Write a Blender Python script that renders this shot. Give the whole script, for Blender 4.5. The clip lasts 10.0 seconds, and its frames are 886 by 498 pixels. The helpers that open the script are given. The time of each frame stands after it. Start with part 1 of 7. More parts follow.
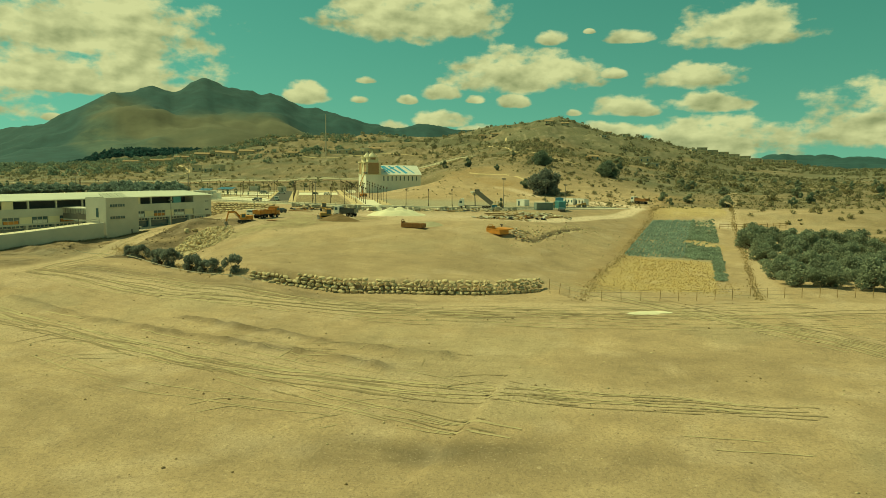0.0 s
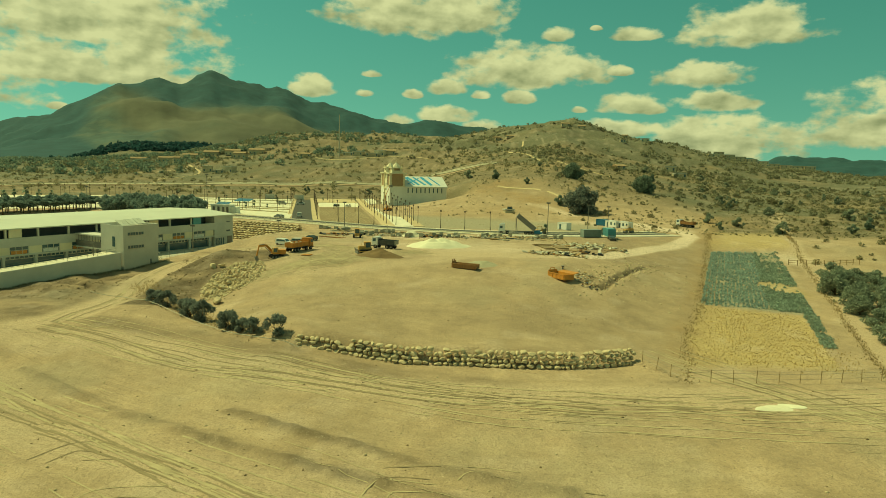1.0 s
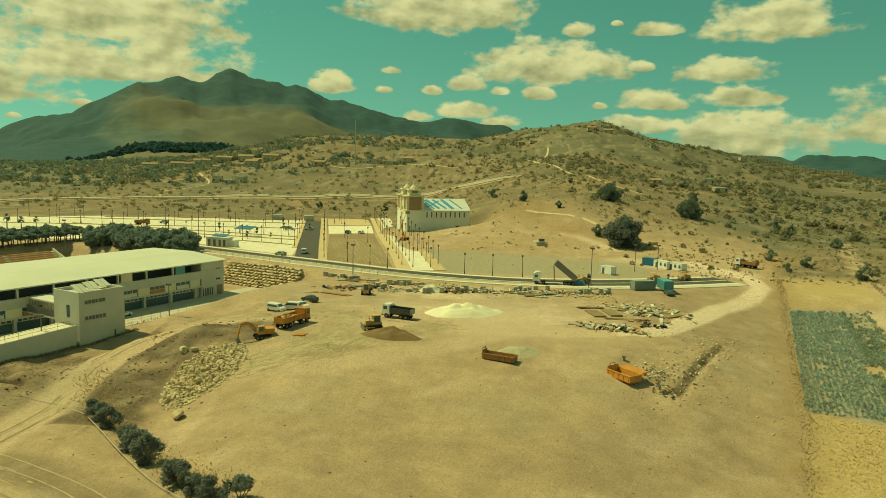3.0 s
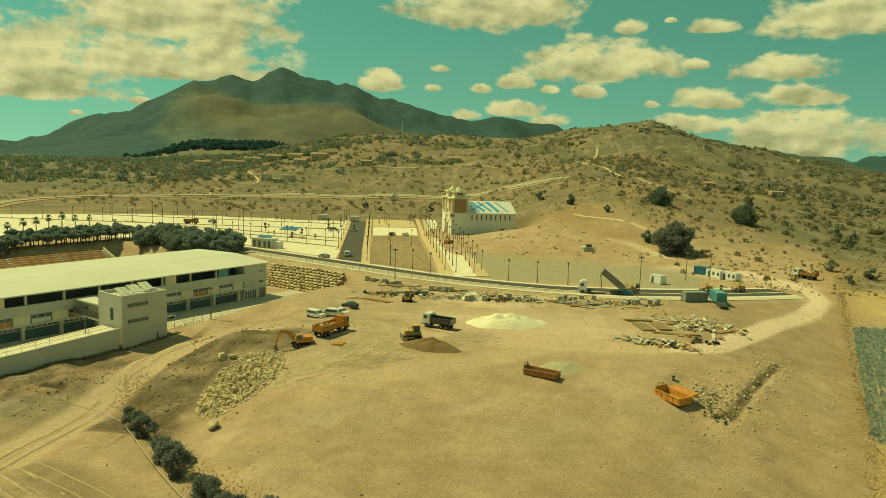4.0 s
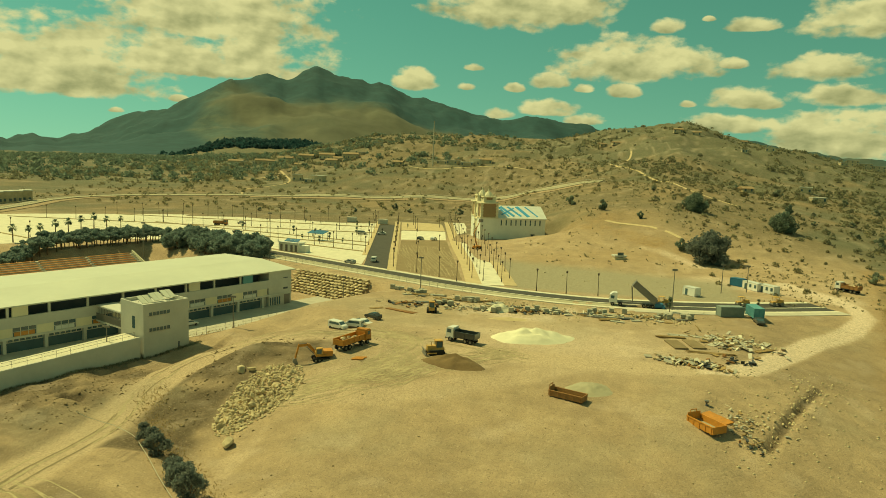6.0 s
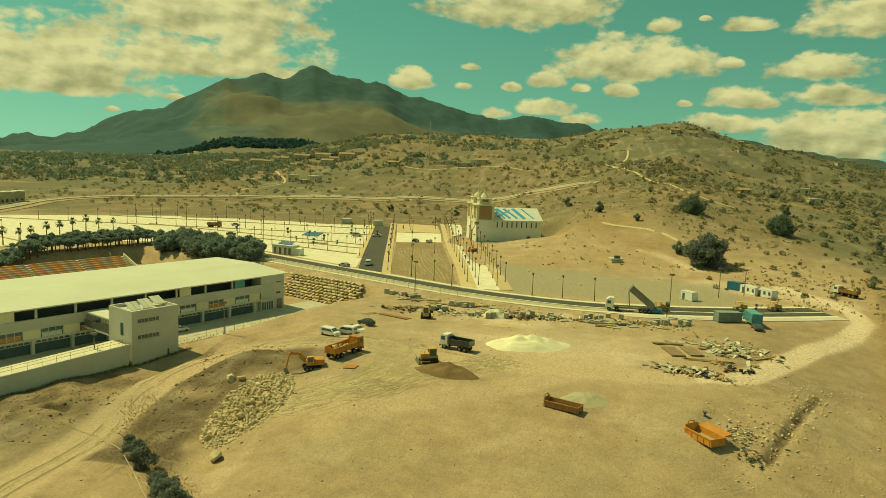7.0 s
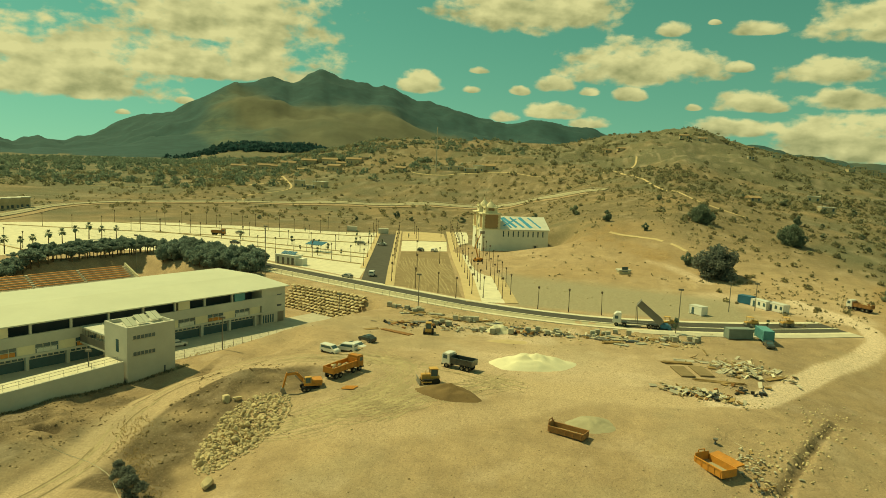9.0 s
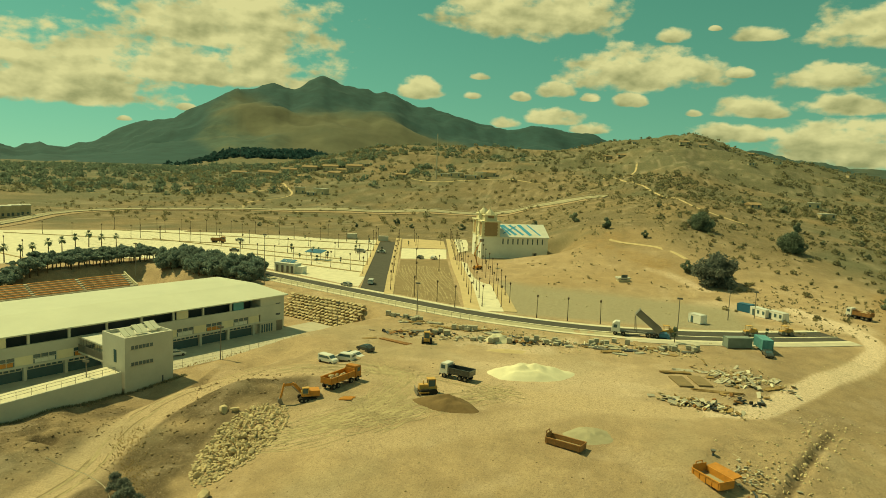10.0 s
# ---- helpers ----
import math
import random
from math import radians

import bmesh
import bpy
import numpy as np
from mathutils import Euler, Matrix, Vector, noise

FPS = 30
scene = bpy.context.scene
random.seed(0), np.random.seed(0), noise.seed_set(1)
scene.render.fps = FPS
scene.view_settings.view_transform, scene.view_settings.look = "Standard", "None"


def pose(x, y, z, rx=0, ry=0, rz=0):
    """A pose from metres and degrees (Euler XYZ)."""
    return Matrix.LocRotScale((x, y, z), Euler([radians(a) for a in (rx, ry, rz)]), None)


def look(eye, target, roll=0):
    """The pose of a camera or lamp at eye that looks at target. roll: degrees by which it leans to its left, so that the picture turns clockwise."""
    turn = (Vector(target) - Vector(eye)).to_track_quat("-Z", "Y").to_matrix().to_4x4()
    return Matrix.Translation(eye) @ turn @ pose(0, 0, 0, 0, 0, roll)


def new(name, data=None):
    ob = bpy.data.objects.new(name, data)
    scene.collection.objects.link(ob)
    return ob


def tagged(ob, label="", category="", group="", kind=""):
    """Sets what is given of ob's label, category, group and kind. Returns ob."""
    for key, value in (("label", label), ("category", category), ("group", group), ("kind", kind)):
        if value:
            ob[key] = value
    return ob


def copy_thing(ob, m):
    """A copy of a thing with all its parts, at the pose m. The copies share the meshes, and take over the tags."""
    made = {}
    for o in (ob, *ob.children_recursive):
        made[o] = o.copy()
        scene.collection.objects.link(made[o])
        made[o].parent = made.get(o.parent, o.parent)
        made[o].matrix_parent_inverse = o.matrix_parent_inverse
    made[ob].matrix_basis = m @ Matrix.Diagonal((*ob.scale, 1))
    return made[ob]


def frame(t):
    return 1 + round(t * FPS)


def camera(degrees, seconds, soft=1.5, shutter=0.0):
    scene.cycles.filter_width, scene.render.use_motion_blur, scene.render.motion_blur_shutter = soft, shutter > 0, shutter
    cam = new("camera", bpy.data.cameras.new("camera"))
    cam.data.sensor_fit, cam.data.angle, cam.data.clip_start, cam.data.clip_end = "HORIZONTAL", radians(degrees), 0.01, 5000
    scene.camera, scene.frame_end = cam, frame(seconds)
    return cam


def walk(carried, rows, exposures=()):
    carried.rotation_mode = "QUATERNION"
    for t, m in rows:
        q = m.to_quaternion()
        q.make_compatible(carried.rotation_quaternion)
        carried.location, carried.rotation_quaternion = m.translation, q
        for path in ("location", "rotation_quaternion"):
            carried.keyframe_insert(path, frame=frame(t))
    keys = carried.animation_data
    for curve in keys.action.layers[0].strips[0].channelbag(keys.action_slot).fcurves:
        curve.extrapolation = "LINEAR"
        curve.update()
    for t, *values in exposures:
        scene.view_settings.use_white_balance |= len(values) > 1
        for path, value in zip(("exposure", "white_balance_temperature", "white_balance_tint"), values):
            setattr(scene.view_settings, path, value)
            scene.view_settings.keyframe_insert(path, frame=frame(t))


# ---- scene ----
cam = camera(64.0, 10.0, soft=0.65)
PATH = [
    (0, (4.766, -13.195, 10.411), (4.704, -11.208, 10.191), 0.58),
    (0.5, (0.160, -6.151, 13.414), (0.095, -4.165, 13.185), 0.97),
    (1, (-4.978, 1.081, 17.106), (-5.048, 3.066, 16.872), 1.48),
    (1.5, (-8.405, 7.075, 19.860), (-8.476, 9.060, 19.627), 1.02),
    (2, (-8.116, 13.986, 23.293), (-8.179, 15.970, 23.050), 1.37),
    (2.2, (-7.390, 17.334, 24.612), (-7.486, 19.317, 24.368), 1.44),
    (3.3, (-7.614, 31.083, 26.434), (-7.759, 33.062, 26.186), 1.55),
    (3.5, (-7.198, 31.524, 26.808), (-7.377, 33.500, 26.557), 1.62),
    (4, (-7.175, 32.126, 27.441), (-7.428, 34.093, 27.187), 1.89),
    (4.5, (-6.966, 32.742, 27.930), (-7.273, 34.702, 27.674), 2.10),
    (5, (-6.698, 33.565, 28.411), (-7.038, 35.519, 28.152), 2.19),
    (5.5, (-6.765, 34.570, 28.789), (-7.108, 36.523, 28.529), 2.28),
    (7, (-6.651, 37.552, 29.970), (-6.982, 39.507, 29.708), 2.35),
    (7.5, (-6.703, 38.551, 30.412), (-7.037, 40.506, 30.148), 2.41),
    (8, (-6.621, 39.509, 30.875), (-6.964, 41.462, 30.611), 2.49),
    (8.5, (-6.625, 40.364, 31.077), (-6.972, 42.316, 30.819), 2.47),
    (9, (-6.462, 40.710, 31.555), (-6.815, 42.662, 31.302), 2.49),
    (9.5, (-6.264, 40.846, 31.839), (-6.620, 42.799, 31.594), 2.46),
    (10, (-6.016, 40.856, 32.201), (-6.373, 42.810, 31.964), 2.42),
]
K = 1.28   # metres to a unit of the plan: path and place are laid out in units and drawn K times as large
walk(cam, [(t, look(Vector(eye) * K, Vector(target) * K, roll)) for t, eye, target, roll in PATH],
     [(0, 0.36, 13800, -34), (2.2, 0.36, 14500, -32), (4, 0.36, 17000, -26), (10, 0.36, 17600, -25)])

# ---- world, sun, exposure ----
SUN_AZ, SUN_EL = radians(-76), radians(55)   # azimuth from +y towards +x
sun_dir = Vector((math.sin(SUN_AZ) * math.cos(SUN_EL), math.cos(SUN_AZ) * math.cos(SUN_EL), math.sin(SUN_EL)))
sun_data = bpy.data.lights.new("sun", "SUN")
sun_data.energy, sun_data.angle, sun_data.color = 3.05, radians(0.55), (1.0, 0.93, 0.80)
sun = new("sun", sun_data)
sun.matrix_world = look(sun_dir * 300, (0, 0, 0))

# clouds: azimuth, elevation of the base, half width, height above the base, depth below (degrees)
CLOUDS = [
    (-29.2, 5.6, 10.8, 3.4, 0.5), (-39.2, 3.8, 9.6, 5.2, 0.8), (-27.6, 8.9, 9.4, 3.9, 1.5), (-4.0, 11.4, 7.8, 3.4, 1.6), (4.0, 7.1, 6.5, 2.5, 1.1),
    (-12.7, 5.5, 1.9, 1.4, 0.5), (17.3, 6.8, 3.6, 1.4, 0.7), (12.3, 4.6, 2.6, 1.4, 0.4), (18.4, 5.1, 3.6, 1.2, 0.6), (20.4, 9.8, 4.8, 2.5, 0.8),
    (-1.9, 3.7, 2.6, 1.1, 0.3), (11.7, 3.1, 4.1, 0.9, 0.7), (19.0, 2.3, 6.6, 2.0, 1.6), (30.5, 3.2, 6.0, 3.4, 1.4), (0.9, 3.1, 1.8, 0.7, 0.3), (12.3, 10.0, 2.0, 0.8, 0.3),
]
# small ones: azimuth, elevation, half width
PUFFS = [(-2.0, 5.9, 1.7), (3.5, 5.3, 1.5), (8.4, 4.5, 0.7), (6.4, 10.0, 1.4), (-4.7, 5.4, 0.9), (-8.6, 5.4, 0.8), (-8.0, 6.9, 0.8), (0.7, 5.5, 0.9), (-5.7, 3.4, 1.2), (-30.4, 3.4, 0.8), (11.4, 7.4, 1.1),
         (-34.6, 2.3, 0.6), (9.4, 10.6, 0.5)]
CLOUDS += [(a, e, w, w * 0.55, w * 0.25) for a, e, w in PUFFS]


def make_world():
    world = bpy.data.worlds.new("sky")
    scene.world = world
    world.use_nodes = True
    nt = world.node_tree
    nt.nodes.clear()
    N, L = nt.nodes.new, nt.links.new

    def math_node(op, a, b=None, c=None, clamp=False):
        n = N("ShaderNodeMath")
        n.operation, n.use_clamp = op, clamp
        for i, v in enumerate((a, b, c)):
            if v is None:
                continue
            if isinstance(v, (int, float)):
                n.inputs[i].default_value = v
            else:
                L(v, n.inputs[i])
        return n.outputs[0]

    sky = N("ShaderNodeTexSky")
    sky.sky_type, sky.sun_disc = "NISHITA", False
    sky.sun_elevation, sky.sun_rotation = SUN_EL, SUN_AZ
    sky.altitude, sky.air_density, sky.dust_density, sky.ozone_density = 900, 1.0, 0.0, 2.5
    coord = N("ShaderNodeTexCoord")
    # the clear blue reaches down behind the hills
    lift, level = N("ShaderNodeVectorMath"), N("ShaderNodeVectorMath")
    lift.operation, level.operation = "MULTIPLY_ADD", "NORMALIZE"
    L(coord.outputs["Generated"], lift.inputs[0])
    lift.inputs[1].default_value, lift.inputs[2].default_value = (1, 1, 0.85), (0, 0, 0.13)
    L(lift.outputs[0], level.inputs[0])
    L(level.outputs[0], sky.inputs[0])
    sep = N("ShaderNodeSeparateXYZ")
    L(coord.outputs["Generated"], sep.inputs[0])
    az = math_node("MULTIPLY", math_node("ARCTAN2", sep.outputs[0], sep.outputs[1]), 180 / math.pi)
    el = math_node("MULTIPLY", math_node("ARCSINE", sep.outputs[2]), 180 / math.pi)
    flat = N("ShaderNodeCombineXYZ")
    L(az, flat.inputs[0])
    L(math_node("MULTIPLY", el, 1.7), flat.inputs[1])

    def fbm(scale, detail, rough, offset=(0, 0, 0)):
        m = N("ShaderNodeMapping")
        m.inputs["Location"].default_value = offset
        L(flat.outputs[0], m.inputs[0])
        n = N("ShaderNodeTexNoise")
        n.inputs["Scale"].default_value, n.inputs["Detail"].default_value = scale, detail
        n.inputs["Roughness"].default_value = rough
        L(m.outputs[0], n.inputs["Vector"])
        return n.outputs[0]

    billow = fbm(0.34, 6, 0.50)
    total = None
    height = None
    for a, e, w, up, down in CLOUDS:
        dx = math_node("DIVIDE", math_node("SUBTRACT", az, a), w)
        dy = math_node("SUBTRACT", el, e)
        dy2 = math_node("MAXIMUM", math_node("DIVIDE", dy, up), math_node("DIVIDE", dy, -down))
        r2 = math_node("ADD", math_node("MULTIPLY", dx, dx), math_node("MULTIPLY", dy2, dy2))
        body = math_node("SUBTRACT", 1.0, r2)
        share = math_node("POWER", math_node("MAXIMUM", math_node("ADD", body, 0.6), 0.0), 2.0)
        rise = math_node("MULTIPLY", math_node("MINIMUM", math_node("MAXIMUM", math_node("DIVIDE", dy, up), -0.6), 1.0), share)
        if total is None:
            total, shares, height = body, share, rise
            continue
        shares, height = math_node("ADD", shares, share), math_node("ADD", height, rise)
        total = math_node("MAXIMUM", total, body)
    height = math_node("DIVIDE", height, math_node("ADD", shares, 0.05))
    # scattered fair-weather clouds added out of view: sky goes on, shade gets fill light
    outside = math_node("GREATER_THAN", math_node("ABSOLUTE", math_node("ADD", az, 4.0)), 44.0)
    high = math_node("GREATER_THAN", el, 15.5)
    rest = math_node("MAXIMUM", outside, high)
    loose = math_node("MULTIPLY_ADD", fbm(0.11, 3, 0.5, (40, 7, 0)), 5.0, -2.5)
    total = math_node("MAXIMUM", total, math_node("MULTIPLY_ADD", rest, 20.0, math_node("ADD", loose, -20.0)))
    dens = math_node("ADD", math_node("MAXIMUM", total, -3.0), math_node("ADD", math_node("MULTIPLY_ADD", billow, 2.8, -1.42), math_node("MULTIPLY_ADD", fbm(1.2, 4, 0.5, (5, 3, 0)), 1.1, -0.55)))
    mask = N("ShaderNodeMapRange")
    mask.interpolation_type = "SMOOTHSTEP"
    L(dens, mask.inputs[0])
    mask.inputs[1].default_value, mask.inputs[2].default_value = -0.12, 0.62
    # thickness shades the bases and folds of the clouds
    lumps = fbm(0.30, 4, 0.5, (0.5, -0.9, 0))
    folds = math_node("SUBTRACT", fbm(0.30, 4, 0.5), lumps)
    light = math_node("ADD", math_node("MULTIPLY_ADD", folds, 2.7, 0.60), math_node("MULTIPLY", height, 0.55))
    light = math_node("SUBTRACT", light, math_node("MULTIPLY", math_node("MAXIMUM", dens, 0.0), 0.07), clamp=True)
    ramp = N("ShaderNodeMix")
    ramp.data_type = "RGBA"
    L(light, ramp.inputs[0])
    ramp.inputs[6].default_value = (0.42, 0.47, 0.40, 1)
    ramp.inputs[7].default_value = (1.0, 1.0, 0.90, 1)
    sky_bg, cloud_bg, mix = N("ShaderNodeBackground"), N("ShaderNodeBackground"), N("ShaderNodeMixShader")
    deep = N("ShaderNodeHueSaturation")
    deep.inputs["Saturation"].default_value, deep.inputs["Value"].default_value, deep.inputs["Hue"].default_value = 1.22, 0.80, 0.440
    L(sky.outputs[0], deep.inputs["Color"])
    L(deep.outputs[0], sky_bg.inputs[0])
    sky_bg.inputs[1].default_value = SKY
    L(ramp.outputs[2], cloud_bg.inputs[0])
    cloud_bg.inputs[1].default_value = CLOUD
    L(mask.outputs[0], mix.inputs[0])
    L(sky_bg.outputs[0], mix.inputs[1])
    L(cloud_bg.outputs[0], mix.inputs[2])
    out = N("ShaderNodeOutputWorld")
    L(mix.outputs[0], out.inputs[0])


SKY, CLOUD = 0.079, 0.50
make_world()


# ---- materials ----
def EARTH(r, g, b):
    """A soil colour, dusted pale."""
    return (r * 1.18, g * 1.13, b * 1.33)


def material(name, base, rough=0.9, metal=0.0, vary=0.25, scale=1.0, grain=None, bump=0.2, spots=None, ramp=None, attr=None, spec=0.3, island=False, flow=False, leaf=False):
    """A procedural surface: base colour broken at two scales (stains, grain), with fine relief. attr: mask name and colour rows mixed over the base."""
    m = bpy.data.materials.new(name)
    m.use_nodes = True
    nt = m.node_tree
    N, L = nt.nodes.new, nt.links.new
    bsdf = nt.nodes["Principled BSDF"]
    bsdf.inputs["Roughness"].default_value, bsdf.inputs["Metallic"].default_value = rough, metal
    bsdf.inputs["Specular IOR Level"].default_value = spec
    geo = N("ShaderNodeNewGeometry")

    def noise_node(s, d=4, r=0.6):
        n = N("ShaderNodeTexNoise")
        n.inputs["Scale"].default_value, n.inputs["Detail"].default_value, n.inputs["Roughness"].default_value = s, d, r
        L(geo.outputs["Position"], n.inputs["Vector"])
        return n.outputs[0]

    def mix(fac, a, b):
        n = N("ShaderNodeMix")
        n.data_type = "RGBA"
        for sock, v in ((n.inputs[0], fac), (n.inputs[6], a), (n.inputs[7], b)):
            if isinstance(v, (int, float)):
                sock.default_value = v
            elif isinstance(v, tuple):
                sock.default_value = (*v[:3], 1)
            else:
                L(v, sock)
        return n.outputs[2]

    def ranged(v, lo, hi, a=0.0, b=1.0):
        n = N("ShaderNodeMapRange")
        L(v, n.inputs[0])
        for i, q in enumerate((lo, hi, a, b)):
            n.inputs[i + 1].default_value = q
        return n.outputs[0]

    dark = tuple(c * (1 - vary) for c in base)
    lite = tuple(min(1, c * (1 + vary * 0.7)) for c in base)
    col = mix(ranged(noise_node(0.35 * scale, 5, 0.65), 0.32, 0.68), dark, lite)
    col = mix(ranged(noise_node((grain or 6.0) * scale, 3, 0.7), 0.3, 0.7, 0.0, min(0.9, vary * 1.4)), col, tuple(c * 0.72 for c in base))
    if spots:
        tone, s, lo, hi = spots
        col = mix(ranged(noise_node(s, 4, 0.6), lo, hi), col, tone)
    if flow:
        col = mix(ranged(noise_node(0.22, 6, 0.7), 0.50, 0.66, 0.0, 0.55), col, EARTH(0.215, 0.165, 0.092))
        col = mix(ranged(noise_node(0.09, 6, 0.72), 0.52, 0.66, 0.0, 0.45), col, EARTH(0.43, 0.335, 0.19))
    for row in attr or ():
        a = N("ShaderNodeAttribute")
        a.attribute_name = row[0]
        tone = mix(ranged(noise_node(row[2], 4, 0.65), 0.3, 0.7), tuple(c * 0.78 for c in row[1]), tuple(min(1, c * 1.15) for c in row[1]))
        if row[0] == "scrub":
            tone = mix(ranged(noise_node(0.9, 5, 0.75), 0.52, 0.62, 0.0, 0.5), tone, (0.105, 0.095, 0.06))
            tone = mix(ranged(noise_node(0.05, 5, 0.7), 0.50, 0.62, 0.0, 0.55), tone, (0.30, 0.215, 0.125))
            tone = mix(ranged(noise_node(0.24, 9, 0.82), 0.50, 0.60, 0.0, 0.5), tone, (0.14, 0.125, 0.075))
            tone = mix(ranged(noise_node(2.6, 4, 0.8), 0.55, 0.63, 0.0, 0.6), tone, (0.085, 0.08, 0.05))
            tone = mix(ranged(noise_node(0.35, 6, 0.75), 0.56, 0.66, 0.0, 0.5), tone, (0.36, 0.28, 0.165))
        col = mix(a.outputs["Fac"], col, tone)
    streak = None
    if flow:
        fa = N("ShaderNodeAttribute")
        fa.attribute_name = "flow"
        for k, (across, along_, lo, hi, amount) in enumerate(((2.2, 0.06, 0.52, 0.66, 0.32), (0.5, 0.03, 0.48, 0.66, 0.32), (5.0, 0.16, 0.50, 0.66, 0.28))):
            mp = N("ShaderNodeMapping")
            mp.inputs["Scale"].default_value, mp.inputs["Location"].default_value = (across, along_, 1), (k * 7.3, 0, k * 3)
            L(fa.outputs["Vector"], mp.inputs[0])
            tn = N("ShaderNodeTexNoise")
            tn.inputs["Scale"].default_value, tn.inputs["Detail"].default_value, tn.inputs["Roughness"].default_value = 1.0, 3, 0.6
            L(mp.outputs[0], tn.inputs["Vector"])
            patch = ranged(noise_node(0.06 + 0.04 * k, 4, 0.6), 0.46, 0.62, 0.0, amount)
            fac = N("ShaderNodeMath")
            fac.operation = "MULTIPLY"
            L(ranged(tn.outputs[0], lo, hi), fac.inputs[0])
            L(patch, fac.inputs[1])
            gate = N("ShaderNodeMath")
            gate.operation = "MULTIPLY"
            wheel_marks = N("ShaderNodeAttribute")
            wheel_marks.attribute_name = "driven"
            L(fac.outputs[0], gate.inputs[0])
            L(wheel_marks.outputs["Fac"], gate.inputs[1])
            col = mix(gate.outputs[0], col, EARTH(0.19, 0.14, 0.08) if k != 1 else EARTH(0.48, 0.38, 0.23))
            if k == 0:
                streak = gate.outputs[0]
        speck = noise_node(2.2, 5, 0.75)
        col = mix(ranged(speck, 0.54, 0.68, 0.0, 0.7), col, EARTH(0.20, 0.15, 0.09))
        col = mix(ranged(noise_node(1.3, 5, 0.8), 0.60, 0.72, 0.0, 0.55), col, EARTH(0.52, 0.42, 0.27))
        col = mix(ranged(noise_node(4.5, 3, 0.75), 0.54, 0.62, 0.0, 0.6), col, EARTH(0.17, 0.125, 0.075))
        col = mix(ranged(noise_node(3.1, 6, 0.85), 0.57, 0.66, 0.0, 0.6), col, EARTH(0.50, 0.41, 0.27))
        col = mix(ranged(noise_node(0.8, 6, 0.85), 0.55, 0.66, 0.0, 0.5), col, EARTH(0.20, 0.15, 0.09))
    info = N("ShaderNodeObjectInfo")
    if island:
        pick = geo.outputs["Random Per Island"]
    else:
        pick = info.outputs["Random"]
    hsv = N("ShaderNodeHueSaturation")
    L(col, hsv.inputs["Color"])
    L(ranged(pick, 0, 1, 1 - vary * 0.5, 1 + vary * 0.5), hsv.inputs["Value"])
    L(hsv.outputs[0], bsdf.inputs["Base Color"])
    if leaf:
        thin, both = N("ShaderNodeBsdfTranslucent"), N("ShaderNodeMixShader")
        L(hsv.outputs[0], thin.inputs[0])
        both.inputs[0].default_value = 0.52
        L(bsdf.outputs[0], both.inputs[1])
        L(thin.outputs[0], both.inputs[2])
        L(both.outputs[0], nt.nodes["Material Output"].inputs["Surface"])
    if bump:
        b = N("ShaderNodeBump")
        b.inputs["Strength"].default_value, b.inputs["Distance"].default_value = bump, 0.15 / scale
        relief = noise_node(3.0 * scale, 6, 0.7)
        if streak is not None:
            down = N("ShaderNodeMath")
            down.operation = "SUBTRACT"
            L(relief, down.inputs[0])
            L(streak, down.inputs[1])
            relief = down.outputs[0]
        L(relief, b.inputs["Height"])
        L(b.outputs[0], bsdf.inputs["Normal"])
    return m


DIRT = EARTH(0.36, 0.27, 0.15)
M = {}
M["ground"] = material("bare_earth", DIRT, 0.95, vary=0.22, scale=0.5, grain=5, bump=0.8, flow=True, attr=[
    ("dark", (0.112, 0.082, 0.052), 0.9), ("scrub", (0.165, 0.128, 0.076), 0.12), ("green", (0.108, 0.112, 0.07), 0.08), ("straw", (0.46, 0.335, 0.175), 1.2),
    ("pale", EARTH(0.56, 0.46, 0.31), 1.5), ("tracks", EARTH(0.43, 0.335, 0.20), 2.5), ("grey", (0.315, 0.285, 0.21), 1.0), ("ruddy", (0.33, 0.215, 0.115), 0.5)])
# blue-green base stands in for haze; the masks add cloud shade and sun
M["mountain"] = material("hazy_mountain_slope", (0.072, 0.115, 0.10), 0.95, vary=0.45, scale=0.03, grain=1.6, bump=0.0, spots=((0.11, 0.13, 0.095), 0.011, 0.5, 0.7), attr=[
    ("wood", (0.024, 0.074, 0.082), 0.02), ("sunlit_ochre", (0.115, 0.118, 0.082), 0.01)])
M["asphalt"] = material("asphalt", (0.085, 0.08, 0.07), 0.85, vary=0.2, scale=1, bump=0.1)
M["paving"] = material("pale_paving", (0.669, 0.616, 0.493), 0.85, vary=0.14, scale=1, bump=0.05)
M["pave_buff"] = material("buff_paving", (0.55, 0.42, 0.26), 0.85, vary=0.16, scale=1, bump=0.05)
M["concrete"] = material("concrete", (0.50, 0.46, 0.38), 0.85, vary=0.15, scale=1, bump=0.05)
M["white_wall"] = material("white_render", (0.54, 0.53, 0.47), 0.8, vary=0.10, scale=0.6, bump=0.03)
M["bright_wall"] = material("bright_white_render", (0.74, 0.73, 0.65), 0.8, vary=0.10, scale=0.6, bump=0.03)
M["cream"] = material("cream_render", (0.70, 0.63, 0.46), 0.8, vary=0.10, scale=0.6, bump=0.03)
M["tan"] = material("tan_render", (0.36, 0.245, 0.145), 0.85, vary=0.12, scale=0.8, bump=0.04)
M["roof_metal"] = material("pale_metal_roof", (0.552, 0.552, 0.460), 0.5, metal=0.0, vary=0.07, scale=0.3, bump=0.02, spec=0.5)
M["glass"] = material("dark_glass", (0.06, 0.115, 0.135), 0.12, vary=0.2, scale=1, bump=0.0, spec=0.6)
M["dark"] = material("dark_opening", (0.08, 0.095, 0.11), 0.6, vary=0.2, bump=0.0)
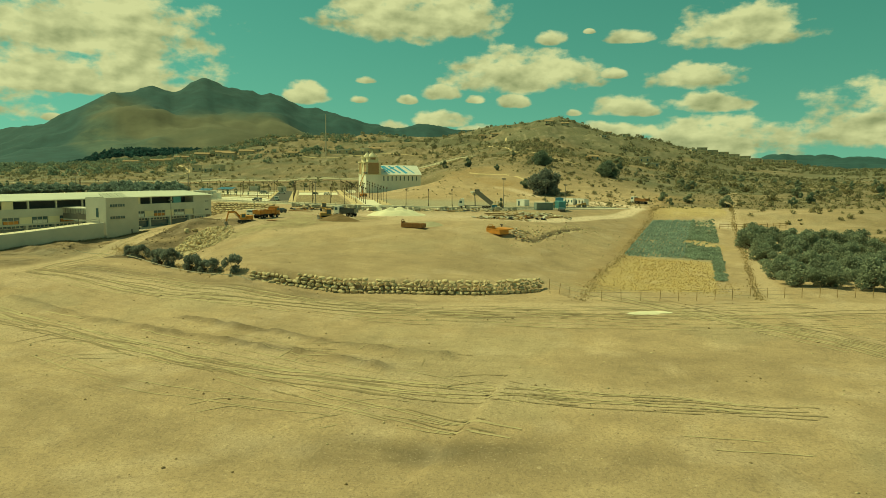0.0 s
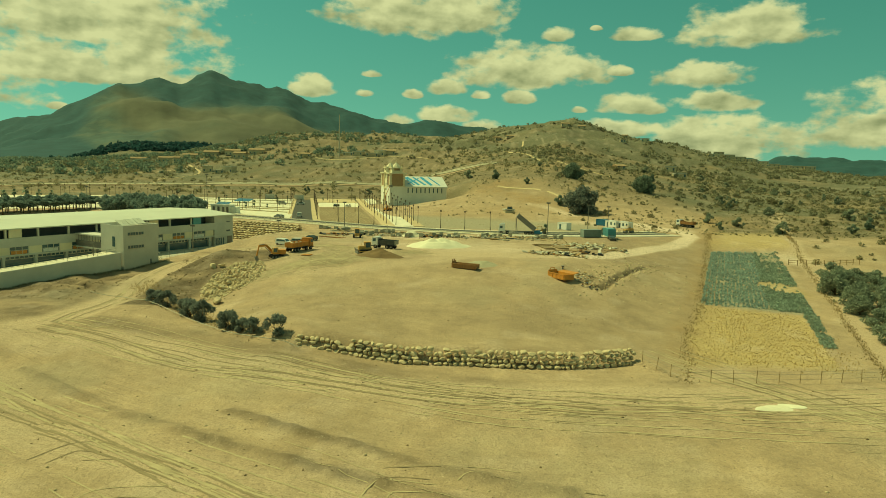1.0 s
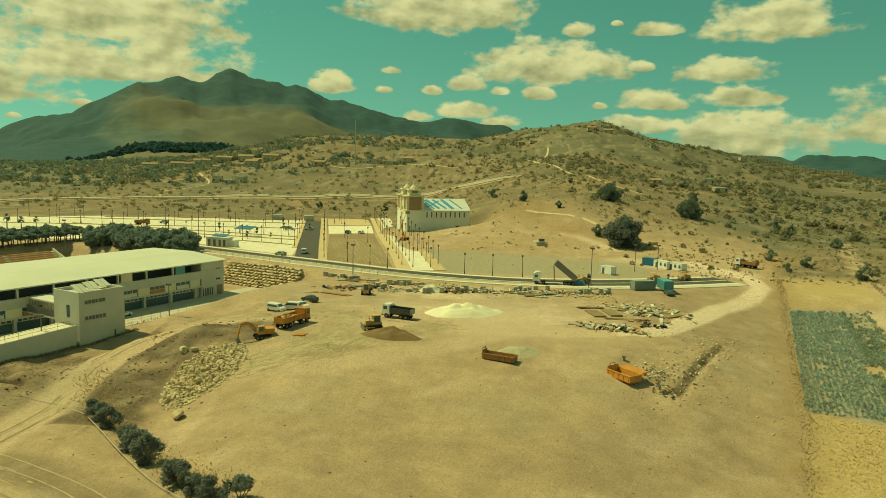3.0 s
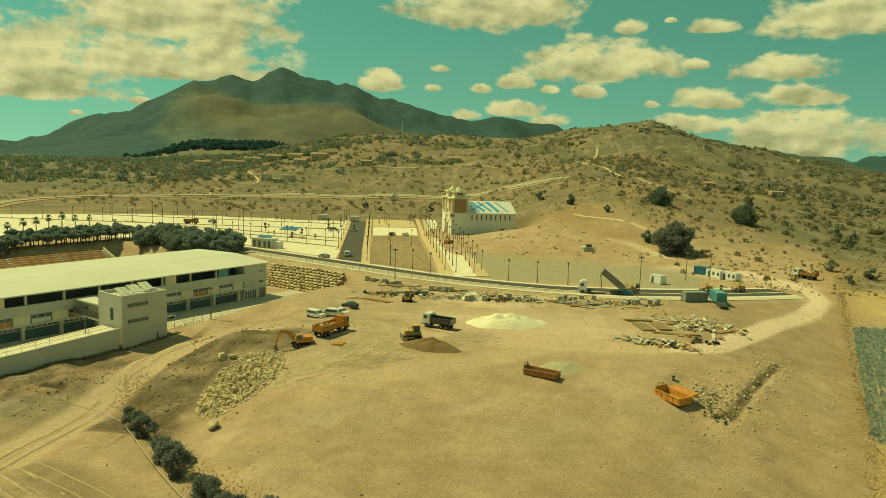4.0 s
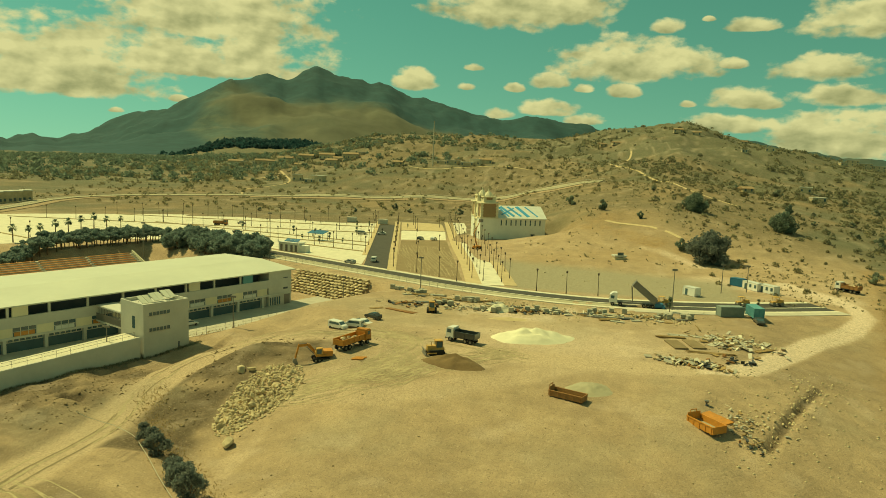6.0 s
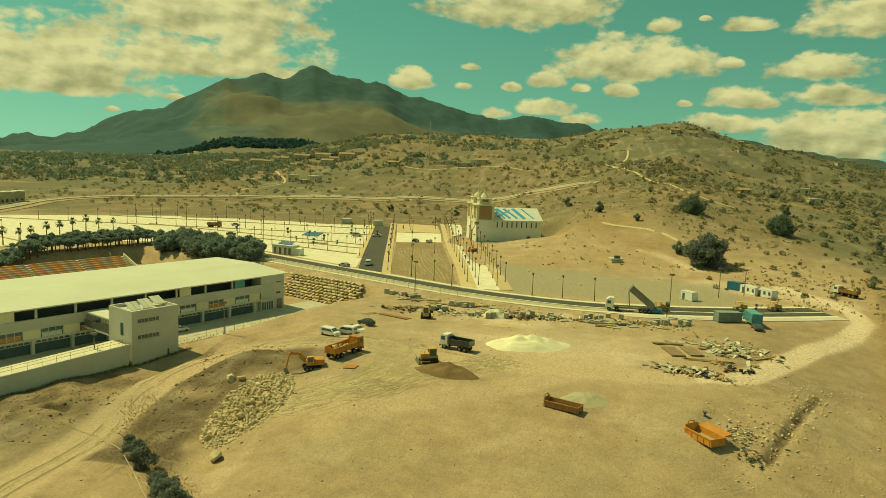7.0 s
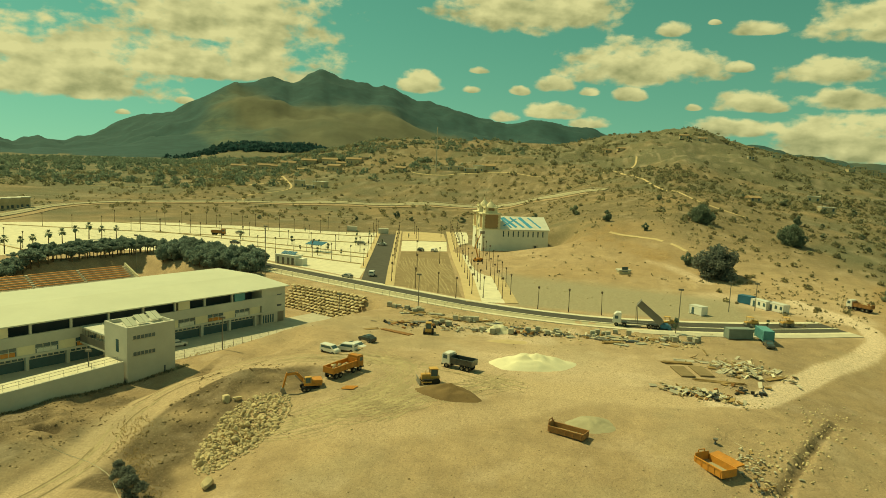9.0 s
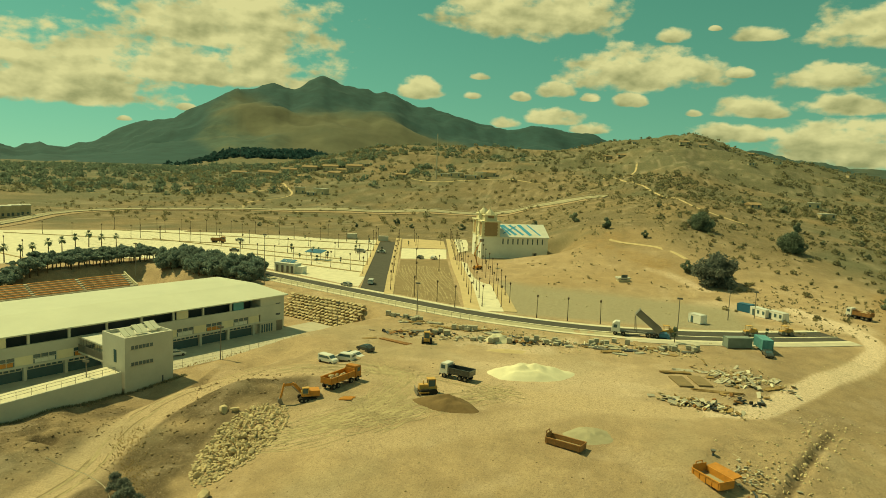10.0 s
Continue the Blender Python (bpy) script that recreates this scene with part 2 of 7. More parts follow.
M["steel"] = material("grey_steel", (0.22, 0.21, 0.19), 0.5, metal=0.5, vary=0.15, bump=0.02)
M["post"] = material("dark_post_paint", (0.10, 0.075, 0.05), 0.6, vary=0.2, bump=0.0)
M["orange"] = material("orange_paint", (0.56, 0.235, 0.065), 0.55, vary=0.2, scale=2, bump=0.03, spots=((0.35, 0.19, 0.08), 2.5, 0.56, 0.75))
M["yellow"] = material("machine_yellow", (0.58, 0.34, 0.125), 0.5, vary=0.15, scale=2, bump=0.03, spots=((0.33, 0.22, 0.1), 2.5, 0.58, 0.75))
M["rust"] = material("rusty_brown_steel", (0.33, 0.165, 0.075), 0.8, vary=0.25, scale=2, bump=0.06)
M["car_white"] = material("white_car_paint", (0.74, 0.73, 0.69), 0.25, vary=0.04, bump=0.0, spec=0.6)
M["car_dark"] = material("dark_car_paint", (0.05, 0.06, 0.06), 0.25, vary=0.1, bump=0.0, spec=0.6)
M["car_grey"] = material("grey_car_paint", (0.35, 0.34, 0.31), 0.3, vary=0.08, bump=0.0, spec=0.6)
M["tyre"] = material("tyre_rubber", (0.025, 0.024, 0.022), 0.9, vary=0.2, bump=0.02)
M["teal"] = material("teal_paint", (0.10, 0.30, 0.33), 0.6, vary=0.15, scale=2, bump=0.03)
M["blue"] = material("blue_paint", (0.03, 0.15, 0.25), 0.55, vary=0.12, scale=2, bump=0.03)
M["grey_box"] = material("grey_green_container", (0.22, 0.27, 0.25), 0.65, vary=0.15, scale=2, bump=0.03)
M["stone"] = material("pale_limestone", (0.56, 0.45, 0.30), 0.95, vary=0.25, scale=2, bump=0.4)
M["stone_grey"] = material("grey_rubble", (0.48, 0.40, 0.27), 0.95, vary=0.3, scale=2, bump=0.4)
M["sand"] = material("white_sand", (0.68, 0.635, 0.49), 0.95, vary=0.10, scale=1, bump=0.3)
M["soil"] = material("brown_soil", (0.26, 0.19, 0.115), 0.95, vary=0.2, scale=1, bump=0.5)
M["gravel"] = material("grey_gravel", (0.40, 0.36, 0.26), 0.95, vary=0.15, scale=1, bump=0.4)
M["timber"] = material("weathered_timber", (0.33, 0.22, 0.11), 0.85, vary=0.3, scale=2, bump=0.1)
M["pallet"] = material("grey_paver_stack", (0.42, 0.40, 0.33), 0.9, vary=0.2, scale=2, bump=0.1)
M["leaf_dark"] = material("dark_foliage", (0.215, 0.275, 0.215), 0.8, vary=0.45, scale=1, bump=0.0, island=True, leaf=True)
M["leaf_olive"] = material("olive_foliage", (0.306, 0.347, 0.265), 0.8, vary=0.4, scale=1, bump=0.0, island=True, leaf=True)
M["leaf_shrub"] = material("grey_shrub_foliage", (0.22, 0.25, 0.225), 0.8, vary=0.45, scale=1, bump=0.0, island=True, leaf=True)
# pine green raised and blued in place of the haze that lifts its darks
M["leaf_pine"] = material("pine_foliage", (0.255, 0.33, 0.295), 0.8, vary=0.4, scale=1, bump=0.0, island=True, leaf=True)
M["leaf_dry"] = material("dry_bush_foliage", (0.337, 0.302, 0.190), 0.85, vary=0.4, scale=1, bump=0.0, island=True, leaf=True)
# foliage of the far hill, its teal cast put in for distance haze
M["leaf_far"] = material("hazed_far_foliage", (0.034, 0.088, 0.092), 0.9, vary=0.3, scale=0.1, bump=0.0, island=True, leaf=True)
M["leaf_scrub"] = material("dry_scrub_foliage", (0.30, 0.285, 0.19), 0.85, vary=0.45, scale=1, bump=0.0, island=True, leaf=True)
M["crop"] = material("blue_green_crop", (0.37, 0.47, 0.43), 0.75, vary=0.35, scale=1, bump=0.0, island=True, leaf=True)
M["crop_close"] = material("dull_green_crop", (0.345, 0.42, 0.345), 0.8, vary=0.4, scale=1, bump=0.0, island=True, leaf=True)
M["dry_grass"] = material("dry_grass", (0.60, 0.43, 0.22), 0.9, vary=0.35, scale=1, bump=0.0, island=True, leaf=True)
M["reed"] = material("dry_brown_weeds", (0.44, 0.33, 0.19), 0.9, vary=0.35, scale=1, bump=0.0, island=True, leaf=True)
M["bark"] = material("bark", (0.13, 0.09, 0.055), 0.95, vary=0.3, scale=3, bump=0.3)
M["tarp_blue"] = material("blue_roof_stripe", (0.05, 0.33, 0.55), 0.6, vary=0.1, bump=0.0)
M["tarp_white"] = material("white_roof_sheet", (0.651, 0.651, 0.598), 0.6, vary=0.08, bump=0.0)
M["seat_orange"] = material("orange_stand_bench", (0.55, 0.25, 0.10), 0.7, vary=0.15, bump=0.0)
M["mound"] = material("dug_brown_soil", (0.20, 0.13, 0.07), 0.95, vary=0.3, scale=1, bump=0.7)
M["house"] = material("house_render", (0.58, 0.48, 0.33), 0.85, vary=0.25, bump=0.0)
M["tile"] = material("clay_tile_roof", (0.33, 0.23, 0.14), 0.85, vary=0.2, bump=0.0)


# ---- shape helpers ----
def part(name, bm, mat, parent=None, label=""):
    """Link a bmesh as one mesh object, under a thing or a part."""
    me = bpy.data.meshes.new(name)
    bm.to_mesh(me)
    bm.free()
    me.materials.append(M[mat] if isinstance(mat, str) else mat)
    ob = new(name, me)
    ob.parent = parent
    if label:
        ob["label"] = label
    return ob


def root(name, m, label, category, group="", kind=""):
    ob = new(name)
    ob.matrix_basis = m
    return tagged(ob, label, category, group, kind)


def B():
    return bmesh.new()


def box(bm, x0, x1, y0, y1, z0, z1, m=None, taper=1.0, bevel=0.0):
    """A box, its top tapered, its edges rounded by bevel."""
    cx, cy = (x0 + x1) / 2, (y0 + y1) / 2
    v = []
    for z, k in ((z0, 1.0), (z1, taper)):
        for x, y in ((x0, y0), (x1, y0), (x1, y1), (x0, y1)):
            v.append(bm.verts.new((cx + (x - cx) * k, cy + (y - cy) * k, z)))
    f = [bm.faces.new([v[i] for i in q]) for q in ((3, 2, 1, 0), (4, 5, 6, 7), (0, 1, 5, 4), (1, 2, 6, 5), (2, 3, 7, 6), (3, 0, 4, 7))]
    if bevel:
        edges = list({e for q in f for e in q.edges})
        r = bmesh.ops.bevel(bm, geom=edges, offset=bevel, segments=2, affect="EDGES", profile=0.6)
        v = list({w for q in r["faces"] for w in q.verts} | {w for w in v if w.is_valid})
    if m is not None:
        for w in v:
            w.co = m @ w.co
    return v


def rod(bm, a, b, r0, r1=None, seg=8):
    """A round bar from a to b."""
    a, b = Vector(a), Vector(b)
    r1 = r0 if r1 is None else r1
    q = (b - a).to_track_quat("Z", "Y")
    rings = []
    for p, r in ((a, r0), (b, r1)):
        rings.append([bm.verts.new(p + q @ Vector((r * math.cos(i * math.tau / seg), r * math.sin(i * math.tau / seg), 0))) for i in range(seg)])
    for i in range(seg):
        bm.faces.new((rings[0][i], rings[0][(i + 1) % seg], rings[1][(i + 1) % seg], rings[1][i]))
    bm.faces.new(list(reversed(rings[0])))
    bm.faces.new(rings[1])


def prism(bm, outline, axis, lo, hi):
    """An outline of (a, b) pairs drawn out along axis: 'x' takes (y, z), 'y' takes (x, z), 'z' takes (x, y)."""
    def at(a, b, c):
        return {"x": (c, a, b), "y": (a, c, b), "z": (a, b, c)}[axis]
    low = [bm.verts.new(at(a, b, lo)) for a, b in outline]
    top = [bm.verts.new(at(a, b, hi)) for a, b in outline]
    n = len(outline)
    for i in range(n):
        bm.faces.new((low[i], low[(i + 1) % n], top[(i + 1) % n], top[i]))
    bm.faces.new(list(reversed(low)))
    bm.faces.new(top)
    bmesh.ops.recalc_face_normals(bm, faces=bm.faces[:])


def rock(bm, centre, size, rng, sub=1):
    """An angular broken stone: a lump cut by flat faces."""
    r = bmesh.ops.create_icosphere(bm, subdivisions=sub, radius=1.0)
    q = Euler((rng.uniform(0, 6), rng.uniform(0, 6), rng.uniform(0, 6))).to_matrix()
    s = Vector((size * rng.uniform(0.75, 1.3), size * rng.uniform(0.75, 1.3), size * rng.uniform(0.6, 0.95)))
    cuts = []
    for k in range(8 if sub > 1 else 0):
        d = Vector((rng.gauss(0, 1), rng.gauss(0, 1), rng.gauss(0, 1))).normalized()
        cuts.append((d, rng.uniform(0.5, 0.82)))
    for v in r["verts"]:
        p = v.co * rng.uniform(0.97, 1.08) if cuts else v.co * rng.uniform(0.72, 1.15)
        for d, far in cuts:
            over = p.dot(d) - far
            if over > 0:
                p = p - d * over
        p = q @ p
        v.co = Vector(centre) + Vector((p.x * s.x, p.y * s.y, p.z * s.z))


def leaves(name, clumps, count, size, seed, flat=1.0):
    """A crown mesh: many small leaf blades spread over the shells of clumps, (x, y, z, radius) each."""
    rng = np.random.default_rng(seed)
    clumps = np.array(clumps)
    w = clumps[:, 3] ** 2
    pick = rng.choice(len(clumps), count, p=w / w.sum())
    d = rng.normal(size=(count, 3))
    d /= np.linalg.norm(d, axis=1)[:, None]
    rad = clumps[pick, 3] * rng.uniform(0.55, 1.08, count)
    pos = clumps[pick, :3] + d * rad[:, None] * np.array([1, 1, flat])
    a = rng.normal(size=(count, 3)) + d * 0.3
    a /= np.linalg.norm(a, axis=1)[:, None]
    b = np.cross(a, d + 0.4 * rng.normal(size=(count, 3)))
    b /= np.linalg.norm(b, axis=1)[:, None] + 1e-6
    s = size * rng.uniform(0.6, 1.4, count)[:, None]
    quad = np.stack([pos - a * s, pos + b * s * 0.6, pos + a * s, pos - b * s * 0.6], axis=1)
    me = bpy.data.meshes.new(name)
    me.vertices.add(count * 4)
    me.vertices.foreach_set("co", quad.reshape(-1).astype(np.float32))
    me.loops.add(count * 4)
    me.loops.foreach_set("vertex_index", np.arange(count * 4, dtype=np.int32))
    me.polygons.add(count)
    me.polygons.foreach_set("loop_start", np.arange(0, count * 4, 4, dtype=np.int32))
    me.update(calc_edges=True)
    return me


def pebbles(name, x, y, z, size, seed):
    """One mesh of many small angular stones, from arrays of places and sizes."""
    r = np.random.default_rng(seed)
    base = np.array([(0, 0, 1), (0.9, 0, 0.1), (0.25, 0.85, 0), (-0.75, 0.5, 0.15), (-0.7, -0.6, 0), (0.35, -0.85, 0.1), (0, 0, -0.6)], float)
    tri = np.array([(0, 1, 2), (0, 2, 3), (0, 3, 4), (0, 4, 5), (0, 5, 1), (6, 2, 1), (6, 3, 2), (6, 4, 3), (6, 5, 4), (6, 1, 5)])
    n = len(x)
    a = r.uniform(0, math.tau, n)
    c, q = np.cos(a)[:, None], np.sin(a)[:, None]
    v = base[None] * r.uniform(0.65, 1.3, (n, 7, 1)) * size[:, None, None] * np.stack([r.uniform(0.7, 1.4, n), r.uniform(0.7, 1.4, n), r.uniform(0.5, 1.0, n)], -1)[:, None]
    pos = np.stack([v[..., 0] * c - v[..., 1] * q + x[:, None], v[..., 0] * q + v[..., 1] * c + y[:, None], v[..., 2] + z[:, None]], -1)
    idx = (tri[None] + (np.arange(n) * 7)[:, None, None]).reshape(-1)
    me = bpy.data.meshes.new(name)
    me.vertices.add(n * 7)
    me.vertices.foreach_set("co", pos.reshape(-1).astype(np.float32))
    me.loops.add(len(idx))
    me.loops.foreach_set("vertex_index", idx.astype(np.int32))
    me.polygons.add(n * 10)
    me.polygons.foreach_set("loop_start", np.arange(0, len(idx), 3, dtype=np.int32))
    me.update(calc_edges=True)
    return me


def mesh_part(name, me, mat, parent=None):
    me.materials.append(M[mat])
    ob = new(name, me)
    ob.parent = parent
    return ob


# ---- the lie of the land ----
def smooth(a, b, v):
    t = np.clip((v - a) / (b - a), 0, 1)
    return t * t * (3 - 2 * t)


def lattice(x, y, scale, seed):
    """Smooth value noise over the plan, -1 to 1."""
    u, v = x / scale + 17.3 * seed, y / scale - 9.1 * seed
    i, j = np.floor(u), np.floor(v)
    fu, fv = u - i, v - j
    fu, fv = fu * fu * (3 - 2 * fu), fv * fv * (3 - 2 * fv)

    def h(a, b):
        s = np.sin(a * 127.1 + b * 311.7 + seed * 74.7) * 43758.5453
        return 2 * (s - np.floor(s)) - 1
    return (h(i, j) * (1 - fu) + h(i + 1, j) * fu) * (1 - fv) + (h(i, j + 1) * (1 - fu) + h(i + 1, j + 1) * fu) * fv


def fractal(x, y, scale, seed, octaves=4):
    z, k = 0, 1.0
    for o in range(octaves):
        z = z + k * lattice(x, y, scale / 2 ** o, seed + o)
        k *= 0.5
    return z


def near_line(x, y, pts):
    """Distance to a polyline, the parameter's value along it (third coordinate if given) and the side (left is positive)."""
    best = np.full(np.shape(x), 1e9)
    val = np.zeros(np.shape(x))
    side = np.zeros(np.shape(x))
    for p, q in zip(pts[:-1], pts[1:]):
        dx, dy = q[0] - p[0], q[1] - p[1]
        t = np.clip(((x - p[0]) * dx + (y - p[1]) * dy) / (dx * dx + dy * dy), 0, 1)
        ex, ey = x - p[0] - t * dx, y - p[1] - t * dy
        d = np.hypot(ex, ey)
        m = d < best
        best = np.where(m, d, best)
        if len(p) > 2:
            val = np.where(m, p[2] + t * (q[2] - p[2]), val)
        side = np.where(m, np.sign(dx * ey - dy * ex), side)
    return best, val, side


SCHOOL = Vector((-66.0, 182.0))          # right-hand corner of the facade
SU, SN = Vector((0.45, 0.893)), Vector((0.893, -0.45))
YARD = -4.5
EDGE = [(-90, 152), (-62, 123), (-57.8, 115.5), (-53.4, 110), (-47.5, 104), (-41, 97.4), (-35, 91.8), (-30, 88.6), (-26, 86.4), (-15, 85.0), (-5, 84.6), (8, 85.0), (15.6, 87.6), (19.5, 82), (22, 60)]
BERMS = [[(-53, 74.8), (-38, 64.6), (-25, 57.6), (-16.5, 53.6), (-7, 50), (-2, 47)], [(-27, 65), (-14, 58), (-6, 54), (3, 51)]]
HEDGE = [(13, 58), (20.2, 80), (22.4, 86.5), (26.5, 101), (34.2, 119.5), (43.2, 146), (53, 174), (62.5, 202), (76, 245)]
RLANE = [(-4, 138), (10, 139), (20, 142.7), (28, 153.5), (37.4, 167), (47.5, 178.3), (53.4, 187.4), (55.5, 199), (54, 212), (48, 224)]   # dirt road that bends round the end of the new street
LANE = [(-92, 66, -6.2), (-70, 84, -5.7), (-61, 96, -5.3), (-60.8, 110, -5.4), (-62.9, 121, -5.1), (-62.6, 128, -4.2), (-59.4, 133.8, -2.8), (-53, 138.6, -1.2), (-46.5, 141.8, -0.2), (-38, 143.2, 0.0), (-24, 141, 0)]
CREST = [(-60, 8), (-42, 8), (-31, 12), (-24, 20), (-20, 32), (-16.2, 42), (-8.6, 49), (-1.1, 53), (3.5, 63), (8.8, 77), (11, 72), (13.8, 60), (17.7, 48), (21, 34), (24, 22), (31, 14), (60, 16)]


def height(x, y):
    """The ground's height at plan places (arrays)."""
    x, y = np.asarray(x, float), np.asarray(y, float)
    front = -6.7 + 0.25 * fractal(x, y, 30, 3, 3) + 1.7 * smooth(-10, -30, x) * smooth(66, 92, y)
    pad = -4.8 + 4.8 * smooth(84, 136, y) + 1.1 * smooth(-8, -26, x) * (1 - smooth(86, 110, y)) - 0.5 * smooth(0, 15, x) * (1 - smooth(90, 110, y)) - 2.9 * smooth(-30, -47, x) * (1 - smooth(120, 134, y + 0.25 * (x + 46)))
    d, _, side = near_line(x, y, EDGE)
    inside = smooth(-1.3, 1.0, d * side * np.where(x < -25.5, 0.35, 1.0))
    z = front * (1 - inside) + pad * inside
    # fields to the right of the weedy boundary
    dh, _, sh = near_line(x, y, HEDGE)
    field = -6.5 + 6.3 * smooth(82, 228, y)
    right = 0.35 * smooth(-22.0, 2.0, -dh * sh) + 0.65 * np.clip((24.0 - dh * sh) / 25.5, 0, 1)
    z = z * (1 - right) + field * right
    # school platform and its yard, cut into the slope
    s = (x - SCHOOL.x) * SU.x + (y - SCHOOL.y) * SU.y
    n = (x - SCHOOL.x) * SN.x + (y - SCHOOL.y) * SN.y
    cut = (1 - smooth(12, 19.5, n)) * (1 - smooth(10.7 + 0.05 * (n + 12), 14.0 + 2.4 * np.sqrt(np.clip((n + 12) / 22.5, 0, 1)), s)) * smooth(-64, -48, s) * smooth(-78, -74, n)
    z = z * (1 - cut) + YARD * cut
    low = (1 - smooth(22, 30, n)) * (1 - smooth(-6, 2, s))
    cap = np.minimum(-5.3 + 0.125 * np.maximum(s + 46, 0) + 0.10 * np.maximum(n - 12, 0) * smooth(-30, -5, s), 0.0)
    z = z * (1 - low) + np.minimum(z, np.maximum(cap, YARD * cut - 5.3 * (1 - cut))) * low
    # the lane that climbs beside the school
    dl, zl, _ = near_line(x, y, LANE)
    w = 1 - smooth(2.4, 4.6, dl)
    z = z * (1 - w) + zl * w
    # level ground round the road, avenue and car parks
    flat = smooth(178, 190, y + 0.10 * x) * (1 - cut)
    z = z * (1 - flat)
    # hills behind
    rx, ry = x + 11, y - 48
    r = np.hypot(rx, ry)
    az = np.degrees(np.arctan2(rx, ry))
    crest = np.interp(az, [c[0] for c in CREST], [c[1] for c in CREST])
    g_right = np.interp(r, [180, 200, 222, 250, 311, 390, 600, 780, 920, 1100, 1700], [0, 0.035, 0.11, 0.175, 0.25, 0.32, 0.55, 0.8, 1.0, 0.8, 0.3])
    g_left = np.interp(r, [375, 410, 470, 540, 640, 760, 880, 1100, 1700], [0, 0.04, 0.22, 0.42, 0.6, 0.86, 1.0, 0.8, 0.3])
    mixing = smooth(-8, 3, az)
    hill = crest * (g_left * (1 - mixing) + g_right * mixing)
    rough = smooth(250, 700, r) * (crest / 60) * (7 * fractal(x, y, 130, 11, 3) + 5.5 * (1 - 2 * np.abs(fractal(x, y, 75, 13, 3)))) * (y > 0)
    wood = 33 * np.exp(-((az + 24) / 5.2) ** 4 - ((r - 1500) / 200) ** 2)
    z = z + (hill + rough) * smooth(-50, 60, y) + wood
    # level ground under the church
    shelf = np.exp(-((x + 25) / 19) ** 6 - ((y - 289) / 13) ** 6)
    z = z * (1 - shelf) + 1.0 * shelf
    # spoil, ruts and hummocks
    z = z + 1.2 * np.exp(-((x - 4) / 14) ** 2 - ((y - 290) / 9) ** 2) + 0.8 * fractal(x, y, 9, 15, 3) * np.exp(-((x - 4) / 20) ** 2 - ((y - 284) / 16) ** 2)
    rough_bank = smooth(2.4, 4.5, dl) * (1 - smooth(10, 16, dl)) * (x < -40) * (x > -63) * (y > 108)
    z = z + (0.5 * fractal(x, y, 4.5, 25, 3) - 0.55) * rough_bank + 0.45 * fractal(x, y, 5, 27, 4) * np.exp(-((x + 76) / 10) ** 2 - ((y - 124) / 9) ** 2)
    z = z + 0.25 * fractal(x, y, 5, 29, 3) * np.exp(-((x - 24) / 9) ** 2 - ((y - 131) / 13) ** 2)
    z = z + 0.10 * fractal(x, y, 6, 5, 3) * (1 - flat) * (1 - cut)
    z = z + 0.35 * np.exp(-((x - 23.5) / 5.5) ** 2 - ((y - 129 - (x - 23.5) * 1.8) / 7) ** 2) * (1 - right)
    for line in BERMS:
        z = z + 0.55 * np.exp(-(near_line(x, y, line)[0] / 0.75) ** 2) * (0.6 + 0.5 * lattice(x, y, 1.3, 8))
    z = z - 1.5 * np.exp(-((x + 70.4) / 1.6) ** 4 - ((y - 116.5) / 1.2) ** 4)
    z = z + (0.6 + 0.7 * fractal(x, y, 3.2, 33, 4)) * np.exp(-((x + 71.5) / 6.5) ** 2 - ((y - 117) / 9) ** 2) * smooth(2.6, 5.5, dl)
    z = z + 0.045 * fractal(x, y, 1.6, 35, 2) * smooth(20, 40, y) * (1 - smooth(180, 190, y)) * (1 - cut) * smooth(-110, -95, x)
    trench = np.abs((x - 16.1) * 0.878 - (y - 116.0) * 0.479)
    z = z - 1.1 * (1 - smooth(0.15, 0.85, trench)) * (0.6 + 0.5 * lattice(x, y, 4, 9)) * smooth(116, 120, y) * (1 - smooth(141, 145, y)) * (1 - right)
    return z


GRID = {}


def h(x, y):
    """The ground's height at one place, from the built surface."""
    xs, ys, Z = GRID["x"], GRID["y"], GRID["z"]
    i = min(max(int(np.searchsorted(xs, x)) - 1, 0), len(xs) - 2)
    j = min(max(int(np.searchsorted(ys, y)) - 1, 0), len(ys) - 2)
    u, v = (x - xs[i]) / (xs[i + 1] - xs[i]), (y - ys[j]) / (ys[j + 1] - ys[j])
    return float((Z[j, i] * (1 - u) + Z[j, i + 1] * u) * (1 - v) + (Z[j + 1, i] * (1 - u) + Z[j + 1, i + 1] * u) * v)


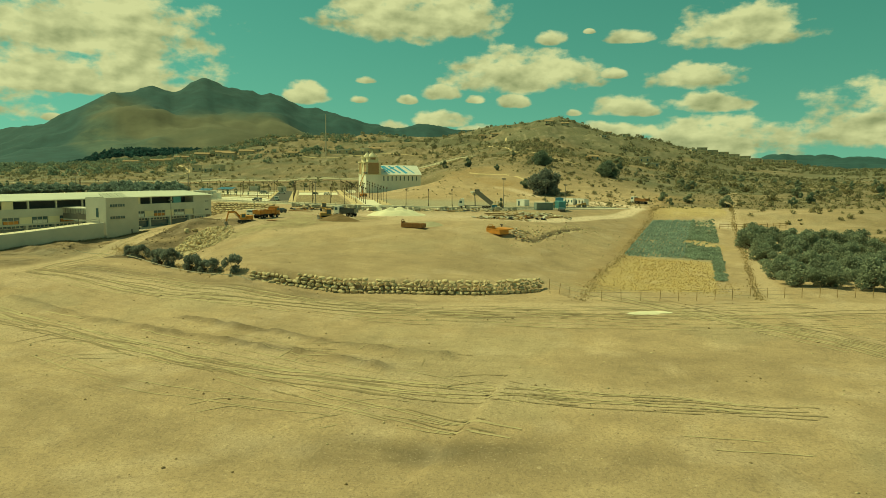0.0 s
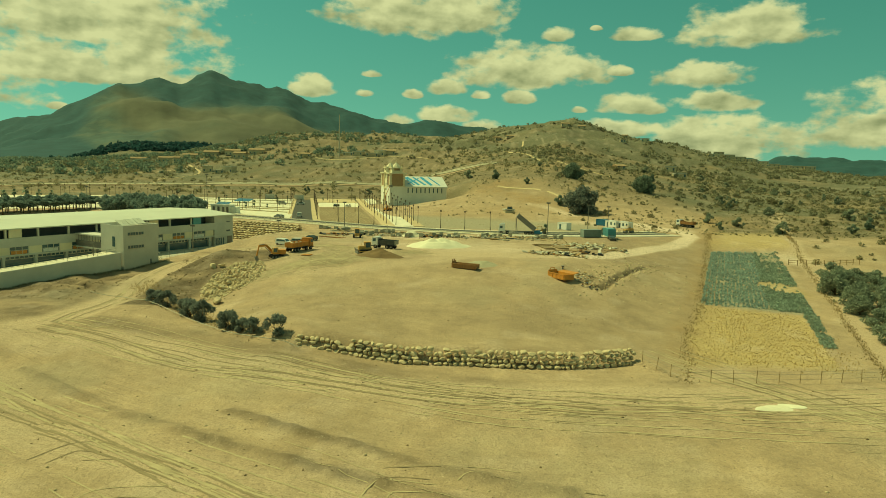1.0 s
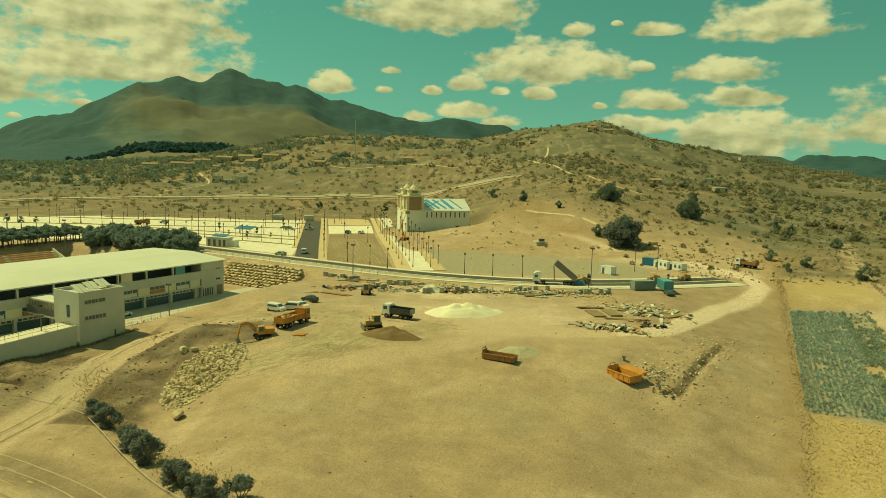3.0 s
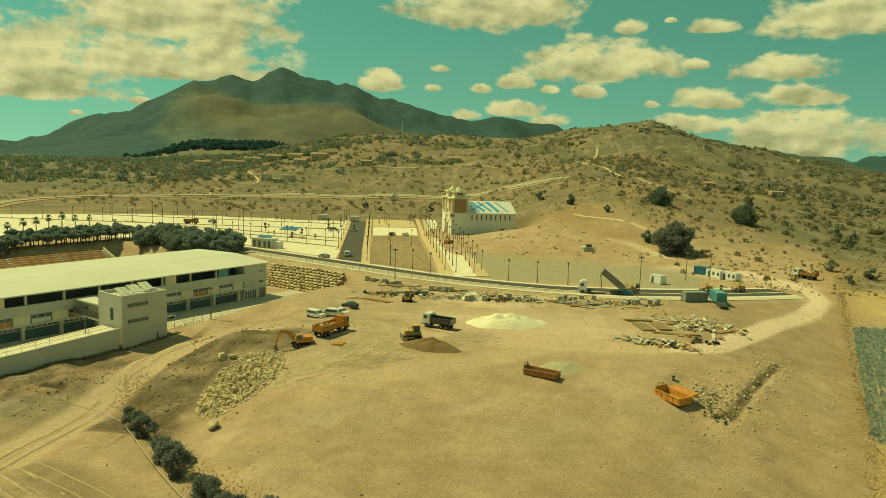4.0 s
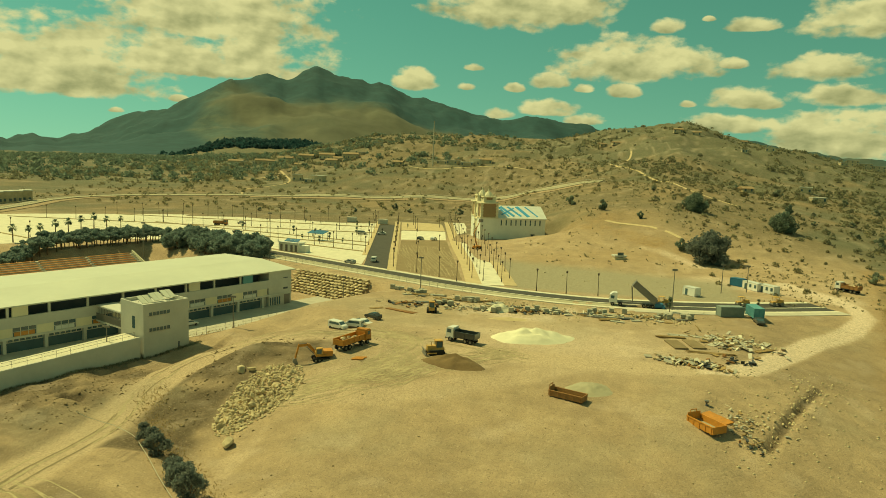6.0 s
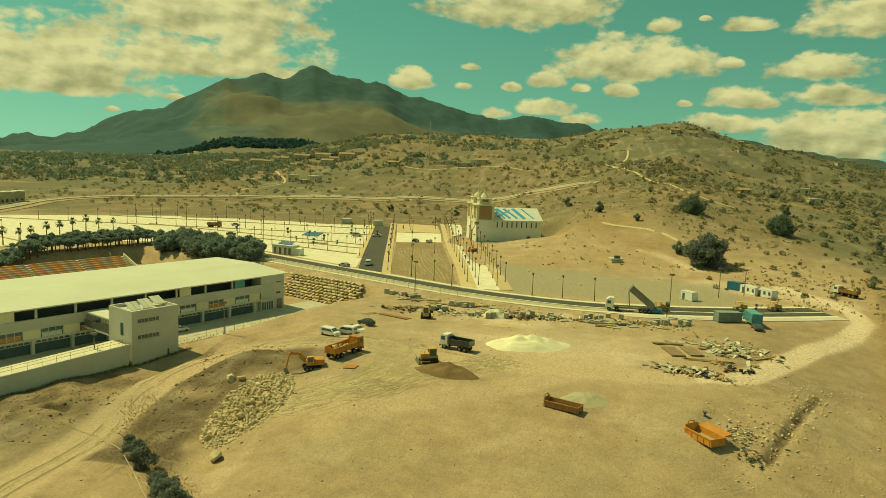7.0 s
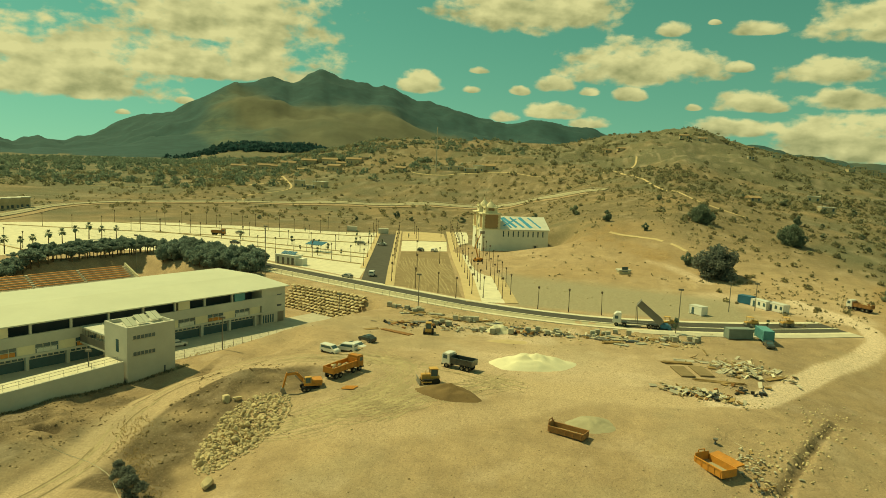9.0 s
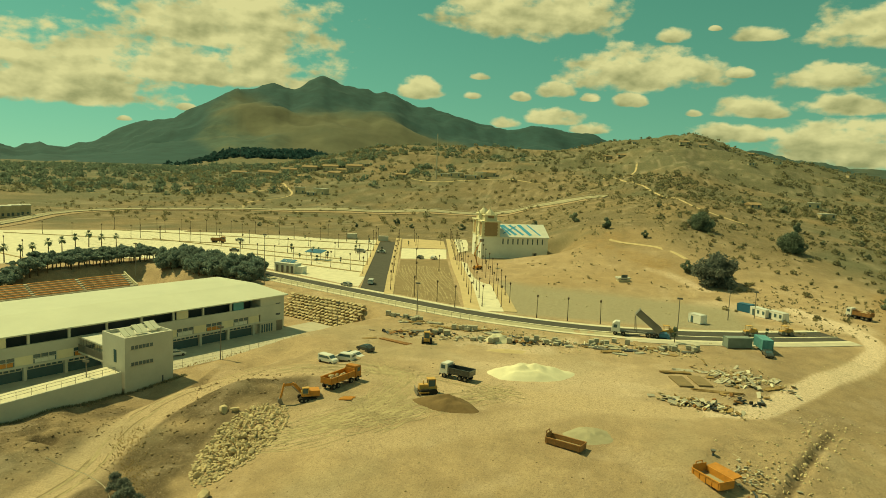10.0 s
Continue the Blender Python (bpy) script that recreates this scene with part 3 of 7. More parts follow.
def ground_mesh():
    def ticks(*runs):
        out = []
        for a, b, step in runs:
            out += list(np.arange(a, b, step))
        return np.array(out + [runs[-1][1]])
    xs = ticks((-3700, -1000, 150), (-1000, -240, 20), (-240, -110, 4), (-110, 80, 0.55), (80, 200, 3.5), (200, 900, 18), (900, 3700, 150))
    ys = ticks((-900, -60, 60), (-60, 14, 4), (14, 60, 0.75), (60, 165, 0.55), (165, 270, 1.5), (270, 460, 4), (460, 1150, 9), (1150, 2000, 40), (2000, 3800, 200))
    X, Y = np.meshgrid(xs, ys)
    Z = height(X, Y)
    GRID.update(x=xs, y=ys, z=Z)
    nx, ny = len(xs), len(ys)
    me = bpy.data.meshes.new("ground")
    me.vertices.add(nx * ny)
    me.vertices.foreach_set("co", np.stack([X, Y, Z], -1).reshape(-1).astype(np.float32))
    i = np.arange(nx * ny).reshape(ny, nx)
    q = np.stack([i[:-1, :-1], i[:-1, 1:], i[1:, 1:], i[1:, :-1]], -1).reshape(-1, 4)
    me.loops.add(q.size)
    me.loops.foreach_set("vertex_index", q.reshape(-1).astype(np.int32))
    me.polygons.add(len(q))
    me.polygons.foreach_set("loop_start", np.arange(0, q.size, 4, dtype=np.int32))
    me.polygons.foreach_set("use_smooth", np.ones(len(q), bool))
    me.update(calc_edges=True)
    x, y = X.reshape(-1), Y.reshape(-1)
    masks = ground_masks(x, y)
    for name, v in masks.items():
        a = me.attributes.new(name, "FLOAT", "POINT")
        a.data.foreach_set("value", np.clip(v, 0, 1).astype(np.float32))
    da, _, sa = near_line(x, y, [(-110, 100), (-60, 84), (-25, 64), (0, 54), (25, 53), (70, 62), (120, 80)])
    db, _, sb = near_line(x, y, [p[:2] for p in LANE] + RLANE)
    pr = np.hypot(x + 12, (y - 132) * 1.25) + 2.5 * lattice(x, y, 25, 61)
    pa = np.arctan2((y - 132) * 1.25, x + 12) * 30
    on_pad = near_line(x, y, EDGE)[2] > 0
    lane = (db < 9) & (y > 90)
    f0 = np.where(lane, db * sb, np.where(on_pad, pr, da * sa))
    f1 = np.where(lane, y * 1.2, np.where(on_pad, pa, x))
    fl = me.attributes.new("flow", "FLOAT_VECTOR", "POINT")
    fl.data.foreach_set("vector", np.stack([f0, f1, np.zeros_like(f0)], -1).reshape(-1).astype(np.float32))
    return me


def band(x, y, pts, half, soft):
    d, _, _ = near_line(x, y, pts)
    return 1 - smooth(half, half + soft, d)


def ground_masks(x, y):
    """Where the ground takes another colour: dark spoil, banks and hollows, scrub, straw, pale dust, wheel tracks."""
    n1, n2 = fractal(x, y, 12, 21, 4), fractal(x, y, 4, 31, 3)
    r = np.hypot(x + 11, y - 48)
    dh, _, sh = near_line(x, y, HEDGE)
    right = smooth(-1, 1, -dh * sh)
    scrub = np.maximum(smooth(262, 330, y + 0.4 * (x + 20) * (x > -20)), right * smooth(188, 205, y))
    scrub = np.maximum(scrub, right * 0.6 * smooth(30, 60, dh))
    green = scrub * smooth(-0.1, 0.75, n1 * 0.5 + fractal(x, y, 70, 41, 4) * 0.8 + 0.30 * smooth(420, 800, r) + 0.75 * smooth(360, 470, r) * smooth(-6, 5, np.degrees(np.arctan2(x + 11, y - 48))) + 0.9 * smooth(-16, -27, np.degrees(np.arctan2(x + 11, y - 48))) * smooth(380, 470, y) - 0.15)
    dl, _, _ = near_line(x, y, LANE)
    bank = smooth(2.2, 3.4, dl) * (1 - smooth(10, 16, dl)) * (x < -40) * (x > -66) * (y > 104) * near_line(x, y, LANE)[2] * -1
    spoil_l = np.exp(-((x + 72) / 9.5) ** 2 - ((y - 117.5) / 14) ** 2) * 2.4 * smooth(2.2, 3.4, dl) + np.exp(-((x + 68) / 4.5) ** 2 - ((y - 97) / 4) ** 2) * 1.3 * smooth(2.2, 3.4, dl) + 0.8 * np.exp(-((x + 63) / 6) ** 2 - ((y - 87) / 3.0) ** 2)
    strip = 0.75 * band(x, y, [(-55, 94), (-31, 83.5), (-7, 77.5), (12, 72.5)], 1.4, 2.4) * 0.8
    slope = np.exp(-((y - 101) / 12) ** 2) * (x > -40) * (x < 24) * 0.14
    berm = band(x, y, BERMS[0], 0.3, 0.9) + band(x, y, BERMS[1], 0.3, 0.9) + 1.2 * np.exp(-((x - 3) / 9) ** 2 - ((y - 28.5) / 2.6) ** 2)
    right_side = 0.34 * smooth(13, 22, x) * (1 - right) * smooth(134, 146, y) * (1 - smooth(184, 190, y)) * (1 - band(x, y, RLANE, 1.9, 1.2))
    # the last two terms paint recess shade into the trench and the pit
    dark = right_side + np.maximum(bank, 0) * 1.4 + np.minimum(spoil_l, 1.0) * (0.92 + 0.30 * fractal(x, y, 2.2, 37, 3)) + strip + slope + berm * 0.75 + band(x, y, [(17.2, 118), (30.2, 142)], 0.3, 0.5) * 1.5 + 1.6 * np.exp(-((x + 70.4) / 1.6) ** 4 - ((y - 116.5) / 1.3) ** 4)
    dark = dark + 0.06 * smooth(88, 96, y) * (1 - smooth(128, 140, y)) * (x > -44) * (1 - right)
    dark = dark * (0.75 + 0.45 * n2) + 0.15 * smooth(0.1, 0.9, n1) * (y < 180)
    tracks = band(x, y, LANE, 2.2, 2.0) * 0.8
    tracks = np.maximum(tracks, band(x, y, [(-24, 141), (-30, 131), (-40, 122), (-30, 119), (-14, 128), (0, 140)], 1.5, 2.5) * 0.6)
    tracks = np.maximum(tracks, band(x, y, [(-20, 140)] + RLANE[:2], 2.3, 1.8))
    tracks = np.maximum(tracks, band(x, y, [(-80, 88), (-46, 84), (-20, 74), (10, 74), (48, 76), (90, 84)], 2.2, 2.5) * 0.7)
    tracks = np.maximum(tracks, band(x, y, [(-60, 64), (-30, 54), (0, 42), (30, 36)], 1.6, 2.5) * 0.55)
    tracks = np.maximum(tracks, band(x, y, [(43, 60), (46, 78), (49.5, 91), (59, 121), (69.5, 157), (88, 215), (108, 266)], 0.8, 1.2) * 0.8)
    ruts = 0.5 + 0.5 * np.sin(near_line(x, y, [(-70, 74), (-40, 60), (0, 52), (40, 56), (90, 60)])[0] * 3.3 + n1)
    ruts = ruts * (y > 30) * (y < 84) * (1 - right) * smooth(-0.3, 0.7, fractal(x, y, 25, 51, 2))
    pale = np.exp(-((x - 27) / 2.2) ** 2 - ((y - 72) / 1.4) ** 2) + np.exp(-((x + 6) / 20) ** 2 - ((y - 150) / 13) ** 2) * 0.55 + 0.22 * smooth(0.25, 0.9, n2)
    pale = pale + band(x, y, [(-34, 176), (-20, 167), (-4, 172)], 2.5, 5) * 0.6 * smooth(-0.5, 0.5, n2)
    pale = pale + band(x, y, [(17, 254), (25.5, 245), (30, 238)], 0.8, 2.0) * 0.8 + 0.7 * np.exp(-((x - 71.5) / 4.5) ** 4 - ((y - 167) / 7) ** 4)
    pale = pale + band(x, y, [(54, 208), (47, 216), (30, 222)], 4, 5) * 0.55 + band(x, y, RLANE, 1.6, 0.9) * 1.2
    straw = right * (smooth(85, 89, y) * (1 - smooth(120, 123, y + 0.35 * (x - 35))) * (x < 44.2 + 0.3 * (y - 98)) + smooth(175, 178, y) * (1 - smooth(200, 212, y)) * (x < 74 + 0.3 * (y - 176)) * 0.9)
    crop = right * smooth(120.5, 122.5, y + 0.35 * (x - 35)) * (1 - smooth(173.5, 175, y)) * (x < 46.0 + 0.312 * (y - 100))
    straw = np.maximum(straw, np.exp(-((x - 55) / 3.4) ** 4 - ((y - 137) / 6.5) ** 4) * 0.9)
    lot = smooth(193, 197, y) * (1 - smooth(226, 236, y + 0.25 * x)) * smooth(-20, -16, x + 0.2 * (y - 196)) * (1 - smooth(30, 38, x))
    ruddy = np.exp(-((x - 3) / 17) ** 2 - ((y - 284) / 16) ** 2) * 0.85 + band(x, y, [(-12, 240), (10, 246), (26, 256)], 4, 9) * 0.55 + 0.5 * scrub * smooth(0.2, 0.9, fractal(x, y, 40, 47, 3)) * (r < 420)
    ruddy = ruddy + band(x, y, [(3, 273), (19, 258)], 2, 4) * 0.7 + band(x, y, HEDGE, 1.2, 3.5) * 0.8 * smooth(84, 90, y)
    ruddy = ruddy * (0.6 + 0.5 * n2)
    grey = lot * 0.9 + 0.8 * crop * (straw < 0.3) + smooth(0.2, 0.9, -n1) * 0.25 * (y < 180)
    driven = (1 - right) * (1 - scrub) * (1 - smooth(185, 200, y)) * smooth(-140, -90, x) * (1 - 0.8 * bank) * np.where(near_line(x, y, EDGE)[2] > 0, 0.45, 1.0) * (1 - np.clip(dark, 0, 1))
    return dict(dark=dark, scrub=scrub, green=green, straw=straw, pale=pale, tracks=tracks + 0.28 * ruts, grey=grey, driven=driven, ruddy=ruddy)


ground = mesh_part("ground", ground_mesh(), "ground")
tagged(ground, "dry bare earth of a building site with wheel tracks, rising to scrubby hills", "ground", kind="structure")

MOUNTAIN = [(-75, 30), (-60, 20), (-48, 10), (-41.5, -5), (-40.0, 7), (-38.4, -4), (-37.0, 8), (-34.8, 31), (-32.9, 51), (-30.6, 65), (-28.8, 87), (-26.6, 114), (-24.9, 121), (-24.0, 124), (-22.6, 115), (-21.1, 126),
            (-20.1, 131), (-18.1, 124), (-16.3, 116), (-14.6, 113), (-12.7, 95), (-10.0, 81), (-6.9, 74), (-5.5, 66), (-2.9, 74), (-0.6, 66), (2.0, 54), (6, 42), (12, 30), (25, 14), (50, 20)]


def mountain_mesh():
    az = np.radians(np.arange(-75, 50, 0.22))
    rr = np.concatenate([np.arange(1650, 3000, 40), np.arange(3000, 3780, 50)])
    A, R = np.meshgrid(az, rr)
    X, Y = R * np.sin(A) - 11, R * np.cos(A) + 44
    top = np.interp(np.degrees(A), [m[0] for m in MOUNTAIN], [m[1] for m in MOUNTAIN]) / 1207 * 3000 + 28
    rise = np.interp(R, [1650, 1950, 2400, 2750, 3000, 3400, 3780], [-0.05, 0.10, 0.42, 0.75, 1.0, 0.8, 0.3])
    ridge = 1 - np.abs(fractal(X, Y, 620, 3, 5))
    Z = top * rise + (ridge - 0.6) * 0.13 * top * np.sin(np.clip(rise, 0, 1) * math.pi) + 25 * fractal(X, Y, 170, 7, 5) * smooth(1900, 2600, R)
    ny, nx = X.shape
    me = bpy.data.meshes.new("mountain")
    me.vertices.add(nx * ny)
    me.vertices.foreach_set("co", np.stack([X, Y, Z], -1).reshape(-1).astype(np.float32))
    i = np.arange(nx * ny).reshape(ny, nx)
    q = np.stack([i[:-1, :-1], i[1:, :-1], i[1:, 1:], i[:-1, 1:]], -1).reshape(-1, 4)[:, ::-1]
    me.loops.add(q.size)
    me.loops.foreach_set("vertex_index", q.reshape(-1).astype(np.int32))
    me.polygons.add(len(q))
    me.polygons.foreach_set("loop_start", np.arange(0, q.size, 4, dtype=np.int32))
    me.polygons.foreach_set("use_smooth", np.ones(len(q), bool))
    me.update(calc_edges=True)
    x, y = X.reshape(-1), Y.reshape(-1)
    deg = np.degrees(A).reshape(-1)
    n = fractal(x, y, 700, 9, 4)
    # besides woodland, the dark flanks paint cloud shadow and the middle a sunlit patch
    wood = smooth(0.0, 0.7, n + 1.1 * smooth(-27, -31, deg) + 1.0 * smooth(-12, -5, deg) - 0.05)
    sunlit_ochre = smooth(0.0, 0.9, fractal(x, y, 400, 19, 4) + 0.8 * np.exp(-((deg + 20) / 7) ** 2) - 0.25) * (1 - wood)
    for name, v in (("wood", wood), ("sunlit_ochre", sunlit_ochre)):
        a = me.attributes.new(name, "FLOAT", "POINT")
        a.data.foreach_set("value", np.clip(v, 0, 1).astype(np.float32))
    return me


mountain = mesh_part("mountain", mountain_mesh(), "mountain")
tagged(mountain, "distant green-brown mountain range with twin summits, haze and cloud shade in its colour", "mountain", kind="structure")


# ---- roads and paving ----
def offset_line(pts, o):
    out = []
    for i, p in enumerate(pts):
        a, b = pts[max(i - 1, 0)], pts[min(i + 1, len(pts) - 1)]
        d = Vector((b[0] - a[0], b[1] - a[1])).normalized()
        out.append((p[0] - d.y * o, p[1] + d.x * o))
    return out


def dense(pts, step):
    out = []
    for p, q in zip(pts[:-1], pts[1:]):
        n = max(1, int(math.dist(p[:2], q[:2]) / step))
        out += [(p[0] + (q[0] - p[0]) * i / n, p[1] + (q[1] - p[1]) * i / n) for i in range(n)]
    return out + [pts[-1][:2]]


def curve(pts, step):
    """A rounded line through the points."""
    out = []
    for i in range(len(pts) - 1):
        p0, p1, p2, p3 = (Vector(pts[min(max(i + k, 0), len(pts) - 1)][:2]) for k in (-1, 0, 1, 2))
        n = max(2, int((p2 - p1).length / step))
        for j in range(n):
            t = j / n
            out.append(tuple(0.5 * (2 * p1 + (p2 - p0) * t + (2 * p0 - 5 * p1 + 4 * p2 - p3) * t * t + (3 * p1 - p0 - 3 * p2 + p3) * t ** 3)))
    return out + [pts[-1][:2]]


def strip(name, pts, o0, o1, top, mat, label, thick=0.3, drape=None, category="road"):
    """A slab that follows a line, from offset o0 to o1, its top at height top (or that much over the ground)."""
    bm = B()
    a, b = offset_line(pts, o0), offset_line(pts, o1)
    rows = []
    for p, q in zip(a, b):
        zp, zq = ((top, top) if not drape else (h(*p) + top, h(*q) + top))
        rows.append([bm.verts.new((*p, zp)), bm.verts.new((*q, zq)), bm.verts.new((*q, zq - thick)), bm.verts.new((*p, zp - thick))])
    for r, s in zip(rows[:-1], rows[1:]):
        for k in range(4):
            bm.faces.new((r[k], r[(k + 1) % 4], s[(k + 1) % 4], s[k]))
    bm.faces.new(rows[0])
    bm.faces.new(list(reversed(rows[-1])))
    bmesh.ops.recalc_face_normals(bm, faces=bm.faces[:])
    return tagged(part(name, bm, mat), label, category, kind="structure")


def sheet(name, outline, top, mat, label, thick=0.3, category="pavement"):
    bm = B()
    prism(bm, outline, "z", top - thick, top)
    return tagged(part(name, bm, mat), label, category, kind="structure")


MAIN = curve([(-170, 262), (-130, 243), (-86.5, 220), (-48.6, 200.7), (-26.4, 190.3), (-8.4, 185.6), (5, 184.8), (20, 187.2), (35, 191.6), (49, 197.5)], 4)
strip("pavement_far", MAIN, 4.3, 5.8, 0.14, "paving", "buff paved footway beside the new road", category="pavement")
strip("road", MAIN, 0.1, 4.3, 0.03, "asphalt", "fresh dark asphalt road with pale kerbs")
strip("kerb_middle", MAIN, -0.4, 0.1, 0.16, "paving", "pale concrete median kerb along the road", category="kerb")
LEFT_MAIN = [p for p in MAIN if p[0] < 6]
RIGHT_MAIN = [p for p in MAIN if p[0] > 3]
strip("road_unfinished", LEFT_MAIN, -3.4, -0.4, 0.02, "gravel", "unsurfaced grey carriageway still to be laid")
strip("road_new_lane", RIGHT_MAIN, -3.4, -0.4, 0.04, "asphalt", "newly laid dark asphalt lane")
strip("pavement_end", RIGHT_MAIN, -7.0, -4.6, 0.12, "concrete", "wide buff footway slab at the end of the road", category="pavement")
strip("pavement_near", MAIN, -4.6, -3.4, 0.13, "paving", "pale unfinished footway with kerb along the road", category="pavement")

AVENUE = [(-53.6, 206), (-60, 233), (-68, 268), (-83, 333)]
strip("avenue", AVENUE, -3.1, 3.1, 0.035, "asphalt", "grey asphalt avenue leading inland between car parks")
strip("avenue_walk_right", AVENUE, -5.4, -3.1, 0.15, "pave_buff", "buff pavement along the avenue", category="pavement")
strip("avenue_walk_left", [(-59.6, 231)] + AVENUE[2:], 3.1, 4.6, 0.15, "pave_buff", "buff pavement along the avenue", category="pavement")
BOULEVARD = [(-22.6, 196.3), (-29, 228), (-37, 262), (-43, 290), (-54, 344)]
strip("boulevard", BOULEVARD, -2.6, 2.6, 0.07, "paving", "wide pale paved promenade leading to the church", category="pavement")
strip("boulevard_side_left", BOULEVARD, 2.6, 6.2, 0.12, "pave_buff", "buff paved margin of the promenade", category="pavement")
strip("boulevard_side_right", BOULEVARD[:4], -5.6, -2.6, 0.12, "pave_buff", "buff paved margin of the promenade", category="pavement")
sheet("fairground_plot", [(-49.0, 209), (-30.4, 200.3), (-47.4, 276), (-62.0, 269.5)], 0.015, "soil", "bare raked earth plot framed by kerbs", category="ground")
sheet("small_car_park", [(-62.6, 271.5), (-48.0, 278), (-53.0, 305), (-69.2, 300)], 0.06, "paving", "pale paved parking bay between the plots")
sheet("far_plot", [(-69.7, 302), (-53.5, 307), (-62, 345), (-79, 341)], 0.06, "pave_buff", "buff earth plot at the end of the avenue", category="ground")
sheet("car_park", [(-59.4, 214), (-62.5, 230), (-72, 268), (-87.5, 336), (-130, 330), (-177, 308), (-215, 283), (-236, 262), (-222, 236), (-190, 214), (-162, 206), (-140, 232), (-112, 243), (-92, 232)], 0.05, "paving",
      "very pale paved car park with marked rows")
rng = random.Random(4)
# low planted dividers between the rows of bays
for a, b in (((-66, 237), (-92, 246)), ((-70, 258), (-160, 280)), ((-76, 286), (-215, 270)), ((-80, 306), (-190, 299)), ((-160, 218), (-222, 246)), ((-68.5, 250), (-112, 259))):
    strip("planted_divider", dense([a, b], 6), -0.22, 0.22, 0.3, "pave_buff", "low brown planted divider between parking rows", category="divider")
bm = B()
for i in range(26):
    t = i / 25
    p0, p1 = Vector((-64 - 22 * t, 224 + 104 * t)), Vector((-150 - 70 * t * (1 - t) * 2, 246 + 60 * t))
    d = p1 - p0
    n = int(d.length / 2.6)
    for k in range(n):
        c = p0 + d * (k + 0.5) / n
        if -225 < c.x < -64 and c.y > 236 + (-c.x - 92) * -0.05:
            box(bm, c.x - 0.07, c.x + 0.07, c.y - 2.0, c.y + 2.0, 0.02, 0.058)
tagged(part("bay_markings", bm, "concrete"), "faint grey parking bay lines on the paving", "markings", kind="stuff")
MOTORWAY = curve([(-215, 190), (-238, 290), (-255, 340), (-252, 372), (-228, 402), (-196, 428), (-170, 438), (-125, 450), (-77, 455), (-41, 448), (-12, 432), (10, 420)], 12)
strip("motorway", MOTORWAY, -3.2, 3.2, 0.5, "gravel", "grey motorway carriageway crossing the dry slope", thick=1.6, drape=True)
strip("motorway_bank", MOTORWAY, -8, -3.3, 0.2, "ground", "dry grassy motorway embankment", thick=1.6, drape=True, category="bank")
bm = B()
for o in (-3.0, 3.0):
    line = offset_line(MOTORWAY, o)
    for p, q in zip(line[:-1], line[1:]):
        zp, zq = h(*p) + 1.15, h(*q) + 1.15
        rod(bm, (*p, zp), (*q, zq), 0.09, seg=4)
        rod(bm, (*p, zp - 0.9), (*p, zp), 0.1, seg=4)
tagged(part("guard_rail", bm, "concrete"), "pale metal guard rail along the motorway", "guard rail", kind="structure")
for pts in ([(-199, 432), (-208, 460), (-196, 495), (-214, 532), (-250, 600)], [(-330, 470), (-260, 500), (-215, 532)], [(-135, 560), (-100, 548), (-60, 556), (-20, 540)], [(40, 640), (36, 590), (14, 560), (16, 520), (19.2, 493), (31.1, 438), (38, 400), (44.5, 354), (60, 334)], [(28, 262), (20, 273), (6, 283)]):
    strip("hill_track", curve(pts, 5), -0.7, 0.7, 0.10, "pave_buff", "pale dirt track winding up the hill", thick=1.5, drape=True)


# ---- school ----
SCHOOL_POSE = pose(SCHOOL.x, SCHOOL.y, 0, 0, 0, 63.25)


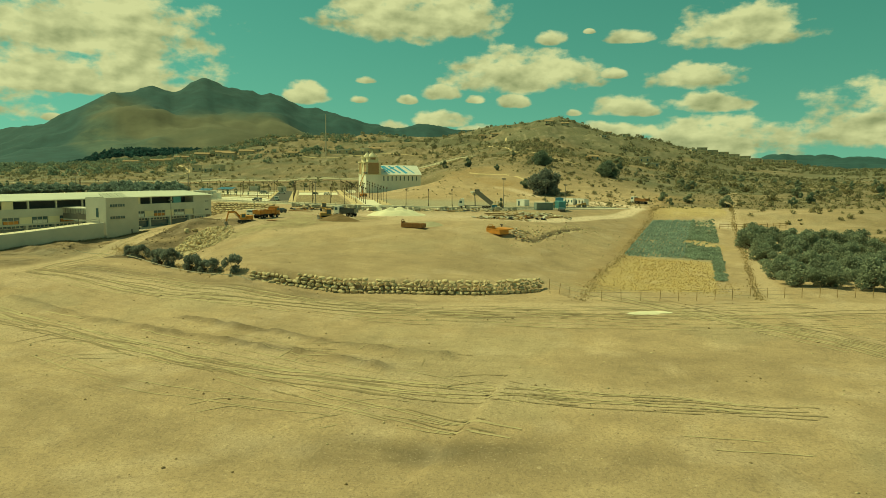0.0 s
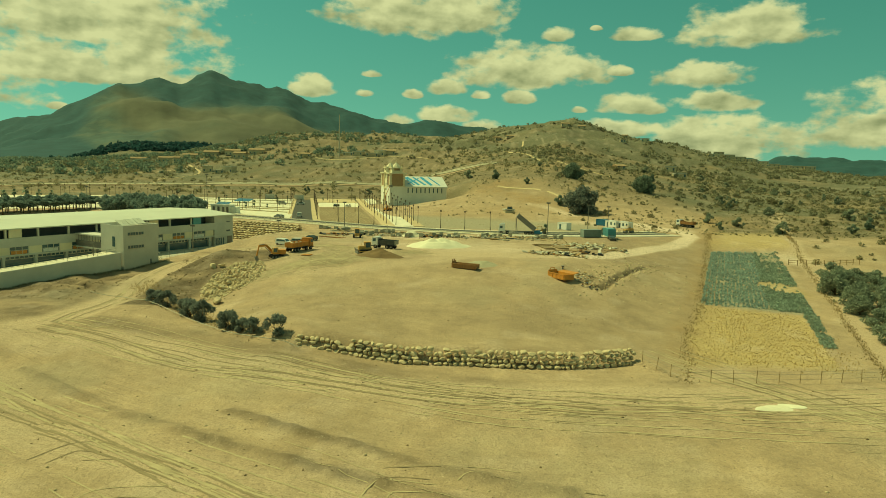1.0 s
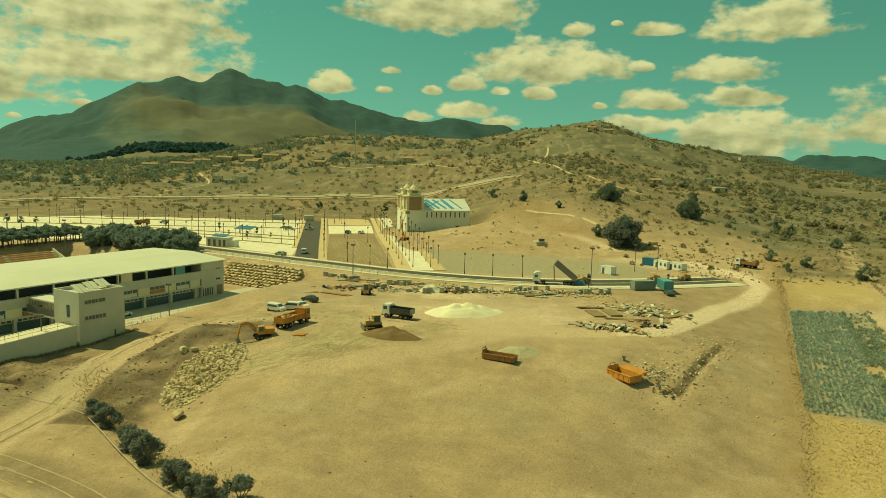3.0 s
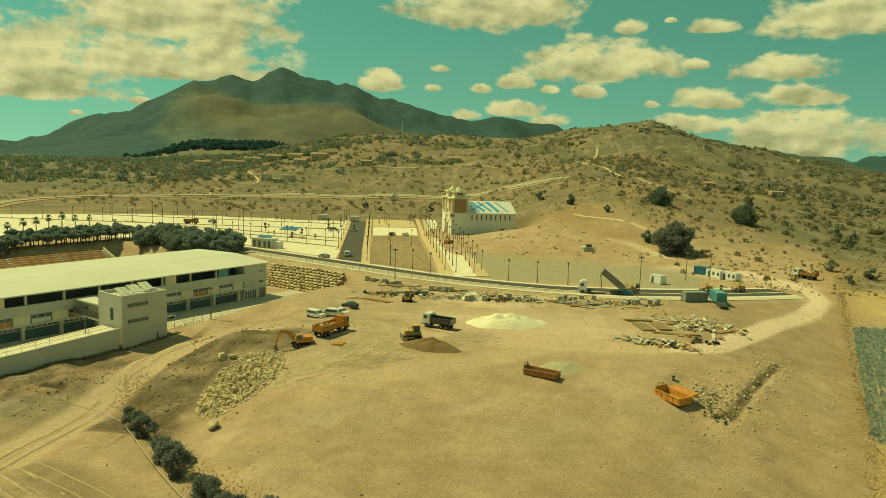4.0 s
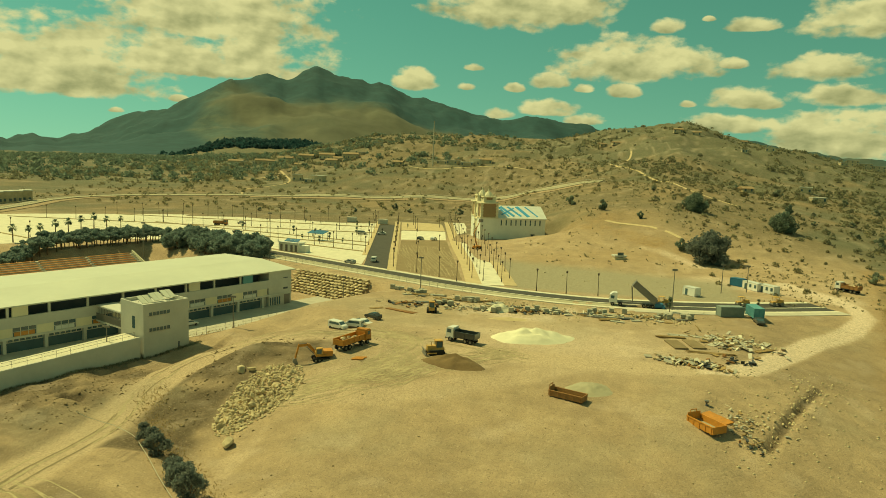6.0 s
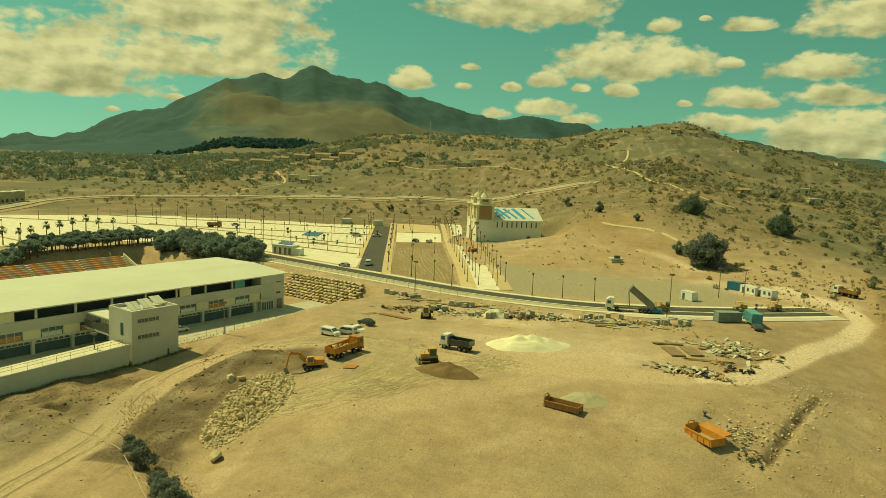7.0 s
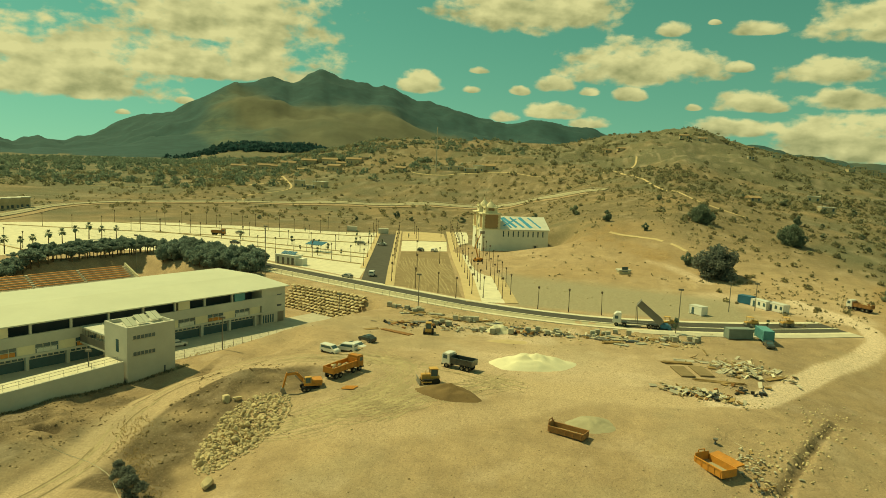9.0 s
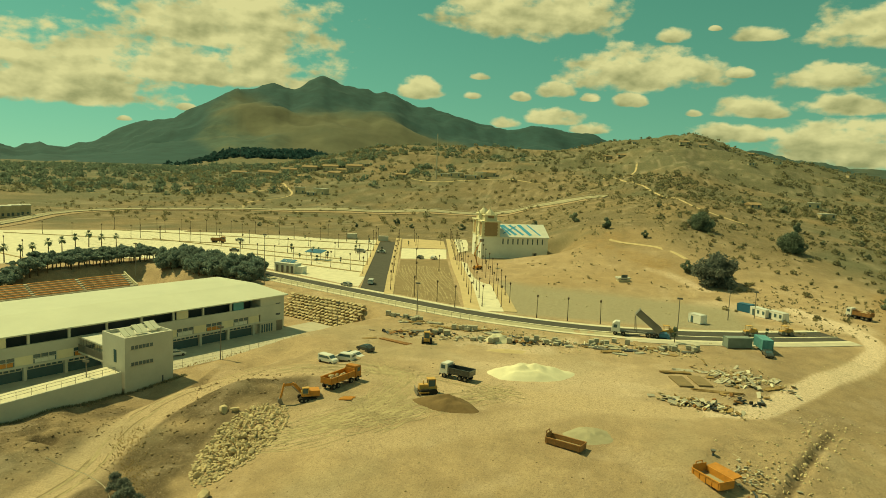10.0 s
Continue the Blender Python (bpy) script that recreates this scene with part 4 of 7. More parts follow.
def school():
    s = root("school_building", SCHOOL_POSE, "long pale two-storey school building with a wide white metal roof", "school")
    L0, L1, D = -104.0, 0.0, 24.0
    z0, zf, z1, zt = YARD, -2.25, -0.45, 2.95
    bm = B()
    box(bm, L0, L1, 1.2, D, z0 - 1.5, z0 + 0.1)
    box(bm, L0, L1, 9.0, D, z0, zt)
    box(bm, L0, L1 - 6.3, 0.75, 1.2, z0, zf)
    part("core_wall", bm, "white_wall", s)
    bm = B()
    box(bm, L0, L1 + 0.01, -0.15, 1.1, zf, zf + 0.38, bevel=0.03)
    part("spandrel", bm, "white_wall", s)
    bm = B()
    box(bm, L0, L1, -0.1, 0.3, z1, z1 + 1.75, bevel=0.03)
    box(bm, L0, L1, 0.3, 9, z1 + 0.3, z1 + 0.5)
    part("parapet", bm, "white_wall", s)
    bm = B()
    box(bm, -6.2, -0.02, 0.0, D, z0, zt - 0.02)
    end = part("end_wall", bm, "white_wall", s)
    bm = B()
    prism(bm, [(-0.45, zt), (-0.45, zt + 0.22), (11, zt + 1.1), (D + 0.8, zt + 0.7), (D + 0.8, zt + 0.45), (11, zt + 0.8)], "x", L0 - 1, L1 + 0.8)
    part("roof", bm, "roof_metal", s, "wide pale metal roof")
    # ground-floor bays between piers, first-floor windows, roof-terrace openings
    bays = [L0 + 2 + i * 6.3 for i in range(16)]
    for x in bays:
        if x > -9:
            continue
        bm = B()
        box(bm, x + 5.75, x + 6.25, -0.12, 0.5, z0, zf, bevel=0.02)
        part("pier", bm, "white_wall", s)
        bm = B()
        box(bm, x, x + 5.75, 0.5, 0.7, z0, zf)
        bay = part("ground_floor_glazing", bm, "glass", s, "dark glazed ground-floor bay")
        bm = B()
        box(bm, x + 0.1, x + 5.65, 0.38, 0.5, zf - 0.62, zf - 0.5)
        for k in range(7):
            box(bm, x + 0.2 + k * 0.9, x + 0.36 + k * 0.9, 0.4, 0.5, zf - 0.5, zf)
        part("transom", bm, "white_wall", bay)
        for k in (0,):
            wx = x + 0.9
            bm = B()
            box(bm, wx, wx + 3.7, 0.12, 0.2, zf + 0.38, z1)
            win = part("window", bm, "glass", s, "wide classroom window")
            bm = B()
            for q in range(4):
                box(bm, wx + q * 1.2, wx + 0.1 + q * 1.2, 0.03, 0.12, zf + 0.38, z1)
            box(bm, wx, wx + 3.7, 0.03, 0.12, zf + 1.1, zf + 1.18)
            part("window_frame", bm, "white_wall", win)
            bm = B()
            box(bm, wx + 0.3, wx + 3.4, 0.04, 0.09, zf + 0.4, zf + 1.05)
            part("blind", bm, "tarp_white" if rng.random() < 0.75 else "orange", win)
            bm = B()
            box(bm, wx + 3.7, x + 7.2, -0.02, 0.3, zf + 0.38, z1)
            part("wall_panel", bm, "cream", s, "cream panel between windows")
        bm = B()
        box(bm, x + 0.2, x + 0.55, 0.05, 0.4, z1 + 1.75, zt + 0.02)
        part("terrace_post", bm, "white_wall", s)
        if rng.random() < 0.5:
            bm = B()
            box(bm, x + 1.0, x + 3.4, 0.05, 0.35, z1 + 1.75, zt + 0.02)
            part("terrace_wall", bm, "cream" if rng.random() < 0.6 else "teal", s)
    bm = B()
    box(bm, L0, L1 - 6.3, 3.2, 3.5, z1 + 0.5, zt)
    part("terrace_recess", bm, "dark", s, "dark recessed terrace wall")
    for k in range(5):
        bm = B()
        box(bm, -5.9 + k * 0.62, -5.55 + k * 0.62, -0.06, 0.04, z0 + 0.2, z0 + 1.9)
        part("door_panel", bm, "glass", end)
    bm = B()
    box(bm, -2.0, -0.4, -0.05, 0.04, z0, z0 + 2.2)
    part("service_door", bm, "steel", end, "grey roller door")
    for z in (z0 + 3.4, z0 + 5.6):
        bm = B()
        box(bm, -2.2, -1.0, -0.05, 0.04, z, z + 0.4)
        part("vent", bm, "dark", end)
    return s


def school_block():
    s = root("stair_block", SCHOOL_POSE, "square white stair block with slit windows and rooftop solar collectors", "building")
    x0, x1, y0, y1, zb, zt = -43.9, -35.8, -15.4, -8.6, -6.3, 3.8
    bm = B()
    box(bm, x0, x1, y0, y1, zb, zt - 0.5)
    for a in ((x0, x1, y0, y0 + 0.25), (x0, x1, y1 - 0.25, y1), (x0, x0 + 0.25, y0 + 0.25, y1 - 0.25), (x1 - 0.25, x1, y0 + 0.25, y1 - 0.25)):
        box(bm, *a, zt - 0.5, zt + 0.05)
    wall = part("wall", bm, "white_wall", s)
    for z in (zt - 1.9, zt - 4.5):
        for k in range(6):
            bm = B()
            box(bm, x0 + 1.0 + k * 0.62, x0 + 1.5 + k * 0.62, y0 - 0.04, y0 + 0.03, z, z + 0.55)
            part("slit_window", bm, "glass", wall)
        bm = B()
        box(bm, x0 + 0.85, x0 + 4.75, y0 - 0.09, y0, z - 0.12, z - 0.02)
        part("sill", bm, "concrete", wall)
    bm = B()
    box(bm, x0 - 0.04, x0 + 0.03, y0 + 2.5, y0 + 3.3, zt - 4.2, zt - 2.2)
    part("side_window", bm, "glass", wall)
    bm = B()
    box(bm, x0 + 6.1, x0 + 6.35, y0 - 0.05, y0 + 0.03, zb + 2.0, zb + 3.1)
    part("vent_slot", bm, "dark", wall)
    for g in range(3):
        for k in range(2):
            bm = B()
            m = pose(x0 + 1.1 + g * 2.6 + k * 0.95, y0 + 2.2 + g * 0.9, zt + 0.42, 24, 0, 0)
            box(bm, -0.44, 0.44, -1.15, 1.15, -0.05, 0.05, m)
            box(bm, -0.03, 0.03, 0.7, 0.76, -1.0, 0.0, m)
            part("solar_panel", bm, "roof_metal", s, "pale tilted solar collector")
    # glazed bridge to the main building
    bm = B()
    box(bm, x0 + 0.2, x0 + 3.4, y1, -0.2, -1.4, -1.1)
    box(bm, x0 + 0.2, x0 + 3.4, y1, -0.2, 1.2, 1.45)
    part("bridge", bm, "white_wall", s)
    bm = B()
    box(bm, x0 + 0.22, x0 + 0.28, y1, -0.2, -1.1, 0.1)
    rail = part("bridge_railing", bm, "steel", s)
    for y in np.arange(y1 + 0.3, -0.3, 0.9):
        for x in (x0 + 0.25, x0 + 3.35):
            bm = B()
            rod(bm, (x, y, -1.1), (x, y, 1.2), 0.04, seg=5)
            part("bar", bm, "steel", rail)
    return s


def school_ramp():
    s = root("access_ramp", SCHOOL_POSE, "long pale concrete ramp with a solid side wall", "ramp")
    bm = B()
    prism(bm, [(-44.3, -8), (-44.3, -1.35), (-60, -2.2), (-92, -3.6), (-92, -8)], "y", -15.1, -14.8)
    part("side_wall", bm, "white_wall", s)
    bm = B()
    prism(bm, [(-44.3, -8), (-44.3, -1.55), (-60, -2.4), (-92, -3.8), (-92, -8)], "y", -14.8, -10.4)
    part("deck", bm, "paving", s)
    bm = B()
    for k in range(24):
        x = -45 - k * 2
        z = -1.5 - (-44.3 - x) * 0.048
        rod(bm, (x, -14.6, z), (x, -14.6, z + 0.95), 0.025, seg=5)
    for q in (0.5, 0.95):
        rod(bm, (-45, -14.6, -1.5 + q), (-91, -14.6, -3.74 + q), 0.025, seg=5)
    part("handrail", bm, "steel", s)
    return s


school()
school_block()
school_ramp()
bm = B()
box(bm, -62, 9.2, -10.4, 1.2, YARD - 0.4, YARD + 0.04)
yard = part("school_yard", bm, "concrete")
yard.matrix_basis = SCHOOL_POSE
tagged(yard, "pale concrete school yard in front of the building", "yard", kind="structure")
fence = root("yard_fence", SCHOOL_POSE, "wire fence on thin posts round the school yard", "fence")
for k in range(23):
    bm = B()
    rod(bm, (-33 + k * 2, -10.6, YARD - 0.3), (-33 + k * 2, -10.6, YARD + 1.6), 0.03, seg=5)
    part("post", bm, "steel", fence)
for q in (0.1, 0.55, 1.0, 1.5):
    bm = B()
    rod(bm, (-33, -10.6, YARD + q), (9.5, -10.6, YARD + q), 0.012, seg=4)
    part("wire", bm, "steel", fence)


def stand():
    s = root("spectator_stand", SCHOOL_POSE, "long open spectator stand with rows of orange benches", "stand")
    for k in range(7):
        bm = B()
        box(bm, -99, -3, 54 + k * 0.85, 54.85 + k * 0.85, -4.6, -2.3 + k * 0.4)
        part("step", bm, "concrete", s)
        for q in range(8):
            x = -98.4 + q * 11.9
            bm = B()
            box(bm, x, x + 11.0, 54.15 + k * 0.85, 54.6 + k * 0.85, -2.3 + k * 0.4, -2.12 + k * 0.4)
            part("bench", bm, "seat_orange", s)
    bm = B()
    box(bm, -99, -3, 53.6, 53.85, -4.6, -1.9)
    part("front_wall", bm, "concrete", s)
    bm = B()
    prism(bm, [(53.6, -4.6), (53.6, -1.7), (60.2, 0.9), (60.2, -4.6)], "x", -3, -2.7)
    part("end_wall", bm, "cream", s)
    bm = B()
    box(bm, -100, -1, 46, 53.5, -4.65, -3.9)
    part("track_strip", bm, "gravel", s, "grey running strip before the stand")
    return s


stand()

# ---- church ----
CHURCH_YAW = 21.0


def church():
    c = root("church", pose(-36.3, 279.0, 1.0, 0, 0, CHURCH_YAW), "white church with twin bell towers and blue striped roof", "church")
    W, D, E = 23.6, 14.0, 7.6
    bm = B()
    box(bm, 6.2, W, 0.02, D - 0.02, -1.2, E)
    prism(bm, [(0, E), (D, E), (D / 2, E + 3.6)], "x", W - 0.35, W)
    wall = part("nave_wall", bm, "bright_wall", c)
    bm = B()
    prism(bm, [(-0.5, E - 0.1), (D / 2, E + 3.8), (D + 0.5, E - 0.1), (D + 0.5, E - 0.35), (D / 2, E + 3.5), (-0.5, E - 0.35)], "x", 6.35, W + 0.3)
    roof = part("roof", bm, "tarp_white", c, "white sheeted roof with blue stripes")
    slope = math.degrees(math.atan2(3.9, D / 2 + 0.5))
    for x, w, skew in ((8.9, 0.7, 22), (10.4, 1.1, 30), (13.0, 0.9, 30), (16.0, 1.3, 24), (10.6, 0.5, -50), (19.3, 0.6, 26)):
        bm = B()
        m = pose(x, 3.5, E + 1.95, slope, 0, 0) @ pose(0, 0, 0, 0, 0, skew)
        box(bm, -w / 2, w / 2, -3.6, 3.6, 0.05, 0.10, m)
        part("blue_strip", bm, "tarp_blue", roof)
    for k in range(9):
        x = 7.3 + k * 1.76
        bm = B()
        box(bm, x, x + 0.42, -0.03, 0.05, E - 2.6, E - 0.7)
        win = part("window", bm, "glass", wall)
        bm = B()
        box(bm, x - 0.1, x + 0.52, -0.08, 0.0, E - 2.72, E - 2.6)
        part("sill", bm, "white_wall", win)
    bm = B()
    box(bm, 18.6, 19.5, -0.03, 0.05, 0.0, 2.0)
    part("door", bm, "dark", wall, "small dark side door")
    bm = B()
    box(bm, 18.2, 18.5, -0.06, 0.0, 0.0, 2.1)
    box(bm, 19.6, 19.9, -0.06, 0.0, 0.0, 2.1)
    part("door_frame", bm, "concrete", wall)
    # facade between the towers
    bm = B()
    prism(bm, [(4.77, -1.2), (D - 4.77, -1.2), (D - 4.77, 9.6), (D / 2 + 0.8, 10.6), (D / 2, 12.2), (D / 2 - 0.8, 10.6), (4.77, 9.6)], "x", 0.3, 4.3)
    front = part("front_wall", bm, "cream", c, "cream baroque gable front")
    bm = B()
    for y in (5.0, D - 5.0):
        rod(bm, (0.2, y, -0.6), (0.2, y, 6.4), 0.22, seg=8)
    box(bm, -0.05, 0.3, 4.8, D - 4.8, 6.4, 6.9)
    part("columns", bm, "cream", front)
    bm = B()
    box(bm, 0.22, 0.32, 6.4, D - 6.4, -0.6, 3.6)
    box(bm, 0.22, 0.32, 6.7, D - 6.7, 7.3, 8.6)
    part("portal", bm, "dark", front, "dark arched portal")
    for y in (0.0, D - 4.4):
        bm = B()
        box(bm, 0, 4.4, y, y + 4.4, -1.2, 7.6)
        tower = part("tower", bm, "bright_wall", c, "square bell tower with tan panels and cream quoins")
        bm = B()
        box(bm, 0.12, 4.28, y + 0.12, y + 4.28, 7.6, 12.4)
        part("tan_panel", bm, "tan", tower)
        bm = B()
        for qx in (0.0, 3.75):
            for qy in (0.0, 3.75):
                for k in range(9):
                    g = 0.12 * (k % 2)
                    box(bm, qx + (g if qx else 0), qx + 0.65 - (0 if qx else g), y + qy + (g if qy else 0), y + qy + 0.65 - (0 if qy else g), 7.62 + k * 0.53, 8.12 + k * 0.53)
        box(bm, -0.12, 4.52, y - 0.12, y + 4.52, 7.3, 7.62)
        box(bm, -0.3, 4.7, y - 0.3, y + 4.7, 12.35, 12.75, bevel=0.05)
        part("quoin_trim", bm, "cream", tower)
        bm = B()
        for qx in (0.7, 3.0):
            for qy in (0.7, 3.0):
                box(bm, qx, qx + 0.7, y + qy, y + qy + 0.7, 12.75, 14.5)
        box(bm, 0.5, 3.9, y + 0.5, y + 3.9, 14.5, 14.8, bevel=0.05)
        box(bm, 0.75, 3.65, y + 0.75, y + 3.65, 12.75, 13.6)
        belfry = part("belfry", bm, "cream", tower)
        bm = B()
        box(bm, 1.2, 3.2, y + 1.2, y + 3.2, 13.3, 14.45)
        part("bell_opening", bm, "tan", belfry)
        bm = B()
        rod(bm, (2.2, y + 2.2, 14.8), (2.2, y + 2.2, 15.3), 1.35, 1.15, seg=8)
        rod(bm, (2.2, y + 2.2, 15.3), (2.2, y + 2.2, 16.5), 1.15, 0.35, seg=8)
        rod(bm, (2.2, y + 2.2, 16.5), (2.2, y + 2.2, 17.6), 0.2, 0.05, seg=6)
        for k in range(4):
            a = k * math.pi / 2 + math.pi / 4
            rod(bm, (2.2 + 1.9 * math.cos(a), y + 2.2 + 1.9 * math.sin(a), 14.8), (2.2 + 1.9 * math.cos(a), y + 2.2 + 1.9 * math.sin(a), 15.6), 0.2, 0.08, seg=6)
        part("cupola", bm, "cream", tower)
        edge = 0.0 if y == 0.0 else D
        tower.matrix_basis = Matrix.Translation((0, edge, 0)) @ Matrix.Diagonal((1.42, 1.12, 1, 1)) @ Matrix.Translation((0, -edge, 0))
    return c


church()


# ---- lamps and masts ----
def lamp_post(height_=5.0, label="slim dark lamp post with a small lantern on top"):
    p = root("street_lamp", pose(0, 0, -50), label, "lamp post", "lamp posts along the new streets")
    bm = B()
    rod(bm, (0, 0, 0), (0, 0, 0.9), 0.13, 0.10)
    rod(bm, (0, 0, 0.9), (0, 0, height_ - 0.5), 0.075, 0.055)
    part("pole", bm, "post", p)
    bm = B()
    rod(bm, (0, 0, height_ - 0.5), (0, 0, height_ - 0.1), 0.12, 0.24)
    rod(bm, (0, 0, height_ - 0.1), (0, 0, height_ + 0.1), 0.30, 0.10)
    part("lantern", bm, "post", p)
    return p


def along(pts, step, start=0.0):
    """Places at even steps along a line."""
    out, left = [], start
    for p, q in zip(pts[:-1], pts[1:]):
        n = math.dist(p[:2], q[:2])
        while left <= n:
            out.append((p[0] + (q[0] - p[0]) * left / n, p[1] + (q[1] - p[1]) * left / n))
            left += step
        left -= n
    return out


lamps = []
for pts, step, start in ((offset_line(BOULEVARD, 4.4), 10.5, 9), (offset_line(BOULEVARD, 2.0), 10.5, 5), (offset_line(BOULEVARD[:4], -2.4), 10.5, 5), (offset_line(BOULEVARD[:4], -4.9), 10.5, 10),
                         (offset_line(AVENUE, -4.6), 14, 6), (offset_line(AVENUE, 4.0), 18, 30)):
    lamps += along(pts, step, start)
lamps += [(-12.6, 193.3), (-6.0, 192.6), (0.9, 192.3), (-43.0, 207.0), (-36.5, 202.6), (-31.4, 197.6), (-48, 231), (-45, 249), (-63, 300), (-58, 320), (-70, 325), (-66, 310), (-55, 262)]
for a, b, n in (((-70, 240), (-110, 250), 6), ((-74, 262), (-165, 280), 10), ((-80, 292), (-200, 272), 11), ((-84, 312), (-190, 300), 10), ((-165, 222), (-222, 250), 5), ((-88, 330), (-176, 308), 9)):
    lamps += [(a[0] + (b[0] - a[0]) * k / n, a[1] + (b[1] - a[1]) * k / n) for k in range(n + 1)]
lamp = lamp_post()
for i, (x, y) in enumerate(lamps):
    m = pose(x, y, max(h(x, y), 0.03), rng.uniform(-1.2, 1.2), rng.uniform(-0.5, 2.0), rng.uniform(0, 360))
    if i == 0:
        lamp.matrix_basis = m
    else:
        copy_thing(lamp, m)


def high_mast(x, y, tall, r=0.16, label="tall thin grey lighting mast"):
    p = root("light_mast", pose(x, y, h(x, y) - 0.2), label, "mast")
    bm = B()
    rod(bm, (0, 0, 0), (0, 0, tall), r, r * 0.6)
    part("pole", bm, "concrete" if tall > 25 else "steel", p)
    bm = B()
    box(bm, -0.5, 0.5, -0.12, 0.12, tall - 0.2, tall + 0.15)
    part("head", bm, "steel", p)
    return p


for x, y, tall in ((-118, 207, 13), (-82, 207, 13), (-37.8, 187, 7), (15.2, 182.6, 8.5), (29.5, 207, 7), (36, 211, 6.5), (-64.5, 151.5, 6), (-54.5, 184, 6.5), (-76.5, 133, 5.5)):
    high_mast(x, y, tall, 0.11)
high_mast(-108, 558.5, 33, 0.5, "tall white communications mast on the ridge")


# ---- vehicles and machines ----
def wheel(parent, x, y, r=0.5, w=0.3):
    bm = B()
    rod(bm, (x, y - w / 2, r), (x, y + w / 2, r), r, seg=14)
    t = part("wheel", bm, "tyre", parent)
    bm = B()
    s = 1 if y > 0 else -1
    rod(bm, (x, y + s * w / 2 - s * 0.02, r), (x, y + s * w / 2 + s * 0.02, r), r * 0.5, seg=10)
    part("rim", bm, "steel", t)


def tipper_body(bm, x0, x1, half, z0, z1, wall=0.1):
    """An open box with ribs."""
    box(bm, x0, x1, -half, half, z0, z0 + wall)
    box(bm, x0, x1, -half, -half + wall, z0 + wall, z1)
    box(bm, x0, x1, half - wall, half, z0 + wall, z1)
    box(bm, x0, x0 + wall, -half + wall, half - wall, z0 + wall, z1)
    box(bm, x1 - wall, x1, -half + wall, half - wall, z0 + wall, z1 + 0.35)
    n = 5
    for k in range(n):
        x = x0 + 0.2 + (x1 - x0 - 0.5) * k / (n - 1)
        for s in (-1, 1):
            box(bm, x, x + 0.12, s * half - 0.06, s * half + 0.06, z0 - 0.02, z1 - 0.03)
    for s in (-1, 1):
        box(bm, x0, x1, s * half - 0.07, s * half + 0.07, z1 - 0.1, z1 + 0.02)


def dump_truck(m, label, cab_mat, body_mat, length=7.6, loaded=None, raised=0.0):
    t = root("dump_truck", m, label, "truck", "trucks on the site")
    L = length / 2
    bm = B()
    box(bm, -L, L - 0.3, -0.5, -0.25, 0.75, 1.05)
    box(bm, -L, L - 0.3, 0.25, 0.5, 0.75, 1.05)
    for x in (-L, -1.0, 1.4, L - 0.5):
        box(bm, x, x + 0.18, -0.5, 0.5, 0.78, 1.0)
    part("chassis", bm, "dark", t)
    bm = B()
    prism(bm, [(L - 1.75, 0.75), (L, 0.75), (L, 1.75), (L - 0.12, 2.75), (L - 0.4, 2.95), (L - 1.75, 2.95)], "y", -1.2, 1.2)
    bmesh.ops.bevel(bm, geom=bm.edges[:], offset=0.07, segments=2, affect="EDGES")
    cab = part("cab", bm, cab_mat, t)
    bm = B()
    box(bm, -0.03, 0.03, -1.0, 1.0, 0, 0.85, pose(L - 0.03, 0, 1.85, 0, -7, 0))
    part("windscreen", bm, "glass", cab)
    for s in (-1, 1):
        bm = B()
        box(bm, L - 1.25, L - 0.35, s * 1.2 - 0.02, s * 1.2 + 0.02, 1.85, 2.6)
        part("side_window", bm, "glass", cab)
    bm = B()
    box(bm, L - 0.05, L + 0.12, -1.2, 1.2, 0.45, 0.85, bevel=0.04)
    part("bumper", bm, "steel", cab)
    bm = B()
    tipper_body(bm, -L - 0.3, L - 2.0, 1.22, 1.15, 2.25)
    bed = part("tipper_body", bm, body_mat, t)
    if raised:
        bed.matrix_basis = pose(-L, 0, 1.15) @ pose(0, 0, 0, 0, -raised, 0) @ pose(L, 0, -1.15)
    if loaded:
        r2 = random.Random(9)
        for k in range(14):
            bm = B()
            rock(bm, (r2.uniform(-L + 0.3, L - 2.6), r2.uniform(-0.8, 0.8), 1.75 + r2.uniform(-0.1, 0.45)), r2.uniform(0.35, 0.6), r2)
            part("load_stone", bm, loaded, bed)
    for x in (L - 1.1, L - 2.9, -L + 1.9, -L + 0.7)[0 if length > 7 else 0:]:
        if length < 7 and abs(x - (L - 2.9)) < 0.01:
            continue
        for s in (-1, 1):
            wheel(t, x, s * 1.03, 0.52, 0.34)
    return t


def tilt(x, y, yaw, lift=0.0):
    return pose(x, y, h(x, y) + lift, 0, 0, yaw)


dump_truck(tilt(-37.5, 136.3, 69.6), "orange tipper truck loaded with pale boulders", "orange", "orange", 8.6, "stone")
dump_truck(tilt(-22.0, 144.3, 159.5), "white-cabbed tipper truck with a dark green body", "car_white", "car_dark", 6.4)
dump_truck(tilt(61.2, 219.7, 131), "white-cabbed tipper truck loaded with pale rubble", "car_white", "rust", 7.0, "stone")


